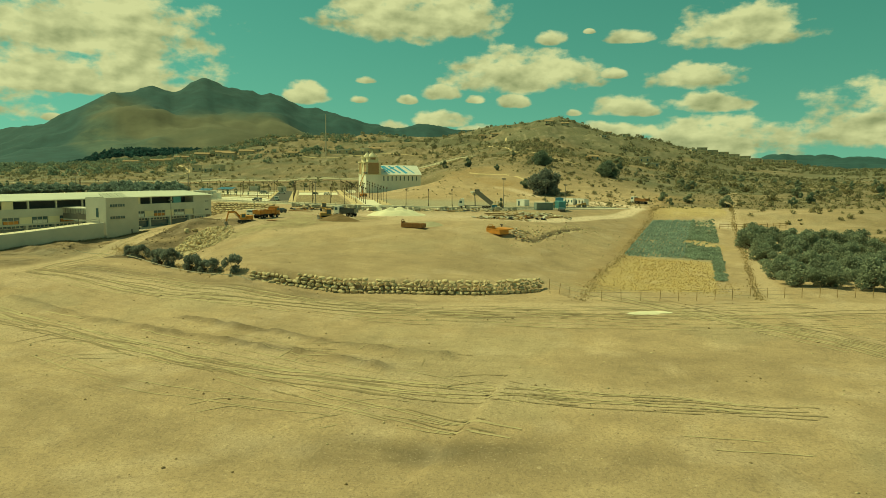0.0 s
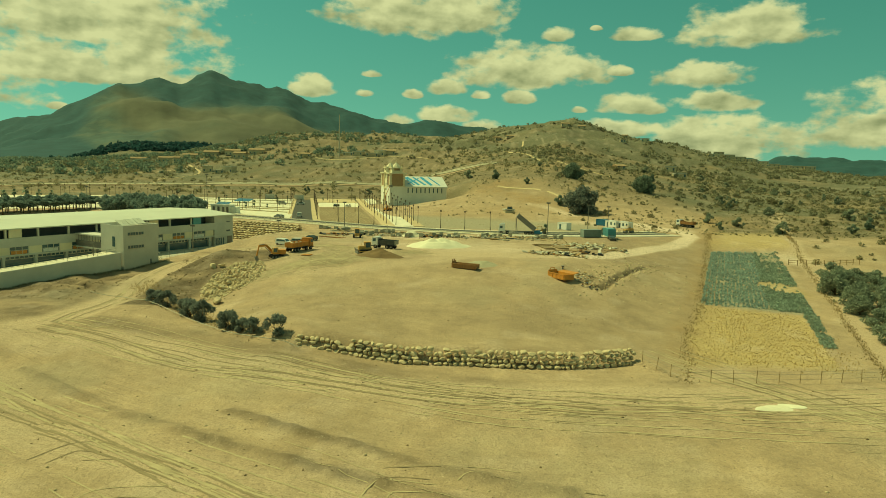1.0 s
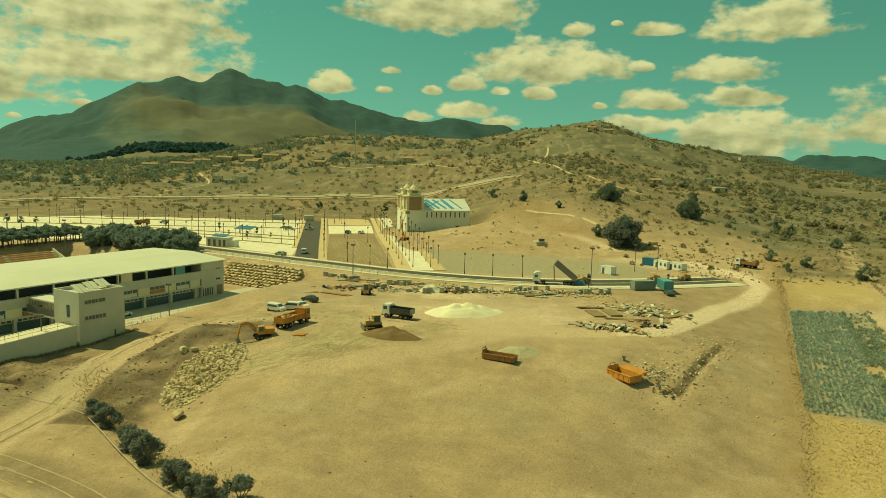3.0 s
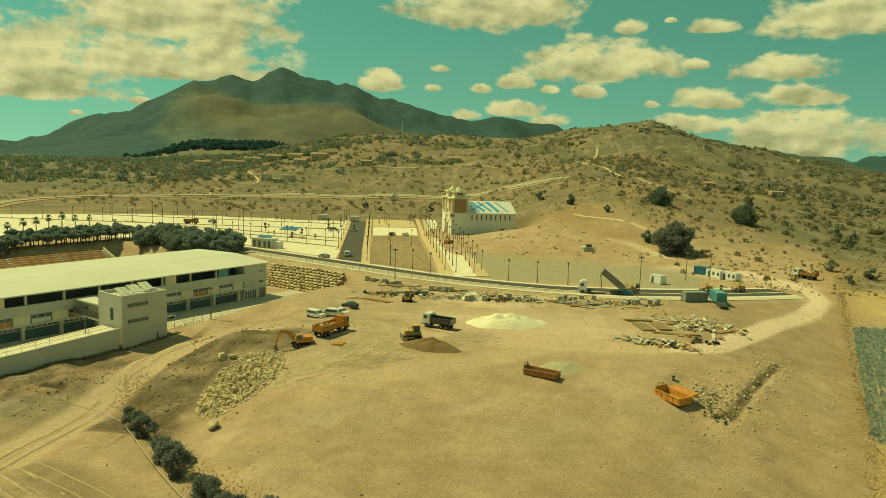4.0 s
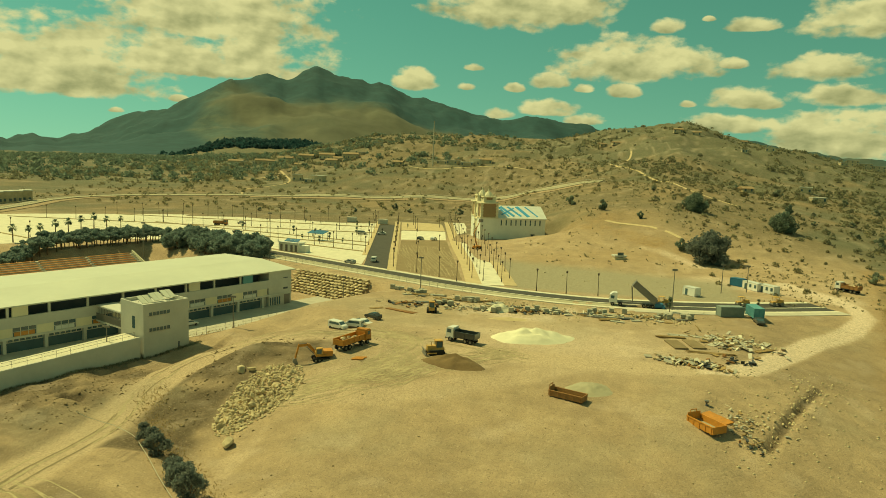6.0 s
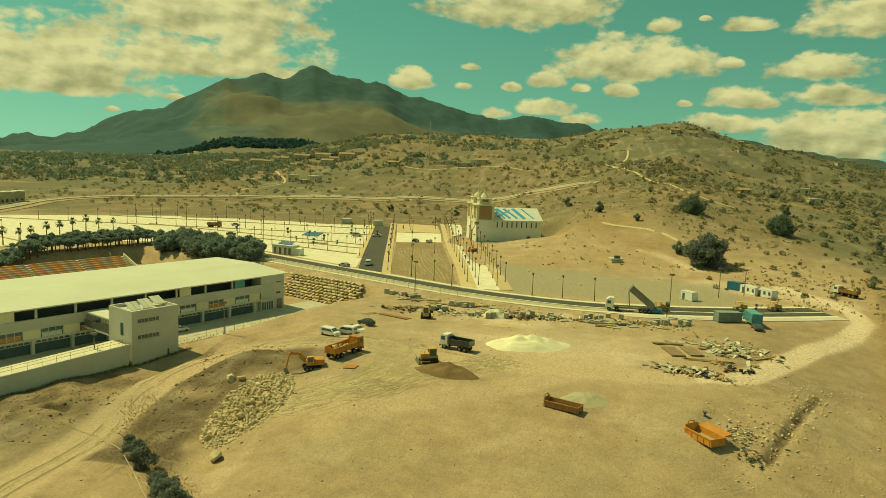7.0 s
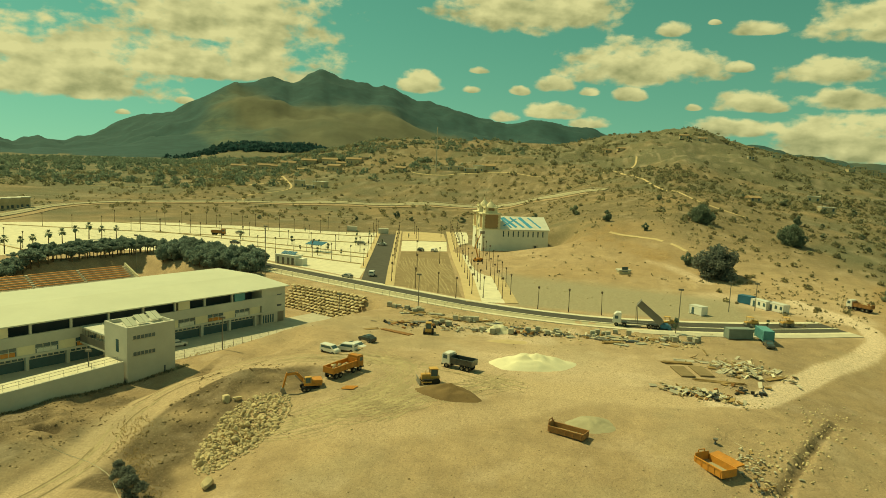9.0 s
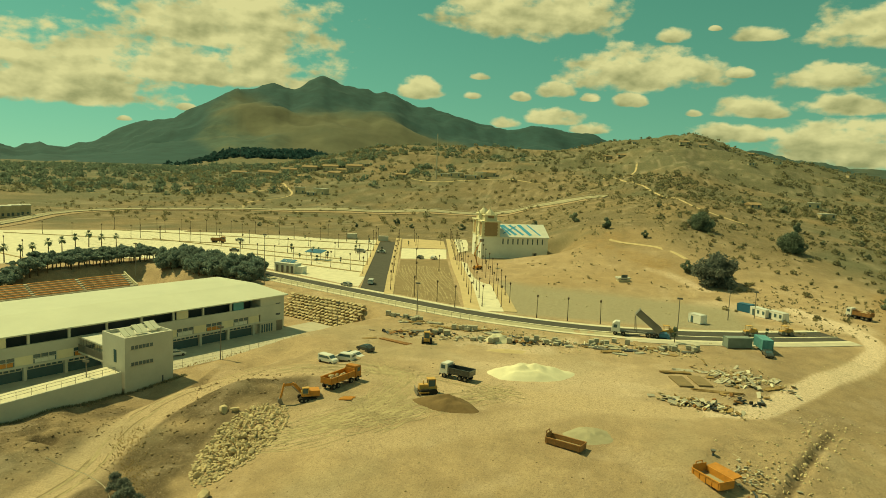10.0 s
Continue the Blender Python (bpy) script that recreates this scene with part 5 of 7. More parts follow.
def excavator(m):
    e = root("excavator", m, "orange tracked excavator reaching down to a boulder heap", "excavator")
    for s in (-1, 1):
        bm = B()
        prism(bm, [(-1.7, 0.15), (-1.45, 0.0), (1.45, 0.0), (1.75, 0.2), (1.85, 0.5), (1.6, 0.85), (-1.6, 0.85), (-1.85, 0.5)], "y", s * 1.15 - 0.28, s * 1.15 + 0.28)
        t = part("track", bm, "tyre", e)
        bm = B()
        for k in range(4):
            rod(bm, (-1.2 + k * 0.8, s * 1.15 - 0.3, 0.35), (-1.2 + k * 0.8, s * 1.15 + 0.3, 0.35), 0.22, seg=8)
        part("roller", bm, "steel", t)
    bm = B()
    rod(bm, (0, 0, 0.8), (0, 0, 1.1), 0.75, seg=16)
    box(bm, -0.8, 0.8, -0.9, 0.9, 0.45, 0.8)
    part("turntable", bm, "steel", e)
    bm = B()
    box(bm, -2.3, 1.2, -1.25, 1.25, 1.1, 1.55, bevel=0.05)
    box(bm, -2.4, -0.3, -1.25, 1.25, 1.55, 2.25, bevel=0.12)
    part("body", bm, "orange", e)
    bm = B()
    prism(bm, [(-0.25, 1.55), (1.25, 1.55), (1.3, 2.1), (1.0, 2.85), (-0.25, 2.9)], "y", 0.25, 1.22)
    bmesh.ops.bevel(bm, geom=bm.edges[:], offset=0.05, segments=2, affect="EDGES")
    cab = part("cab", bm, "yellow", e, "dusty orange operator's cab")
    bm = B()
    box(bm, 0.0, 0.95, 1.2, 1.25, 1.75, 2.7)
    box(bm, 1.12, 1.2, 0.35, 1.12, 1.7, 2.7)
    part("cab_glass", bm, "glass", cab)
    bm = B()
    for a, b, r in (((0.9, -0.3, 1.5), (2.6, -0.3, 3.4), 0.30), ((2.6, -0.3, 3.4), (4.6, -0.3, 3.2), 0.26)):
        d = Vector(b) - Vector(a)
        box(bm, 0, d.length, -0.2, 0.2, -r, r, Matrix.Translation(a) @ d.to_track_quat("X", "Z").to_matrix().to_4x4(), bevel=0.05)
    boom = part("boom", bm, "orange", e)
    bm = B()
    d = Vector((0.75, 0, -3.0))
    box(bm, -0.4, d.length, -0.17, 0.17, -0.22, 0.22, Matrix.Translation((4.55, -0.3, 3.2)) @ d.to_track_quat("X", "Y").to_matrix().to_4x4(), bevel=0.04)
    stick = part("stick", bm, "orange", e)
    bm = B()
    rod(bm, (1.4, -0.3, 1.4), (2.9, -0.3, 2.9), 0.09)
    rod(bm, (2.9, -0.3, 3.7), (4.5, -0.3, 3.55), 0.09)
    part("ram", bm, "steel", boom)
    bm = B()
    prism(bm, [(5.0, 0.6), (5.6, 0.55), (5.75, -0.1), (5.2, -0.65), (4.6, -0.5), (4.85, 0.1)], "y", -0.8, 0.2)
    part("bucket", bm, "steel", stick)
    return e


excavator(tilt(-40.4, 130.2, 208) @ Matrix.Scale(0.88, 4))


def loader(m, label="yellow tracked bulldozer with a raised cab and wide blade", blade=True):
    t = root("bulldozer", m, label, "bulldozer")
    for s in (-1, 1):
        bm = B()
        prism(bm, [(-1.5, 0.15), (-1.3, 0.0), (1.3, 0.0), (1.6, 0.2), (1.65, 0.55), (1.4, 0.9), (-1.4, 0.9), (-1.65, 0.55)], "y", s * 0.95 - 0.25, s * 0.95 + 0.25)
        part("track", bm, "tyre", t)
    bm = B()
    box(bm, -0.1, 1.7, -0.55, 0.55, 0.6, 1.7, bevel=0.08)
    box(bm, -1.6, 0.1, -0.7, 0.7, 0.6, 1.35, bevel=0.06)
    rod(bm, (0.9, 0.25, 1.7), (0.9, 0.25, 2.4), 0.07)
    part("body", bm, "yellow", t)
    bm = B()
    box(bm, -1.35, 0.2, -0.72, 0.72, 2.55, 2.75, bevel=0.06)
    for x in (-1.25, 0.05):
        for y in (-0.62, 0.62):
            rod(bm, (x, y, 1.3), (x, y, 2.6), 0.06)
    cab = part("cab", bm, "yellow", t)
    bm = B()
    box(bm, -1.2, 0.0, -0.6, 0.6, 1.35, 2.5)
    part("cab_glass", bm, "glass", cab)
    if blade:
        bm = B()
        prism(bm, [(2.05, 0.05), (2.3, 0.0), (2.15, 0.5), (2.35, 1.05), (2.2, 1.1), (1.98, 0.5)], "y", -1.5, 1.5)
        part("blade", bm, "steel", t)
        bm = B()
        for s in (-1, 1):
            box(bm, 0.0, 2.1, s * 1.25 - 0.07, s * 1.25 + 0.07, 0.35, 0.55)
        part("push_arm", bm, "yellow", t)
    return t


loader(tilt(-24.8, 136.4, 204))
loader(tilt(-30.8, 164.2, 100), "yellow compact loader among building material", False)


def car(m, paint, label, van=False, name="car"):
    c = root(name, m, label, "van" if van else "car", "parked cars")
    L, W = (2.15, 0.86) if van else (2.1, 0.86)
    bm = B()
    if van:
        side = [(-L, 0.35), (L, 0.35), (L + 0.02, 0.75), (L - 0.15, 1.0), (L - 0.75, 1.12), (L - 1.35, 1.75), (-L + 0.1, 1.82), (-L, 1.6)]
    else:
        side = [(-L, 0.3), (L, 0.3), (L + 0.02, 0.65), (L - 0.3, 0.85), (L - 1.05, 0.95), (L - 1.75, 1.42), (-L + 1.15, 1.45), (-L + 0.45, 1.02), (-L, 0.95)]
    prism(bm, side, "y", -W, W)
    bmesh.ops.bevel(bm, geom=bm.edges[:], offset=0.07, segments=2, affect="EDGES")
    body = part("body", bm, paint, c)
    for s in (-1, 1):
        bm = B()
        if van:
            prism(bm, [(L - 1.0, 1.12), (L - 1.42, 1.6), (-L + 0.5, 1.62), (-L + 0.4, 1.12)], "y", s * W - 0.015, s * W + 0.015)
        else:
            prism(bm, [(L - 1.15, 0.97), (L - 1.78, 1.34), (-L + 1.15, 1.36), (-L + 0.65, 1.0)], "y", s * W - 0.015, s * W + 0.015)
        part("side_window", bm, "glass", body)
    bm = B()
    a, b = ((L - 0.78, 1.16), (L - 1.3, 1.68)) if van else ((L - 1.1, 0.98), (L - 1.7, 1.38))
    ang = math.degrees(math.atan2(b[1] - a[1], b[0] - a[0]))
    box(bm, 0, math.dist(a, b), -W + 0.15, W - 0.15, -0.02, 0.02, pose(a[0], 0, a[1], 0, -ang, 0))
    part("windscreen", bm, "glass", body)
    bm = B()
    box(bm, -L - 0.02, -L + 0.03, -W + 0.15, W - 0.15, 1.15 if van else 0.98, 1.55 if van else 1.25)
    part("rear_window", bm, "glass", body)
    for x in (L - 0.75, -L + 0.7):
        for s in (-1, 1):
            wheel(c, x, s * (W - 0.06), 0.31, 0.2)
    return c


car(tilt(-43.5, 147.2, -22), "car_white", "white panel van parked on the dirt", True, "van")
car(tilt(-41.3, 149.0, 170), "car_white", "white van with a glazed rear parked on the dirt", True, "van")
car(tilt(-40.4, 152.2, -28), "car_white", "white hatchback parked on the dirt")
car(tilt(-39.6, 155.0, 150), "car_dark", "dark saloon parked on the dirt")
yc = SCHOOL + SU * -27.5 + SN * 3.0
car(pose(yc.x, yc.y, YARD + 0.05, 0, 0, 52), "car_white", "white car parked in the shaded school yard")
for x, y, yaw, paint, lab in ((-57.6, 219.5, 100, "car_white", "white van on the avenue"), (-62.5, 213.8, 150, "car_grey", "grey pick-up at the corner of the car park"),
                              (-56.5, 275, 80, "car_dark", "dark car on the parking bay"), (-52, 276, 80, "car_white", "white car on the parking bay"),
                              (-72.5, 283, 190, "car_white", "white car in the car park"), (-79, 280, 10, "car_grey", "grey van in the car park"),
                              (-118, 262, 20, "car_dark", "dark car in the car park"), (-130, 290, 20, "car_grey", "grey car in the car park")):
    car(pose(x, y, 0.06, 0, 0, yaw), paint, lab, "van" in lab, "van" if "van" in lab else "car")
dump_truck(pose(-134, 281, 0.06, 0, 0, 15), "small red-brown tipper truck in the car park", "rust", "rust", 6.2)


def skip(m, label, mat, length, half, tall, ram=False):
    s = root("tipper_bed", m, label, "skip")
    bm = B()
    tipper_body(bm, -length / 2, length / 2, half, 0.12, tall, 0.08)
    part("box", bm, mat, s)
    bm = B()
    box(bm, -length / 2 + 0.1, length / 2 - 0.2, -0.5, -0.3, 0, 0.12)
    box(bm, -length / 2 + 0.1, length / 2 - 0.2, 0.3, 0.5, 0, 0.12)
    part("runner", bm, "rust", s)
    bm = B()
    box(bm, -length / 2 + 0.15, length / 2 - 0.15, -half + 0.1, half - 0.1, 0.2, 0.28)
    part("floor_sand", bm, "gravel", s)
    bm = B()
    for y in (-0.45, 0.45):
        rod(bm, (length / 2 + 0.1, y, 0.2), (length / 2 + 0.05, y, tall + 0.6), 0.06)
    rod(bm, (length / 2 + 0.05, -0.45, tall + 0.6), (length / 2 + 0.05, 0.45, tall + 0.6), 0.06)
    part("headboard_frame", bm, mat, s)
    if ram:
        bm = B()
        prism(bm, [(-half, tall - 0.15), (-half - 0.1, tall), (-half - 1.4, tall + 0.15), (-half - 1.4, tall)], "x", -length / 2 + 0.3, length / 2)
        part("side_flap", bm, mat, s, "folded-out orange side flap")
    return s


skip(tilt(-5.3, 123.9, 156), "low rusty brown tipper bed standing on the dirt", "rust", 4.6, 0.85, 0.85)
skip(tilt(10.8, 119.9, 124), "bright orange tipper bed with an open side flap", "orange", 4.2, 1.05, 1.0, True)


def semi_tipper(m):
    t = root("semi_trailer_tipper", m, "white tractor with a steeply raised dark tipping trailer", "truck")
    bm = B()
    prism(bm, [(4.2, 0.8), (6.3, 0.8), (6.3, 1.9), (6.1, 2.9), (5.4, 3.5), (4.3, 3.5)], "y", -1.2, 1.2)
    bmesh.ops.bevel(bm, geom=bm.edges[:], offset=0.08, segments=2, affect="EDGES")
    cab = part("cab", bm, "car_white", t)
    bm = B()
    box(bm, -0.03, 0.03, -1.0, 1.0, 0, 0.85, pose(6.26, 0, 1.95, 0, -11, 0))
    for s in (-1, 1):
        box(bm, 5.0, 5.9, s * 1.2 - 0.02, s * 1.2 + 0.02, 1.9, 2.7)
    part("cab_glass", bm, "glass", cab)
    bm = B()
    box(bm, -5.2, 4.6, -0.5, 0.5, 0.85, 1.1)
    part("chassis", bm, "steel", t)
    bm = B()
    tipper_body(bm, -0.2, 7.2, 1.2, 0, 1.5)
    for k in range(11):
        for s in (-1, 1):
            box(bm, 0.2 + k * 0.62, 0.3 + k * 0.62, s * 1.22 - 0.06, s * 1.22 + 0.06, 0.05, 1.45)
    bed = part("tipping_body", bm, "steel", t, "dark ribbed tipping body raised steeply")
    bed.matrix_basis = pose(-5.0, 0, 1.2, 0, -38, 0)
    bm = B()
    rod(bm, (0.2, 0, 1.1), (0.6, 0, 5.2), 0.12)
    rod(bm, (0.6, -0.9, 1.1), (0.75, -0.9, 5.3), 0.04)
    part("ram", bm, "steel", t)
    for x in (5.4, 3.4, -2.6, -3.7, -4.8):
        for s in (-1, 1):
            wheel(t, x, s * 1.03, 0.5, 0.34)
    bm = B()
    box(bm, -7.4, -5.4, -1.25, 1.25, 0.35, 1.35, bevel=0.1)
    box(bm, -7.9, -7.3, -1.5, 1.5, 0.15, 0.8)
    part("paver_hopper", bm, "blue", t, "blue hopper of the road paver at its tail")
    return t


semi_tipper(pose(7.7, 183.6, 0.04, 0, 0, 178))


def road_roller(m, label):
    r = root("road_roller", m, label, "roller")
    for x in (-1.2, 1.2):
        bm = B()
        rod(bm, (x, -0.8, 0.55), (x, 0.8, 0.55), 0.55, seg=16)
        part("drum", bm, "steel", r)
    bm = B()
    box(bm, -1.7, 1.7, -0.75, 0.75, 0.9, 1.35, bevel=0.08)
    box(bm, 0.3, 1.6, -0.6, 0.6, 1.35, 1.8, bevel=0.08)
    part("body", bm, "yellow", r)
    bm = B()
    for x in (-1.1, 0.2):
        for y in (-0.6, 0.6):
            rod(bm, (x, y, 1.3), (x, y, 2.5), 0.05)
    box(bm, -1.25, 0.35, -0.75, 0.75, 2.5, 2.6, bevel=0.03)
    part("canopy", bm, "yellow", r)
    return r


road_roller(pose(13.9, 186.2, 0.05, 0, 0, 5), "orange road paver with a canopy on fresh asphalt")
road_roller(pose(31.0, 192.6, 0.05, 0, 0, 16), "small road roller on fresh asphalt")
road_roller(pose(38.6, 195.4, 0.05, 0, 0, 20), "small road roller on fresh asphalt")


def container(m, mat, label, length=6.0, w=2.4, tall=2.5, windows=0, name="site_container"):
    c = root(name, m, label, "container", "site cabins and containers")
    bm = B()
    box(bm, -length / 2, length / 2, -w / 2, w / 2, 0.12, tall)
    for k in range(0 if windows else int(length / 0.3)):
        x = -length / 2 + 0.1 + k * 0.3
        for s in (-1, 1):
            box(bm, x, x + 0.15, s * w / 2 - 0.03, s * w / 2 + 0.03, 0.3, tall - 0.15)
    part("shell", bm, mat, c)
    bm = B()
    for x in (-length / 2, length / 2):
        for y in (-w / 2, w / 2):
            box(bm, x - 0.08, x + 0.08, y - 0.08, y + 0.08, 0, tall + 0.06)
    box(bm, -length / 2, length / 2, -w / 2 - 0.05, w / 2 + 0.05, tall - 0.02, tall + 0.07)
    part("frame", bm, mat, c)
    bm = B()
    box(bm, length / 2 + 0.0, length / 2 + 0.06, -w / 2 + 0.15, -0.03, 0.2, tall - 0.15)
    box(bm, length / 2 + 0.0, length / 2 + 0.06, 0.03, w / 2 - 0.15, 0.2, tall - 0.15)
    part("end_door", bm, mat, c)
    for k in range(windows):
        bm = B()
        x = -length / 2 + 1.2 + k * (length - 2.0) / max(1, windows - 1)
        box(bm, x - 0.4, x + 0.4, -w / 2 - 0.06, -w / 2 + 0.02, 0.2 if k == 0 else 1.0, 2.0)
        part("door" if k == 0 else "window", bm, "glass", c)
    return c


container(pose(26.0, 180.9, 0, 0, 0, 17), "grey_box", "weathered grey-green site container beside the road", 6.1)
container(pose(30.4, 180.0, 0.5, 0, 0, 275), "teal", "teal box body standing behind a small truck", 6.0)
car(tilt(30.3, 176.0, 272), "car_dark", "dark pick-up parked by the teal box body")
container(tilt(36.0, 219.6, -43), "blue", "dark blue site container", 4.2)
container(tilt(38.3, 214.8, -60), "car_white", "white site cabin with a door and windows", 6.0, windows=3, name="site_cabin")
container(tilt(41.2, 211.8, -57), "car_white", "white site cabin with a door and windows", 5.6, windows=3, name="site_cabin")
container(tilt(22.0, 201.4, -50), "car_white", "small white site hut on open ground", 4.2, 2.4, 2.5, windows=1, name="site_cabin")


def kiosk(m, label):
    k = root("kiosk", m, label, "kiosk")
    bm = B()
    box(bm, -3.4, 3.4, -1.6, 1.6, 0, 2.5)
    wall = part("wall", bm, "bright_wall", k)
    bm = B()
    box(bm, -3.6, 3.6, -1.8, 1.8, 2.5, 2.7)
    part("roof", bm, "tarp_white", k, "flat white roof slab")
    bm = B()
    box(bm, 3.4, 5.6, -0.9, 1.3, 0, 2.0)
    part("annex", bm, "bright_wall", k)
    for x in (-2.4, -0.6, 1.2, 2.7):
        bm = B()
        box(bm, x - 0.4, x + 0.4, -1.64, -1.58, 0.1, 2.0)
        part("door", bm, "steel", wall)
    for x in (-1.6, 0.0, 1.6):
        bm = B()
        box(bm, -0.72, 0.72, -0.9, 0.9, -0.03, 0.03, pose(x, 0.4, 3.1, 20, 0, 0))
        part("solar_panel", bm, "blue", k, "blue solar panel")
        bm = B()
        rod(bm, (x, 1.1, 2.65), (x, 1.1, 3.3), 0.04, seg=6)
        part("panel_stand", bm, "steel", k)
    return k


kiosk(pose(-85.0, 229, 0.05, 0, 0, -15), "small white kiosk with blue panels on its roof")


def canopy(m, label):
    c = root("canopy", m, label, "canopy")
    for x in (-2.6, 2.6):
        for y in (-1.6, 1.6):
            bm = B()
            rod(bm, (x, y, 0), (x, y, 2.6), 0.07, seg=6)
            part("post", bm, "steel", c)
    bm = B()
    box(bm, -3, 3, -2, 2, -0.05, 0.05, pose(0, 0, 2.8, 10, 0, 0))
    part("panel", bm, "blue", c)
    return c


canopy(pose(-86.8, 256, 0.05, 0, 0, -10), "blue solar canopy in the car park")
for x, y in ((-82, 320), (-96, 322)):
    container(pose(x, y, 0.05, 0, 0, 10), "white_wall", "low white service hut at the edge of the car park", 5, 2.4, 2.6, name="service_hut")


def boom_lift(m):
    s = root("boom_lift", m, "orange boom lift with a raised arm beside the church", "lift")
    bm = B()
    box(bm, -1.3, 1.3, -0.8, 0.8, 0.4, 1.2, bevel=0.1)
    part("chassis", bm, "orange", s)
    for x in (-0.9, 0.9):
        for y in (-0.8, 0.8):
            wheel(s, x, y, 0.42, 0.3)
    bm = B()
    rod(bm, (0, 0, 1.2), (-1.6, 0.2, 5.2), 0.17, 0.14)
    rod(bm, (-1.6, 0.2, 5.2), (1.6, 0.4, 9.0), 0.14, 0.10)
    part("arm", bm, "orange", s)
    bm = B()
    box(bm, 1.5, 2.7, 0.0, 0.9, 8.6, 9.5)
    part("basket", bm, "steel", s)
    return s


def road_railing():
    """White railing along the edge of the raised road."""
    s = root("road_railing", pose(0, 0, 0), "pale metal railing along the edge of the new road", "railing")
    line = [p for p in along(offset_line(MAIN, -4.4), 2.2) if -84 < p[0] < -26]
    for x, y in line:
        bm = B()
        rod(bm, (x, y, 0), (x, y, 1.15), 0.045, seg=6)
        part("post", bm, "concrete", s)
    for q in (0.55, 1.12):
        for a, b in zip(line[:-1], line[1:]):
            bm = B()
            rod(bm, (*a, q), (*b, q), 0.035, seg=5)
            part("rail", bm, "concrete", s)
    return s


road_railing()
boom_lift(pose(-34.5, 258, 0.1, 0, 0, 60))

# ---- heaps ----
def heap(name, x, y, rx, ry, tall, mat, label, seed, yaw=0, lumps=3):
    rr, n = 22, 40
    a = math.radians(yaw)
    bm = B()
    grid = []
    for i in range(rr + 1):
        row = []
        for j in range(n):
            t, r = j * math.tau / n, i / rr
            u = r * rx * math.cos(t) * (1 + 0.12 * math.sin(3 * t + seed))
            v = r * ry * math.sin(t) * (1 + 0.12 * math.cos(2 * t + seed))
            X, Y = x + u * math.cos(a) - v * math.sin(a), y + u * math.sin(a) + v * math.cos(a)
            bumpy = 0.5 + 0.5 * noise.noise(Vector((X * lumps / rx, Y * lumps / ry, seed)))
            z = h(X, Y) - 0.06 + tall * max(0, 1 - r ** 1.4) * (0.55 + 0.75 * bumpy) + 0.05 * noise.noise(Vector((X * 2, Y * 2, seed)))
            row.append(bm.verts.new((X, Y, z)))
        grid.append(row)
    for i in range(rr):
        for j in range(n):
            f = (grid[i][j], grid[i + 1][j], grid[i + 1][(j + 1) % n], grid[i][(j + 1) % n])
            bm.faces.new(f)
    bmesh.ops.remove_doubles(bm, verts=bm.verts[:], dist=0.001)
    for f in bm.faces:
        f.smooth = True
    bmesh.ops.recalc_face_normals(bm, faces=bm.faces[:])
    return tagged(part(name, bm, mat), label, "heap")


heap("sand_heap", -11.3, 149.7, 7.0, 3.9, 1.95, "sand", "long heap of white sand tipped on the dirt", 1.0, 22, 4)
heap("sand_heap", -18.7, 169.8, 2.6, 1.8, 1.5, "sand", "small heap of pale sand among pallets", 2.0)
heap("soil_heap", -21.4, 132.6, 4.9, 2.7, 1.3, "mound", "low heap of dark brown soil", 3.0, -15)
heap("gravel_heap", -2.4, 127.4, 3.2, 2.4, 0.7, "gravel", "low heap of grey gravel", 4.0)
heap("orange_sand_heap", -16.0, 163.2, 4.0, 1.8, 0.35, "pave_buff", "thin spread of orange sand", 5.0, 8)


# ---- stone walls and boulders ----
rng = random.Random(11)
front_wall = root("boulder_wall", pose(0, 0, 0), "low dry wall of large pale boulders in two or three courses", "stone wall")
STONES = []
for k in range(6):
    bm = B()
    rock(bm, (0, 0, 0), 0.5, rng, 2)
    for v in bm.verts:
        v.co = Vector((max(-0.46, min(0.46, v.co.x)), max(-0.34, min(0.34, v.co.y)), max(-0.36, min(0.36, v.co.z * 1.1))))
    me = bpy.data.meshes.new("boulder")
    bm.to_mesh(me)
    bm.free()
    me.materials.append(M["stone"])
    STONES.append(me)


def stone(parent, x, y, z, sx, sy, sz, yaw, name="boulder"):
    ob = new(name, rng.choice(STONES))
    ob.parent = parent
    ob.matrix_basis = pose(x, y, z, rng.uniform(-14, 14), rng.uniform(-14, 14), yaw + rng.choice((0, 180)) + rng.uniform(-12, 12)) @ Matrix.Diagonal((sx, sy, sz, 1))
    return ob


WALL_LINE = curve([(-26.2, 85.8), (-15, 84.2), (-5, 83.7), (8, 84.1), (15.8, 86.8)], 0.5)
for course in range(4):
    left = rng.uniform(0, 0.4)
    total = sum(math.dist(p, q) for p, q in zip(WALL_LINE[:-1], WALL_LINE[1:]))
    while left < total - 0.4:
        w = rng.uniform(0.45, 1.25)
        (x, y), = along(WALL_LINE, 1e6, left + w / 2)[:1] or [WALL_LINE[-1]]
        tall = 2.1 - 0.9 * smooth(30, 40, left) * 0 - 0.7 * (1 - smooth(0, 10, left))
        if (course + 0.6) * 0.53 < tall and rng.random() < 0.96:
            stone(front_wall, x, y + 0.22 * course, max(-6.7, h(x, y - 2.0) - 0.05) + 0.26 + course * 0.49 + rng.uniform(-0.07, 0.07), w * 1.04, rng.uniform(0.9, 1.4), rng.uniform(0.62, 0.8), 2)
        left += w * 0.98

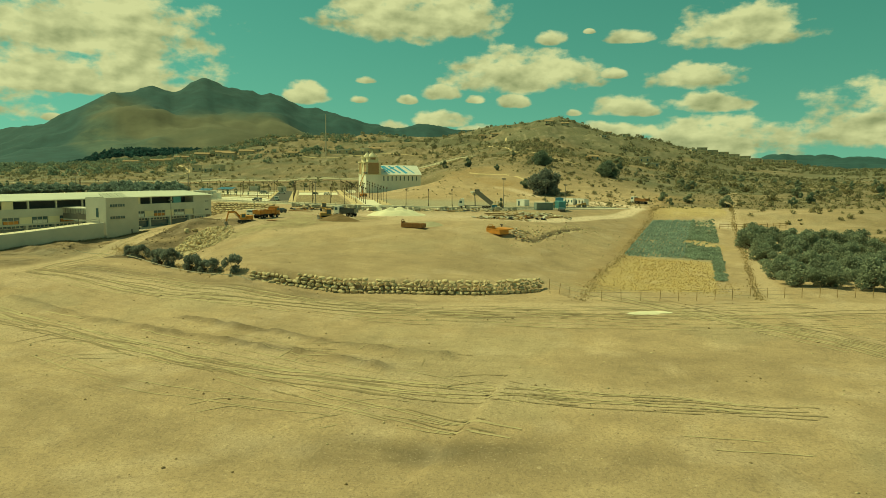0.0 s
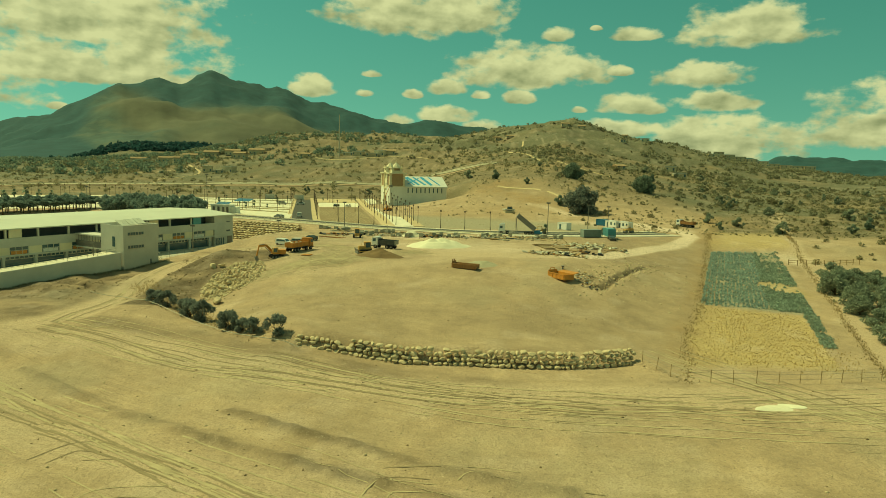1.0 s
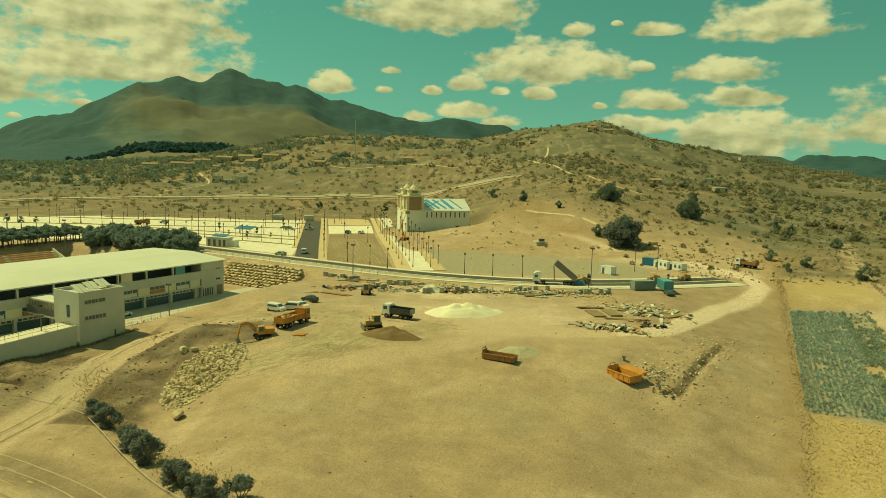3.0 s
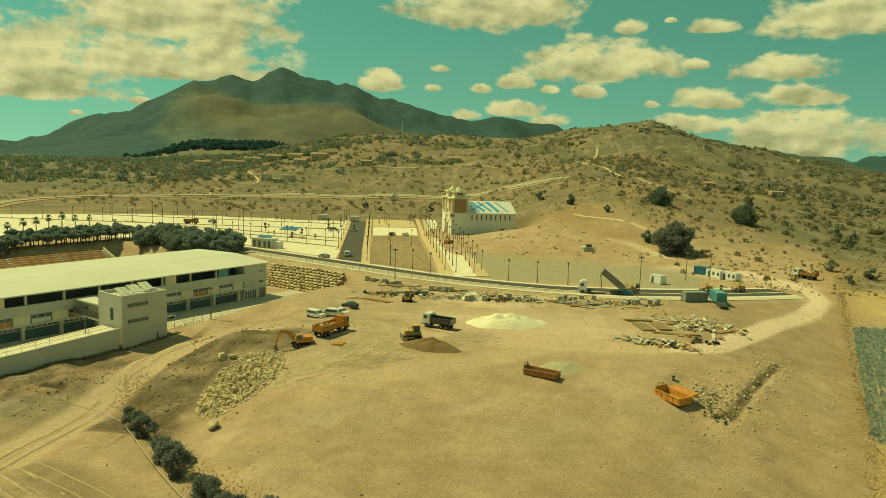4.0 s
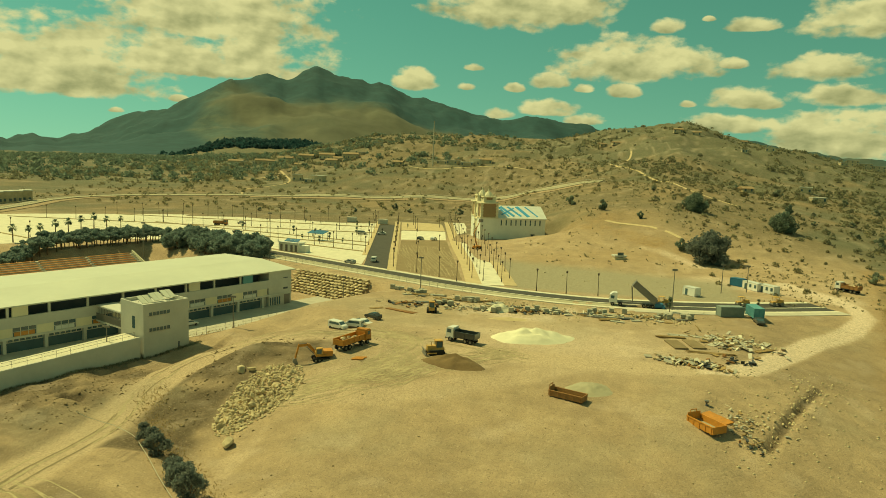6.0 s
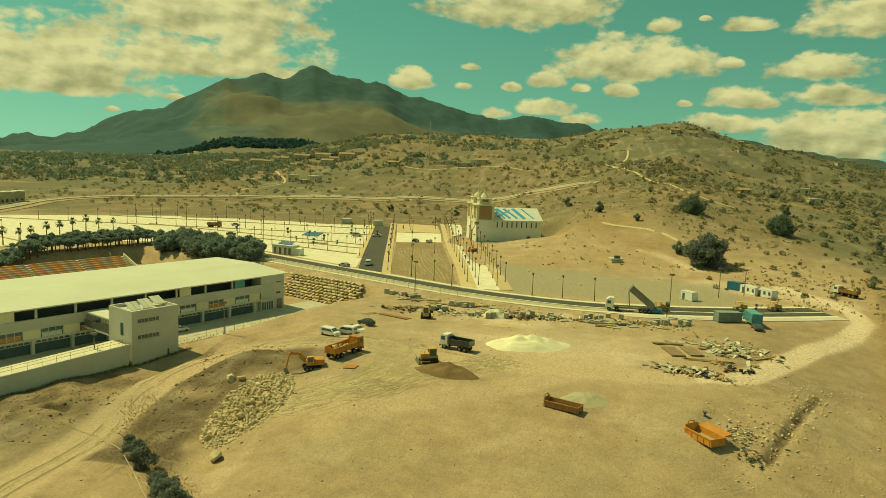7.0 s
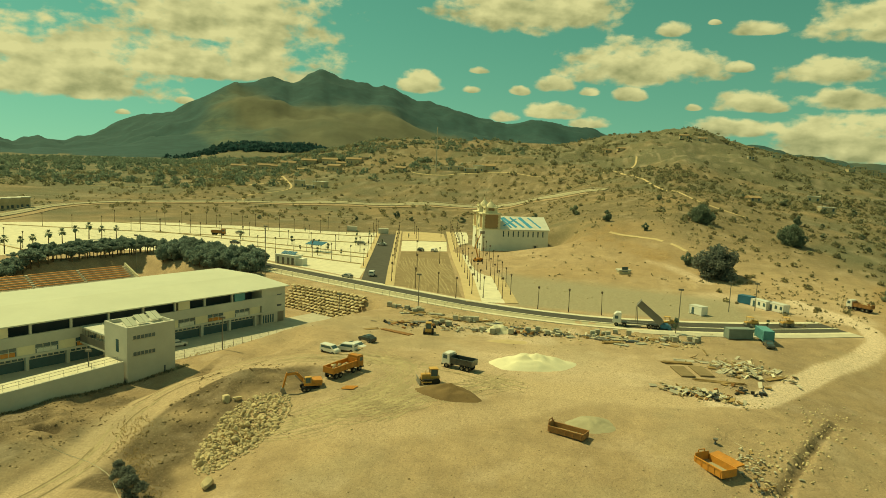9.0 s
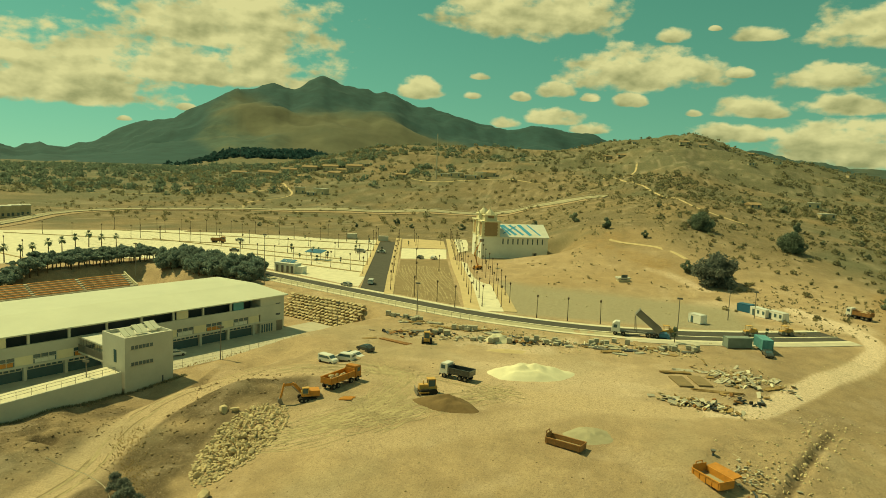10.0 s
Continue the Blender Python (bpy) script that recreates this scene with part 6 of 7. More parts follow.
ret = root("retaining_wall", SCHOOL_POSE, "tall battered retaining wall of coursed buff stone blocks beside the yard", "stone wall")
for row in range(9):
    f = row / 8
    for k in range(18):
        u = (k + 0.5 * (row % 2) + rng.uniform(-0.06, 0.06)) / 18
        foot, head = 9.2 + 1.1 * u, 12.6 + 2.4 * math.sqrt(max(u, 0))
        ob = new("block", rng.choice(STONES))
        ob.parent = ret
        ob.matrix_basis = pose(foot + (head - foot) * f + rng.uniform(-0.06, 0.06), 12 - 22.5 * u, YARD + 0.2 + 4.3 * f, rng.uniform(-4, 4), rng.uniform(-5, 5), 90) @ Matrix.Diagonal((1.36, 1.6, 0.84, 1))

pile = root("boulder_pile", pose(0, 0, 0), "spread heap of pale quarried boulders of many sizes", "boulders")
ROUND = []
for k in range(7):
    bm = B()
    rock(bm, (0, 0, 0), 1.0, rng, 1 if k % 2 else 2)
    me = bpy.data.meshes.new("boulder")
    bm.to_mesh(me)
    bm.free()
    me.materials.append(M["stone"])
    ROUND.append(me)


def boulder(parent, x, y, z, s, name="boulder", mesh=None):
    ob = new(name, mesh or rng.choice(ROUND))
    ob.parent = parent
    ob.matrix_basis = pose(x, y, z, rng.uniform(0, 360), rng.uniform(0, 360), rng.uniform(0, 360)) @ Matrix.Diagonal((s, s, s, 1))
    return ob


def on_pile(a, r, grow=1.0):
    """A place in the heap's outline: broad at its head below the lane, narrow at its foot."""
    u = 8.2 * r * math.cos(a) * grow
    v = (4.1 + 0.17 * u) * r * math.sin(a) * grow
    return -45.6 + u * 0.05 + v * 0.995 - 0.035 * v * u * 0.3, 120.2 + u * 0.995 - v * 0.05


for k in range(300):
    a, r = rng.uniform(0, math.tau), math.sqrt(rng.random())
    x, y = on_pile(a, r)
    s = rng.choice((0.18, 0.22, 0.27, 0.33, 0.42)) * rng.uniform(0.8, 1.2)
    boulder(pile, x, y, h(x, y) + 0.25 * s + 1.0 * max(0, 1 - r * 1.2) * rng.random(), s)
for x, y, s in ((-43.9, 108.9, 1.0), (-51.2, 127.2, 0.8), (-49.6, 127.4, 0.6)):
    ob = tagged(boulder(None, x, y, h(x, y) + 0.45 * s, s, mesh=ROUND[2]), "single large pale boulder lying on the slope", "boulder", "loose boulders")
small = B()
for k in range(1300):
    a, r = rng.uniform(0, math.tau), math.sqrt(rng.random())
    x, y = on_pile(a, r, 1.12)
    rock(small, (x, y, h(x, y) + 0.05 + 0.5 * max(0, 1 - r * 1.2) * rng.random()), rng.uniform(0.08, 0.24), rng, 1)
tagged(part("small_boulders", small, "stone"), "small broken stones between the boulders of the heap", "stones", kind="stuff")
rub = root("rubble_heap", pose(0, 0, 0), "broken concrete and stone rubble dumped beside the trench", "rubble")
for k in range(170):
    t = rng.random()
    x, y = 15 + 16.5 * t + rng.gauss(0, 1.6), 117.5 + 28 * t + rng.gauss(0, 2.2)
    s = rng.uniform(0.07, 0.26)
    boulder(rub, x, y, h(x, y) + 0.2 * s, s, "rubble_piece")
ring = root("rubble_spread", pose(0, 0, 0), "ring of broken slabs and stone offcuts round stacked timber", "rubble")
for k in range(230):
    if k < 120:
        x, y = 13.0 + rng.gauss(0, 2.6), 142.8 + rng.gauss(0, 1.2)
        x, y = x, y + (x - 13.0) * -0.25
    else:
        x, y = 22 + rng.gauss(0, 3.2), 159 + rng.gauss(0, 3.0)
    s = rng.uniform(0.08, 0.28)
    boulder(ring, x, y, h(x, y) + 0.25 * s + rng.random() * 0.25, s, "rubble_piece")
def strew(n, area, lo, hi, mat, label, seed):
    r = np.random.default_rng(seed)
    x, y = r.uniform(area[0], area[1], n), r.uniform(area[2], area[3], n)
    keep = r.random(n) < 0.35 + 0.6 * smooth(-0.4, 0.6, fractal(x, y, 14, 91, 3))
    x, y = x[keep], y[keep]
    size = lo + (hi - lo) * r.random(len(x)) ** 4
    z = np.array([h(a, b) for a, b in zip(x, y)])
    return tagged(mesh_part("loose_stones", pebbles("loose_stones", x, y, z, size, seed), mat), label, "stones", kind="stuff")


strew(2600, (-62, 46, 22, 178), 0.035, 0.16, "stone", "small pale stones strewn over the dirt", 301)
strew(3600, (-62, 46, 22, 178), 0.04, 0.15, "soil", "dark clods of earth strewn over the dirt", 302)
strew(1500, (-60, -40, 112, 140), 0.06, 0.3, "soil", "dark clods on the steep bank", 303)
strew(1200, (12, 38, 112, 150), 0.05, 0.26, "stone_grey", "rubble and clods round the trench", 304)
strew(2600, (-82, -65.5, 106, 132), 0.04, 0.2, "soil", "dark clods on the spoil mound", 305)
strew(2600, (-44, 24, 164, 182), 0.04, 0.22, "stone", "stone chippings along the new road", 306)
strew(900, (-16, 45, 205, 300), 0.08, 0.35, "stone_grey", "stones on the levelled ground beside the church", 307)
for x, y in ((27, 71.8), (28.2, 72.4), (25.8, 71.4)):
    ob = B()
    rock(ob, (0, 0, 0), 1.0, rng, 2)
    ob = part("lime_patch", ob, "sand")
    ob.matrix_basis = pose(x, y, h(x, y) + 0.02) @ Matrix.Diagonal((1.6, 0.8, 0.13, 1))
    tagged(ob, "flat patch of spilled white lime", "patch")

# ---- building material beside the road ----
def paver_stack(x, y, yaw, tiers=3):
    p = root("paver_pallet", tilt(x, y, yaw), "pallet stacked with grey paving blocks", "pallet", "pallets of paving")
    bm = B()
    for k in range(3):
        box(bm, -0.6, 0.6, -0.5 + k * 0.42, -0.34 + k * 0.42, 0, 0.12)
    box(bm, -0.62, 0.62, -0.52, 0.52, 0.12, 0.15)
    part("pallet", bm, "timber", p)
    for t in range(tiers):
        bm = B()
        o = 0.03 * (t % 2)
        box(bm, -0.58 + o, 0.58 + o, -0.5, 0.5 - o, 0.155 + t * 0.3, 0.445 + t * 0.3, bevel=0.025)
        part("layer", bm, "pallet", p)
    return p


base_stack = {n: paver_stack(-60 - n, 300, 0, n) for n in (2, 3, 4)}
spots = []
for x, y, n in ((-18.5, 168, 5), (-12.5, 171.5, 4), (-7.5, 171.6, 4), (12.6, 174.2, 7), (17.2, 175.6, 5), (-26, 176, 6), (-36, 181.5, 5), (-30, 172, 5), (-2, 174.5, 3), (3.2, 175.2, 4), (-41, 184, 3)):
    for k in range(n):
        spots.append((x + rng.gauss(0, 1.5), y + rng.gauss(0, 0.9), rng.uniform(-25, 25)))
for i, (x, y, yaw) in enumerate(spots):
    src = base_stack[rng.choice((2, 3, 3, 4))]
    copy_thing(src, tilt(x, y, yaw))
for n, ob in base_stack.items():
    x, y = (-14.5 - n, 169.5 + n * 0.4)
    ob.matrix_basis = tilt(x, y, 8 * n)
road_rubble = root("kerb_stone_heap", pose(0, 0, 0), "scattered kerb stones and rubble beside the new road", "rubble")
for k in range(290):
    t = rng.random()
    x = -40 + 58 * t
    y = 182 - 10.5 * min(1, t * 1.6) + rng.gauss(0, 1.5)
    s = rng.uniform(0.1, 0.36)
    boulder(road_rubble, x, y, h(x, y) + 0.2 * s, s, "stone")


def plank_stack(x, y, yaw, n, length, mat, label):
    p = root("plank_stack", tilt(x, y, yaw), label, "planks")
    for k in range(n):
        bm = B()
        o = rng.uniform(-0.3, 0.3)
        row, col = divmod(k, 5)
        box(bm, -length / 2 + o, length / 2 + o, -0.7 + col * 0.28, -0.46 + col * 0.28, 0.02 + row * 0.09, 0.1 + row * 0.09)
        ob = part("plank", bm, mat, p)
        ob.rotation_euler = (0, 0, radians(rng.uniform(-3, 3)))
    return p


for x, y, yaw, n, ln, mt, lab in ((11.8, 158.6, 5, 12, 4.5, "timber", "stack of weathered planks"), (14.6, 160.6, 2, 5, 5.5, "concrete", "pale beams laid side by side"), (18.6, 156.6, 60, 6, 4, "concrete", "stack of pale concrete slabs"),
                              (17.0, 150.4, 0, 4, 7.5, "timber", "long timber beams on the ground"), (26, 156, 40, 8, 4, "timber", "stack of reddish planks"), (27.5, 160.5, 60, 5, 2.8, "concrete", "pale panels leaning on rubble"),
                              (-36.5, 163.0, -25, 6, 6.5, "rust", "long rusty orange steel beams"), (-38, 170.5, 30, 9, 4.0, "timber", "loose stack of dark timber beams"), (-34.0, 172.5, 20, 10, 3.2, "steel", "heap of dark steel formwork"),
                              (-29, 176.8, -18, 8, 5, "timber", "long dark timber beam stack"), (-41.5, 163.8, 35, 4, 2.8, "timber", "small weathered timber plank stack"), (-34.9, 130.9, 15, 5, 1.7, "orange", "orange panel lying on the dirt")):
    plank_stack(x, y, yaw, n, ln, mt, lab)
for x, y in ((12.0, 153.6), (15.0, 154.8)):
    bm = B()
    box(bm, -1.1, 1.1, -2.6, 2.6, 0.0, 0.22, bevel=0.03)
    ob = part("steel_plate", bm, "soil")
    ob.matrix_basis = tilt(x, y, 12)
    tagged(ob, "large dark brown shuttering panel lying flat", "plate", "steel plates")


slabs = root("slab_offcuts", pose(0, 0, 0), "heap of pale broken slabs and panel offcuts", "rubble")
for k in range(110):
    if k < 60:
        x = 13.0 + rng.gauss(0, 2.6)
        y = 143.2 + rng.gauss(0, 1.0) - (x - 13.0) * 0.3
    else:
        x, y = 21.5 + rng.gauss(0, 3.0), 158 + rng.gauss(0, 3.0)
    bm = B()
    box(bm, -rng.uniform(0.3, 0.9), rng.uniform(0.3, 0.9), -rng.uniform(0.15, 0.4), rng.uniform(0.15, 0.4), -0.05, 0.06)
    ob = part("slab", bm, rng.choice(("concrete", "paving", "concrete", "timber")), slabs)
    ob.matrix_basis = pose(x, y, h(x, y) + rng.uniform(0.05, 0.4), rng.uniform(-30, 30), rng.uniform(-30, 30), rng.uniform(0, 360))
for k in range(44):
    t = rng.random()
    x = -42 + 58 * t
    y = 182.5 - 11 * min(1, t * 1.6) + rng.gauss(0, 1.3)
    plank_stack(x, y, rng.uniform(-40, 40), rng.randint(5, 14), rng.uniform(1.2, 3.4), rng.choice(("timber", "steel", "concrete", "pallet", "dark")), "small stack of building timber and panels beside the road")


def scrap_heap(x, y, rx, ry, n, mats, label, size=0.72):
    """Odd boxes, boards and bars thrown together."""
    s = root("scrap_heap", pose(0, 0, 0), label, "scrap")
    for k in range(n):
        px, py = x + rng.gauss(0, rx), y + rng.gauss(0, ry)
        near = math.exp(-((px - x) / rx) ** 2 - ((py - y) / ry) ** 2)
        bm = B()
        kind = rng.random()
        if kind < 0.45:
            box(bm, -rng.uniform(0.3, 1.1), rng.uniform(0.3, 1.1), -rng.uniform(0.08, 0.4), rng.uniform(0.08, 0.4), -0.04, rng.uniform(0.03, 0.25))
        elif kind < 0.75:
            box(bm, -rng.uniform(0.2, 0.45), rng.uniform(0.2, 0.45), -rng.uniform(0.2, 0.4), rng.uniform(0.2, 0.4), -0.15, rng.uniform(0.15, 0.5), bevel=0.04)
        else:
            rod(bm, (-rng.uniform(0.6, 1.6), 0, 0), (rng.uniform(0.6, 1.6), 0, rng.uniform(-0.1, 0.1)), 0.05, seg=5)
        ob = part("piece", bm, rng.choice(mats), s)
        ob.matrix_basis = pose(px, py, h(px, py) + 0.12 + 0.5 * near * rng.random(), rng.uniform(-14, 14), rng.uniform(-14, 14), rng.uniform(0, 360)) @ Matrix.Scale(size, 4)
    return s


DARK_SCRAP, PALE_SCRAP = ("dark", "steel", "timber", "tyre", "rust"), ("concrete", "paving", "pallet", "stone_grey", "timber")
for x, y, rx, ry, n, dark_one in ((-36.5, 168.5, 2.4, 1.2, 34, True), (-31.0, 172.0, 2.2, 1.0, 26, True), (-27, 168.5, 2.6, 1.0, 24, False), (-21, 170, 3.2, 1.2, 30, False), (-13, 169.5, 1.6, 0.8, 22, True), (-9, 171.6, 2.4, 0.8, 24, False),
                                 (-2, 172.5, 2.2, 0.7, 18, False), (6, 172.6, 2.5, 0.7, 22, False), (12, 173.6, 2.0, 0.6, 16, False), (13.8, 142.6, 2.4, 0.9, 40, True), (22.0, 159.5, 3.0, 2.2, 40, False), (19.5, 147.0, 2.2, 0.8, 20, True), (15.6, 122.4, 1.4, 1.6, 60, False), (15.0, 118.2, 1.2, 1.0, 24, True)):
    scrap_heap(x, y, rx, ry, n, DARK_SCRAP if dark_one else PALE_SCRAP, "untidy heap of dark timber, steel and formwork scrap" if dark_one else "untidy heap of pale blocks, slabs and board offcuts", 0.42 if y < 130 else 0.72)
tank = root("water_bowl", tilt(11.9, 126.0, 0) @ Matrix.Scale(0.6, 4), "small dark concrete mixer bowl on a stand", "mixer")
bm = B()
rod(bm, (0, 0, 0.6), (0, 0, 1.1), 0.25, 0.55, seg=12)
part("bowl", bm, "steel", tank)
bm = B()
rod(bm, (0, 0, 0), (0, 0, 0.6), 0.3, 0.12, seg=8)
part("stand", bm, "dark", tank)

# ---- wheel tracks pressed into the dirt ----
def wheel_track(pts, gauge=1.0, half=0.16, mat="track_pale"):
    """A pair of shallow tyre marks draped over the ground along a line."""
    line = curve(pts, 0.7)
    seed = g.random() * 3
    for o in (-gauge, gauge):
        side = offset_line(line, o)
        l, r = offset_line(side, half), offset_line(side, -half)
        a = [TRACKS[mat].verts.new((x, y, h(x, y) + 0.03)) for x, y in l]
        b = [TRACKS[mat].verts.new((x, y, h(x, y) + 0.03)) for x, y in r]
        for k in range(len(line) - 1):
            if lattice(np.float64(line[k][0] + o), np.float64(line[k][1]), 5.0, 3 + seed) < -0.05:
                continue
            TRACKS[mat].faces.new((a[k], b[k], b[k + 1], a[k + 1]))


M["track_pale"] = material("packed_pale_dirt", (0.51, 0.41, 0.265), 0.95, vary=0.25, scale=1, bump=0.4)
M["track_dark"] = material("churned_dark_dirt", (0.325, 0.25, 0.158), 0.95, vary=0.25, scale=1, bump=0.4)
TRACKS = {"track_pale": B(), "track_dark": B()}
g = random.Random(31)


def around(pts, spread_):
    return [(x + g.gauss(0, spread_), y + g.gauss(0, spread_)) for x, y in pts]


for k in range(22):
    wheel_track(around([(-37, 124), (-31, 129), (-29, 136), (-31, 143), (-37, 147)], 1.5), 0.8, 0.06)
    wheel_track(around([(-44, 121), (-36, 121.5), (-28, 126), (-22, 134), (-14, 141)], 1.7), 0.9, 0.06)
    a = g.uniform(0.9, 1.3)
    x, y = g.uniform(-35, -27), g.uniform(122, 131)
    wheel_track([(x, y), (x + 4 * math.cos(a), y + 4 * math.sin(a)), (x + 8 * math.cos(a) - 1, y + 8 * math.sin(a))], 0.9, 0.07)
for k in range(9):
    wheel_track(around([(-50, 142), (-38, 145), (-24, 143), (-12, 139)], 1.3), 0.9, 0.08)
def bundle(pts, n, width, jitter, lo, hi, dark_share):
    """Many tracks that keep beside one another along one way."""
    for k in range(n):
        line = around(offset_line(dense(pts, 12), g.gauss(0, width)), jitter)
        wheel_track(line, 0.9, g.uniform(lo, hi), "track_dark" if g.random() < dark_share else "track_pale")


bundle([(-62, 92), (-36, 79.5), (-8, 72), (18, 70.5), (50, 76)], 10, 2.2, 0.35, 0.05, 0.14, 0.25)
bundle([(-64, 76), (-40, 61), (-18, 47), (8, 40), (30, 37)], 9, 2.4, 0.3, 0.04, 0.14, 0.25)
bundle([(-46, 66), (-26, 55), (-8, 44), (10, 34)], 6, 2.6, 0.4, 0.04, 0.10, 0.25)
bundle([(-30, 77), (0, 66.5), (30, 64), (60, 70)], 7, 2.6, 0.4, 0.04, 0.12, 0.25)
bundle([(20, 92), (44, 60), (52, 44), (58, 30)], 9, 1.8, 0.4, 0.08, 0.16, 0.3)
bundle([(-61, 94), (-61, 111), (-64, 122), (-62.5, 133), (-53, 143)], 4, 0.8, 0.3, 0.06, 0.14, 0.3)
for k in range(16):
    a = g.uniform(2.2, 3.4)
    x, y = g.uniform(-36, 12), g.uniform(34, 56)
    wheel_track(around([(x, y), (x + 4 * math.cos(a), y + 2 * math.sin(a)), (x + 6.5 * math.cos(a + 0.7), y + 5 * math.sin(a + 0.7))], 0.4), 0.9, 0.06, "track_dark" if k % 2 else "track_pale")
for k in range(34):
    x = -57 + k * 0.7
    wheel_track(around([(x + 13, 204.5), (x + 8, 222), (x + 1, 240), (x - 4, 258)], 0.7), 0.5, 0.06)
for key in TRACKS:
    tagged(part("tyre_marks", TRACKS[key], key), "criss-crossing tyre marks pressed into the dirt", "tracks", kind="stuff")

# ---- plants ----
def crown_clumps(rng, r, tall, n, base):
    out = []
    for k in range(n):
        a, q = rng.uniform(0, math.tau), math.sqrt(rng.random())
        z = base + tall * rng.random()
        k2 = math.sin(math.pi * min(1, max(0.12, (z - base) / tall * 0.85 + 0.12)))
        out.append((r * q * k2 * math.cos(a), r * q * k2 * math.sin(a), z, r * rng.uniform(0.25, 0.42)))
    return out


def tree(name, label, category, seed, r, tall, trunk, leaf, count, size, group="", flat=0.85, clumps=14):
    g = random.Random(seed)
    t = root(name, pose(0, 0, -80), label, category, group)
    bm = B()
    rod(bm, (0, 0, -0.3), (0.05, 0.03, trunk + tall * 0.25), 0.05 * r + 0.06, 0.03 * r + 0.03, seg=7)
    for k in range(5):
        a = g.uniform(0, math.tau)
        z = trunk * g.uniform(0.6, 1.1)
        rod(bm, (0.03, 0.02, z), (0.6 * r * math.cos(a), 0.6 * r * math.sin(a), z + tall * g.uniform(0.3, 0.6)), 0.03 * r + 0.02, 0.015, seg=5)
    part("trunk", bm, "bark", t)
    me = leaves("crown", crown_clumps(g, r, tall, clumps, trunk), count, size, seed, flat)
    mesh_part("crown", me, leaf, t)
    return t


def spread(base, places, lo=0.8, hi=1.2, seed=1):
    g = random.Random(seed)
    for i, (x, y) in enumerate(places):
        s = g.uniform(lo, hi)
        m = pose(x, y, h(x, y) - 0.05, 0, 0, g.uniform(0, 360))
        ob = base if i == 0 else copy_thing(base, m)
        ob.matrix_basis = m
        ob.scale = (s, s, s * g.uniform(0.9, 1.1))


pine = [tree("pine_tree", "dense rounded dark green pine tree", "tree", 20 + k, 3.4, 4.2, 1.6, "leaf_pine", 2600, 0.30, "row of pines", 0.8, 16) for k in range(2)]
g = random.Random(5)
places = []
for k in range(64):
    t, u = (k % 22) / 21, k // 22
    places.append((-86 - 36 * t - u * 1.5 + g.gauss(0, 0.9), 211 + 13 * t * t + 2.5 * t + u * 4.2 + 2 * t * u * 0.5 + g.gauss(0, 0.9)))
places_a = [p for i, p in enumerate(places) if i % 2]
spread(pine[0], places_a, 0.66, 0.86, 2)
spread(pine[1], [p for i, p in enumerate(places) if not i % 2], 0.66, 0.86, 3)
row_pine = tree("pine_tree", "small umbrella pine on a bare trunk", "tree", 33, 2.6, 2.0, 2.2, "leaf_pine", 1500, 0.28, "row of umbrella pines", 0.7, 12)
spread(row_pine, [(-131 - 0.52 * k * 1.55 + g.gauss(0, 0.3), 234 - 0.86 * k * 1.9 + g.gauss(0, 0.3)) for k in range(30)] + [(-128.5 - 0.52 * k * 1.55 + g.gauss(0, 0.3), 231.5 - 0.86 * k * 1.9 + g.gauss(0, 0.3)) for k in range(30)], 0.8, 1.05, 4)


def palm(seed):
    g = random.Random(seed)
    t = root("palm_tree", pose(0, 0, -80), "tall fan palm with a shaggy round head", "palm", "row of palms")
    bm = B()
    for k in range(6):
        rod(bm, (0.02 * k, 0, k * 0.9), (0.02 * k + 0.02, 0, k * 0.9 + 0.92), 0.24 - 0.015 * k, 0.22 - 0.015 * k, seg=8)
    part("trunk", bm, "bark", t)
    bm = B()
    for k in range(46):
        a, e = g.uniform(0, math.tau), g.uniform(-0.9, 1.35)
        d = Vector((math.cos(a) * math.cos(e), math.sin(a) * math.cos(e), math.sin(e)))
        side = d.cross(Vector((0, 0, 1))).normalized()
        c = Vector((0.1, 0, 5.5))
        p0, p1, p2 = c + d * 0.2, c + d * 1.1, c + d * 1.75 + Vector((0, 0, -0.35))
        v = [bm.verts.new(q) for q in (p0, p1 + side * 0.38, p2 + side * 0.15, p2 - side * 0.15, p1 - side * 0.38)]
        bm.faces.new(v)
    part("fronds", bm, "leaf_dark", t)
    return t


spread(palm(3), [(-160.6, 210.3), (-159.2, 214.6), (-159.8, 220), (-158.8, 225), (-160.6, 233), (-163.0, 242), (-163.4, 249), (-157.2, 247), (-156.8, 254)], 0.62, 0.84, 6)
young = tree("young_palm", "small newly planted tree in the paving", "tree", 44, 0.8, 1.2, 1.3, "leaf_dark", 160, 0.25, "young street trees", 1.0, 4)
pts = [(-60 - 30 * g.random() - 60 * g.random() * g.random(), 226 + 90 * g.random()) for _ in range(16)]
spread(young, [p for p in pts if p[1] > 224 + max(0, (-p[0] - 85)) * 0.45] + [(14.5, 180.2), (29.5, 184.2), (34, 192)], 0.7, 1.2, 7)

shrub = [tree("shrub", "rounded grey-green shrub at the foot of the slope", "shrub", 50 + k, 1.3, 1.75, 0.2, "leaf_shrub", 1700, 0.12, "row of shrubs", 1.0, 12) for k in range(2)]
spread(shrub[0], [(-54.0, 108.0), (-49.8, 104.2), (-41.4, 96.0), (-35.6, 90.8), (-32.0, 88.6)], 0.9, 1.3, 8)
spread(shrub[1], [(-52.4, 106.6), (-45.0, 99.6), (-44.0, 98.2), (-36.6, 91.6), (-28.6, 87.2), (-33.8, 89.6)], 0.8, 1.25, 9)

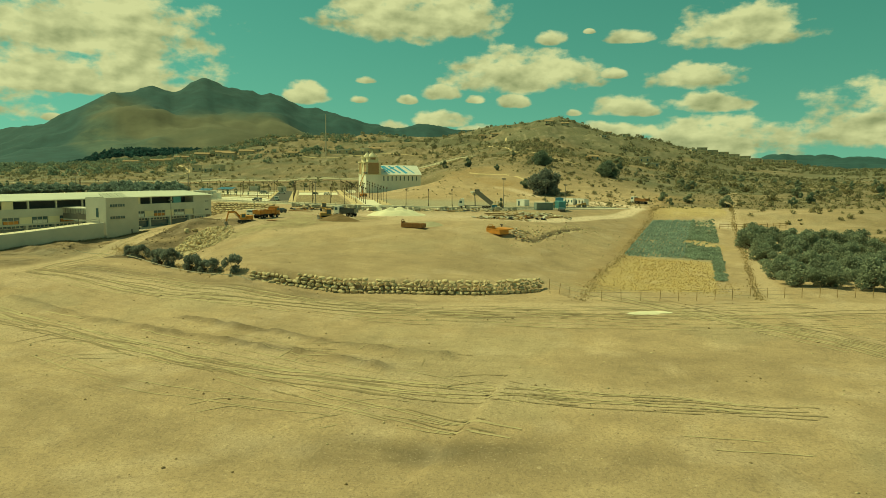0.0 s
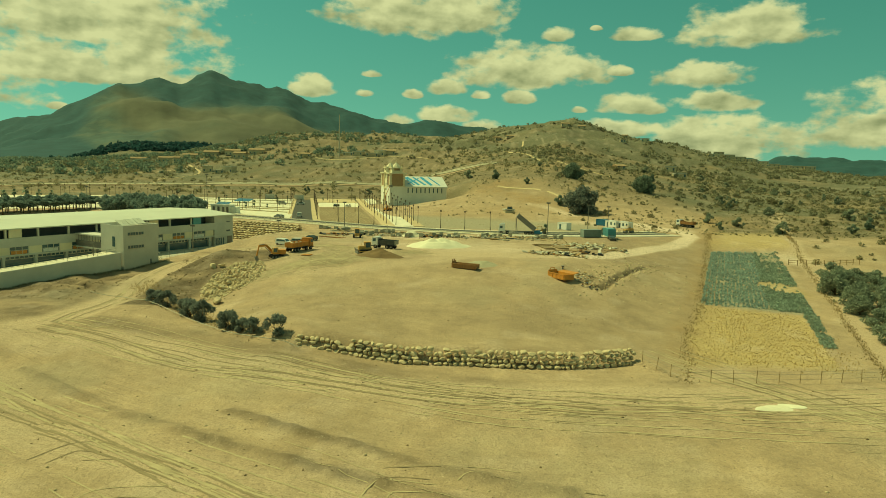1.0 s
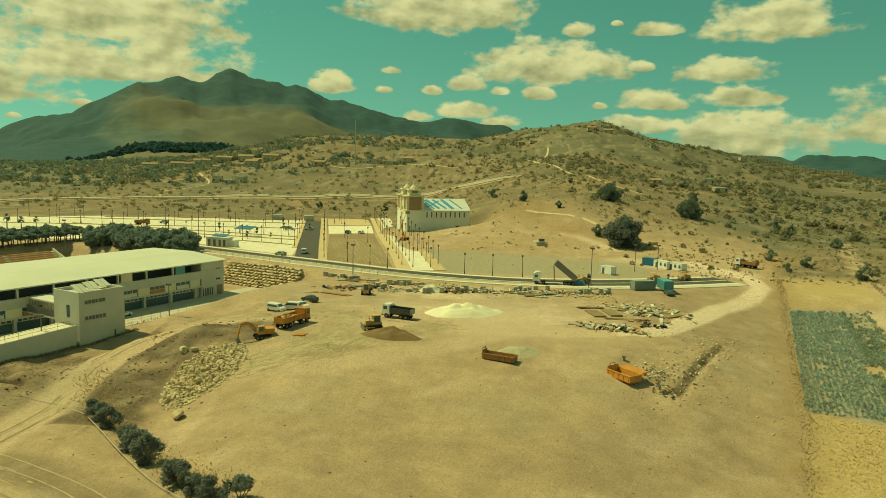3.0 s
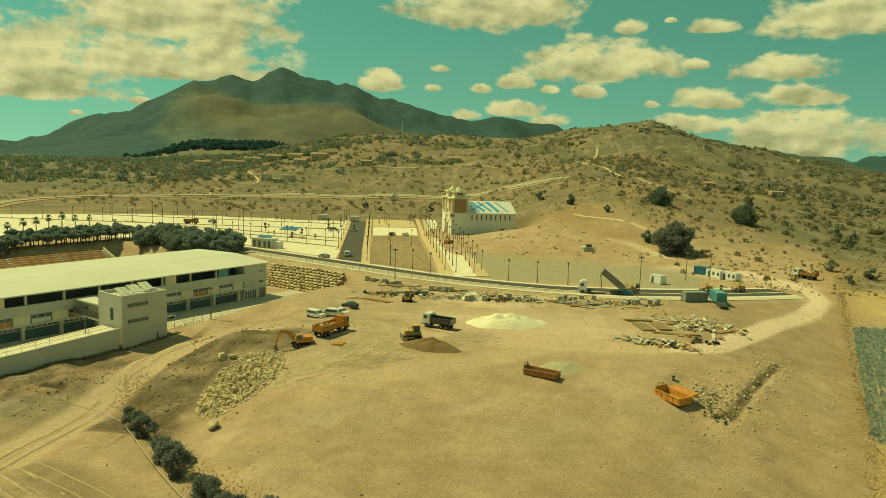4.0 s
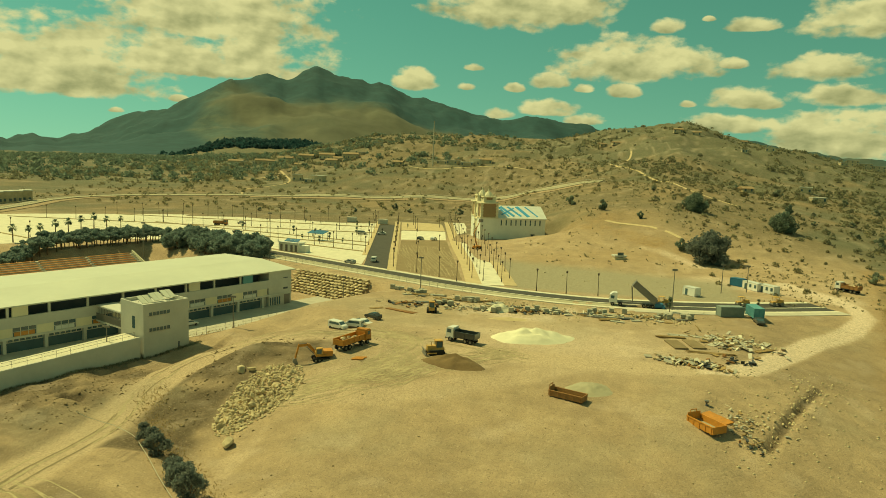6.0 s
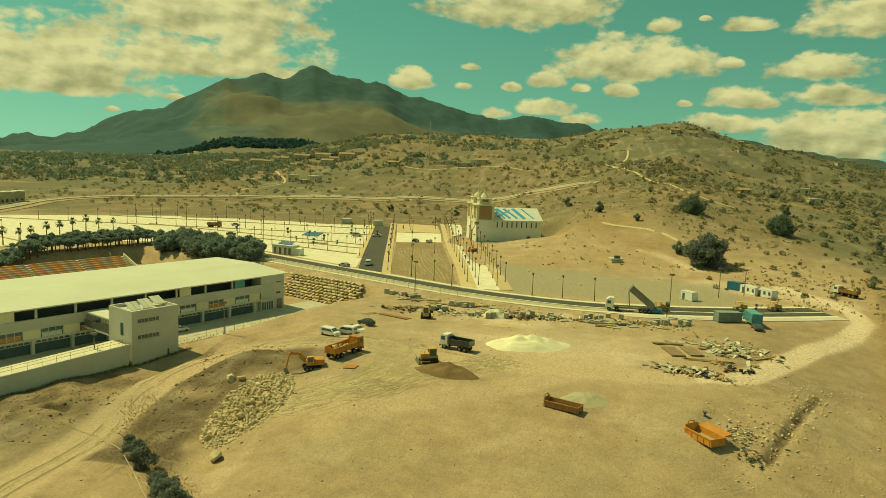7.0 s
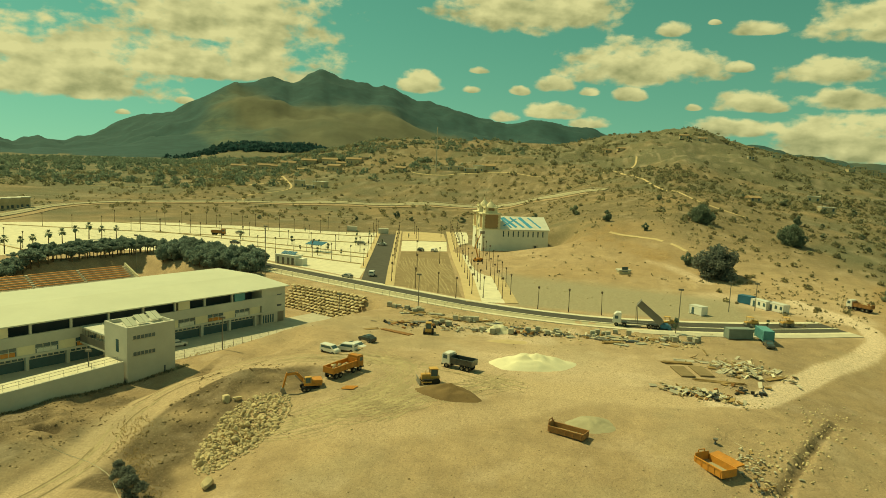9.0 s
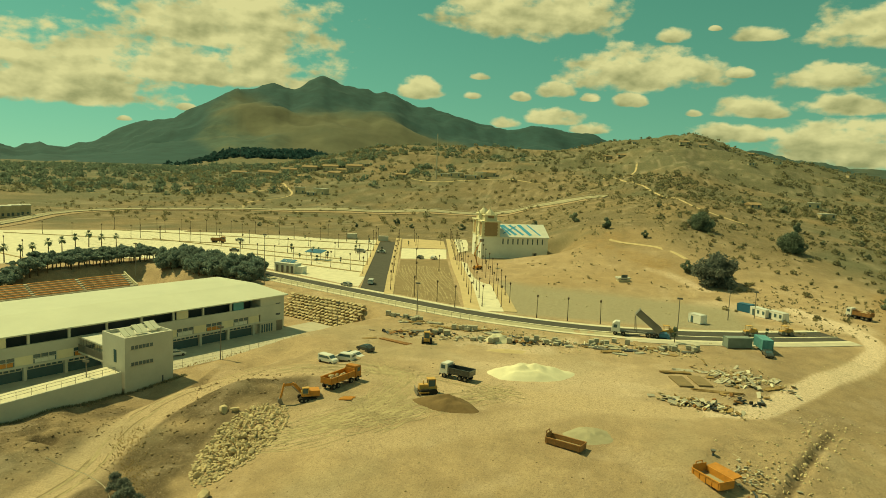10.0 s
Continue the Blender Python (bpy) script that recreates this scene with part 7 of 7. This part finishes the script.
big = [tree("oak_tree", "large rounded dark evergreen tree on the slope", "tree", 60 + k, 4.3, 5.6, 0.25, leaf, 9500, 0.26, "large trees on the slope", 0.9, 40) for k, leaf in enumerate(("leaf_shrub", "leaf_dark"))]
spread(big[0], [(33.4, 243.2)], 1.25, 1.35, 10)
spread(big[1], [(64.0, 286.4), (37.9, 300.2)], 0.85, 1.0, 11)
med = [tree("olive_tree", "rounded olive-green tree or tall bush on the dry slope", "tree", 70 + k, 2.3, 3.0, 0.5, leaf, 1300, 0.28, "trees on the slope", 0.9, 12) for k, leaf in enumerate(("leaf_olive", "leaf_dark", "leaf_dry"))]
g = random.Random(15)
near = [[], [], []]
for k in range(110):
    x, y = g.uniform(20, 240), g.uniform(205, 430)
    if x < 20 + (y - 215) * 0.1 or (x < 70 + (y < 300) * 10):
        continue
    near[g.choice((0, 0, 1, 2))].append((x, y))
for p in ((28.8, 351.3), (17.8, 284.3), (5.3, 298.2), (27.1, 251.8), (-5.5, 329.9), (-21.7, 341.2), (-60, 385), (-110, 372), (-84, 380), (-150, 350), (-96, 398), (70, 215), (78, 222), (84, 205), (72, 232)):
    near[g.choice((0, 1))].append(p)
for b, pl, s in zip(med, near, (12, 13, 14)):
    spread(b, pl, 0.4, 0.95, s)
orchard = tree("orchard_tree", "low spreading green fruit tree in a close orchard", "tree", 90, 2.9, 2.8, 0.5, "leaf_olive", 3000, 0.19, "orchard trees", 0.8, 16)
op = []
for i in range(5):
    for j in range(8):
        x, y = 54.5 + i * 4.6 + j * 1.9 + g.gauss(0, 0.7), 94.5 + j * 7.3 - i * 1.6 + g.gauss(0, 0.9)
        op.append((x, y))
spread(orchard, op, 0.75, 1.1, 16)


def scatter(name, n, area, size, blades, blade, mat, label, seed, keep=None, category="bushes"):
    """One mesh of many low bushes over a stretch of ground: kind stuff."""
    r = np.random.default_rng(seed)
    x0, x1, y0, y1 = area
    x, y = r.uniform(x0, x1, n), r.uniform(y0, y1, n)
    if keep is not None:
        k = keep(x, y, r)
        x, y = x[k], y[k]
    z = height(x, y)
    s = size * r.uniform(0.4, 1.5, len(x)) ** 1.3
    rows = np.stack([x, y, z + s * 0.45, s], -1)
    me = leaves(name, rows, len(x) * blades, blade, seed, 0.75)
    ob = mesh_part(name, me, mat)
    return tagged(ob, label, category, kind="stuff")


def hills(x, y, r):
    rr = np.hypot(x + 11, y - 48)
    az = np.degrees(np.arctan2(x + 11, y - 48))
    dens = 0.18 + 0.5 * fractal(x, y, 60, 71, 3) + 0.45 * smooth(520, 800, rr) + 0.12 * smooth(5, 20, az) + 0.5 * smooth(-15, -25, az) * smooth(470, 560, rr)
    dens = dens * np.where((az < -2) & (rr < 500), 0.06, 1.0)
    d, _, _ = near_line(x, y, [p for p in MOTORWAY[::4]])
    return (r.random(len(x)) < dens) & (rr > 240) & (rr < 1500) & (d > 12) & (az < 60) & (az > -60)


scatter("far_scrub", 11000, (-420, 520, 430, 1150), 1.7, 22, 0.8, "leaf_scrub", "dense dark scrub and small trees over the far hills", 101, hills)
scatter("far_woods", 3600, (-900, -60, 470, 1150), 2.6, 30, 1.1, "leaf_dark", "dark tree clumps among far houses", 102, lambda x, y, r: hills(x, y, r) & (np.hypot(x, y) > 480))
scatter("hill_bushes", 5200, (0, 330, 200, 520), 0.95, 34, 0.42, "leaf_scrub", "scattered grey-green bushes on the dry hillside", 103, lambda x, y, r: hills(x, y, r) & (x > 20 + 0.05 * (y - 200)))
scatter("dry_bushes", 2400, (30, 330, 120, 520), 0.6, 30, 0.30, "leaf_dry", "scattered dry brown bushes and weeds", 104, lambda x, y, r: (near_line(x, y, HEDGE)[0] * near_line(x, y, HEDGE)[2] < -22) | ((y > 215) & (fractal(x, y, 30, 73, 3) > 0.0)))
scatter("grass_tufts", 15000, (-20, 260, 196, 480), 0.30, 7, 0.22, "leaf_dry", "small tufts of dry grass over the slope", 107, lambda x, y, r: ((x > 36) | (y > 236)) & (fractal(x, y, 22, 75, 3) > -0.2) & ~((x < 24) & (y < 330) & (y > 236) & (r.random(len(x)) < 0.6)))
scatter("field_scrub", 1200, (-300, 30, 345, 620), 0.9, 26, 0.4, "leaf_dry", "sparse dry weeds on the field beyond the car parks", 105)
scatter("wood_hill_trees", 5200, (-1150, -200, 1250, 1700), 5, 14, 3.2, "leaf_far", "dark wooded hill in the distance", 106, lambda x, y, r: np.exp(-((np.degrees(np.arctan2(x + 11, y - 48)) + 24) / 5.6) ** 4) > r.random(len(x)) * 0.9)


def weeds(name, line, half, n, tall, mat, label, seed):
    """Upright dry blades along a line."""
    r = np.random.default_rng(seed)
    pts = np.array(dense(line, 1.0))
    i = r.integers(0, len(pts), n)
    x, y = pts[i, 0] + r.normal(0, half, n), pts[i, 1] + r.normal(0, half, n)
    z = height(x, y)
    a = r.uniform(0, math.tau, n)
    w, t = r.uniform(0.03, 0.10, n), tall * r.uniform(0.4, 1.2, n)
    lean = r.normal(0, 0.25, (n, 2)) * t[:, None]
    c, s = np.cos(a) * w, np.sin(a) * w
    quad = np.stack([np.stack([x - c, y - s, z], -1), np.stack([x + c, y + s, z], -1),
                     np.stack([x + c * 0.4 + lean[:, 0], y + s * 0.4 + lean[:, 1], z + t], -1), np.stack([x - c * 0.4 + lean[:, 0], y - s * 0.4 + lean[:, 1], z + t], -1)], 1)
    me = bpy.data.meshes.new(name)
    me.vertices.add(n * 4)
    me.vertices.foreach_set("co", quad.reshape(-1).astype(np.float32))
    me.loops.add(n * 4)
    me.loops.foreach_set("vertex_index", np.arange(n * 4, dtype=np.int32))
    me.polygons.add(n)
    me.polygons.foreach_set("loop_start", np.arange(0, n * 4, 4, dtype=np.int32))
    me.update(calc_edges=True)
    return tagged(mesh_part(name, me, mat), label, "weeds", kind="stuff")


weeds("boundary_weeds", HEDGE[1:8], 0.55, 2600, 0.17, "reed", "band of dry brown weeds along the field edge", 201)
weeds("field_edge_grass", [(44.5, 82), (48, 93), (57.5, 121), (67.5, 152), (76, 178), (88, 213)], 0.4, 2600, 0.2, "reed", "dry straw-coloured grass along the field path", 202)
for k in range(7):
    weeds("straw_rows", [(26.0 + k * 1.7, 90 + k * 4.6), (42.5 + k * 0.7, 88.0 + k * 4.2)], 1.7, 650, 0.14, "dry_grass", "rows of ripe straw stubble", 210 + k)
weeds("shrub_weeds", EDGE[1:8], 1.2, 2500, 0.18, "reed", "dry weeds between the shrubs", 230)
weeds("ramp_weeds", [(-67, 144), (-71.6, 136.5), (-84, 112)], 0.3, 2000, 0.28, "leaf_scrub", "dark weeds along the foot of the ramp wall", 231)
weeds("fence_weeds", [(-71, 150), (-52, 188)], 0.5, 450, 0.3, "reed", "dry weeds along the yard fence", 232)


def crop_rows(name, mat, label, u0, u1, rows, step, size, blades, seed):
    """Blue-green plants in rows between two shares of the field's width."""
    r = np.random.default_rng(seed)
    xs, ys = [], []
    for k in range(rows):
        u = u0 + (u1 - u0) * k / (rows - 1)
        y0 = 122.0 - 4.0 * u if u < 0.9 else 97.5
        yy = np.arange(y0, 174, step)
        yy = yy + r.uniform(-0.2, 0.2, len(yy))
        xs.append((35.4 + (yy - 122) * 0.363) * (1 - u) + (46.4 + (yy - 100) * 0.312) * u + r.normal(0, 0.09, len(yy)))
        ys.append(yy)
    x, y = np.concatenate(xs), np.concatenate(ys)
    bare = np.hypot((x - 55.0) / 3.4, (y - 137) / 6.5) < 0.8 + 0.4 * fractal(x, y, 3, 83, 2)
    keep = (fractal(x, y, 5, 81, 3) > -1.0) & ~(bare & (r.random(len(x)) < 0.9)) & ~((x - 46.5 - 0.312 * (y - 100) > -5) & (r.random(len(x)) < 0.75 * smooth(140, 165, y)))
    x, y = x[keep], y[keep]
    clumps = np.stack([x, y, height(x, y) + 0.14, size * r.uniform(0.7, 1.3, len(x))], -1)
    me = leaves(name, clumps, len(clumps) * blades, 0.16, seed, 0.7)
    return tagged(mesh_part(name, me, mat), label, "crop", kind="stuff")


crop_rows("crop_rows", "crop", "rows of blue-green vegetable plants in a tilled field", 0.0, 0.60, 15, 0.62, 0.27, 16, 7)
crop_rows("close_crop", "crop_close", "close stand of darker green plants with a dry patch", 0.64, 1.0, 15, 0.55, 0.30, 16, 8)
ff = root("field_fence", pose(0, 0, 0), "thin wire fence on leaning posts along the field", "fence")
line = along([(16.8, 86.6), (19.6, 80.2), (30, 80.6), (39, 82.2), (50, 84.5), (62, 86)], 2.6)
for x, y in line:
    bm = B()
    rod(bm, (x, y, h(x, y) - 0.2), (x + rng.gauss(0, 0.08), y, h(x, y) + 1.5), 0.04, seg=5)
    part("post", bm, "timber", ff)
for (x, y), (x2, y2) in zip(line[:-1], line[1:]):
    for q in (0.5, 1.1, 1.4):
        bm = B()
        rod(bm, (x, y, h(x, y) + q), (x2, y2, h(x2, y2) + q), 0.012, seg=4)
        part("wire", bm, "steel", ff)
pf = root("paddock_fence", pose(0, 0, 0), "low fence of timber posts and two rails round a pale yard", "fence")
line = along([(66.5, 160.5), (76.5, 160.8), (84, 164)], 2.0)
for x, y in line:
    bm = B()
    rod(bm, (x, y, h(x, y) - 0.2), (x, y, h(x, y) + 1.3), 0.08, seg=6)
    part("post", bm, "timber", pf)
for (x, y), (x2, y2) in zip(line[:-1], line[1:]):
    for q in (0.6, 1.1):
        bm = B()
        rod(bm, (x, y, h(x, y) + q), (x2, y2, h(x2, y2) + q), 0.05, seg=5)
        part("rail", bm, "timber", pf)
rope = root("hose_line", pose(0, 0, 0), "long pale hose draped past the shrubs", "hose")
bm = B()
line = curve([(-66, 112), (-57.5, 109.5), (-51, 103.5), (-45, 97.3), (-37, 90.0), (-30, 86.2), (-25, 84.2)], 2)
rings = [[bm.verts.new((x + 0.05 * math.cos(k * 1.2566), y, h(x, y) + 0.35 + 0.05 * math.sin(k * 1.2566))) for k in range(5)] for x, y in line]
for r0, r1 in zip(rings[:-1], rings[1:]):
    for k in range(5):
        bm.faces.new((r0[k], r0[(k + 1) % 5], r1[(k + 1) % 5], r1[k]))
part("hose", bm, "concrete", rope)


# ---- far houses ----
def house(x, y, w, d, tall, yaw, roof, label="far house with pale walls and a clay tile roof"):
    q = root("house", pose(x, y, h(x, y) - 0.5, 0, 0, yaw), label, "house", "houses on the hills")
    bm = B()
    box(bm, -w / 2, w / 2, -d / 2, d / 2, 0, tall)
    wall = part("wall", bm, "house", q)
    bm = B()
    if roof:
        prism(bm, [(-d / 2 - 0.4, tall), (0, tall + d * 0.22), (d / 2 + 0.4, tall), (d / 2 + 0.4, tall - 0.2), (-d / 2 - 0.4, tall - 0.2)], "x", -w / 2 - 0.4, w / 2 + 0.4)
        part("roof", bm, "tile", q)
    else:
        box(bm, -w / 2 - 0.2, w / 2 + 0.2, -d / 2 - 0.2, d / 2 + 0.2, tall, tall + 0.4)
        part("roof", bm, "white_wall", q)
    for f in range(max(1, int(tall / 3))):
        for k in range(max(2, int(w / 3.2))):
            bm = B()
            xx = -w / 2 + 1.2 + k * (w - 2.4) / max(1, int(w / 3.2) - 1)
            box(bm, xx - 0.5, xx + 0.5, -d / 2 - 0.05, -d / 2 + 0.05, 1 + f * 3, 2.4 + f * 3)
            part("window", bm, "glass", wall)
    return q


g = random.Random(77)
for x, y in ((-321, 664), (-320, 686), (-313, 700), (-282, 665), (-192, 503), (-180, 493), (-174, 495), (-186, 558), (-218, 666), (-204, 691), (-208, 768), (-134, 557), (-101, 563), (-93, 561), (-82, 557), (-76, 561), (-70, 571), (-249, 650)):
    house(x, y, g.uniform(5, 10), g.uniform(4, 6), g.choice((2.6, 3.2, 4.4)), g.uniform(-25, 25), g.random() < 0.45, "far house with pale walls among trees")
for x, y in ((21, 714), (33, 711), (56, 880), (89, 727), (105, 723), (171, 830), (128, 636), (157, 675), (119, 448), (78, 403), (281, 867)):
    house(x, y, g.uniform(4, 8), g.uniform(4, 6), g.choice((2.4, 3.2)), g.uniform(-30, 30), g.random() < 0.4, "small pale house on the hill")
for k in range(6):
    house(-330 + k * 24, 690 + 10 * math.sin(k), 14, 7, 4.6, 12, True, "row of far terraced houses with tile roofs")
for k in range(5):
    house(-262 + k * 0.6, 311 + k * 5.2, 4.6, 6, 5.4, 48, False, "low brick-coloured apartment block at the edge of town")
for k in range(9):
    a, r = math.radians(20.2 + k * 0.8), 900
    house(-11 + r * math.sin(a), 48 + r * math.cos(a), 12, 9, 6.4, -20 + g.uniform(-6, 6), False, "cream hotel block in a long row on the ridge")
house(115.4, 416, 7, 4, 2.6, 10, False, "small concrete culvert building on the slope")
house(8.5, 243, 3.2, 2.0, 1.2, 20, False, "low block pile on the levelled ground")


# ---- everything above is laid out in plan units; machines, vehicles and cabins are already in metres ----
IN_METRES = ("truck", "excavator", "bulldozer", "car", "van", "roller", "container", "pallet")
for ob in list(scene.collection.objects):
    if ob.parent is None and ob.type in ("MESH", "EMPTY"):
        if ob.get("category", "") in IN_METRES:
            ob.matrix_basis = Matrix.Translation(ob.matrix_basis.translation * (K - 1)) @ ob.matrix_basis
        else:
            ob.matrix_basis = Matrix.Scale(K, 4) @ ob.matrix_basis
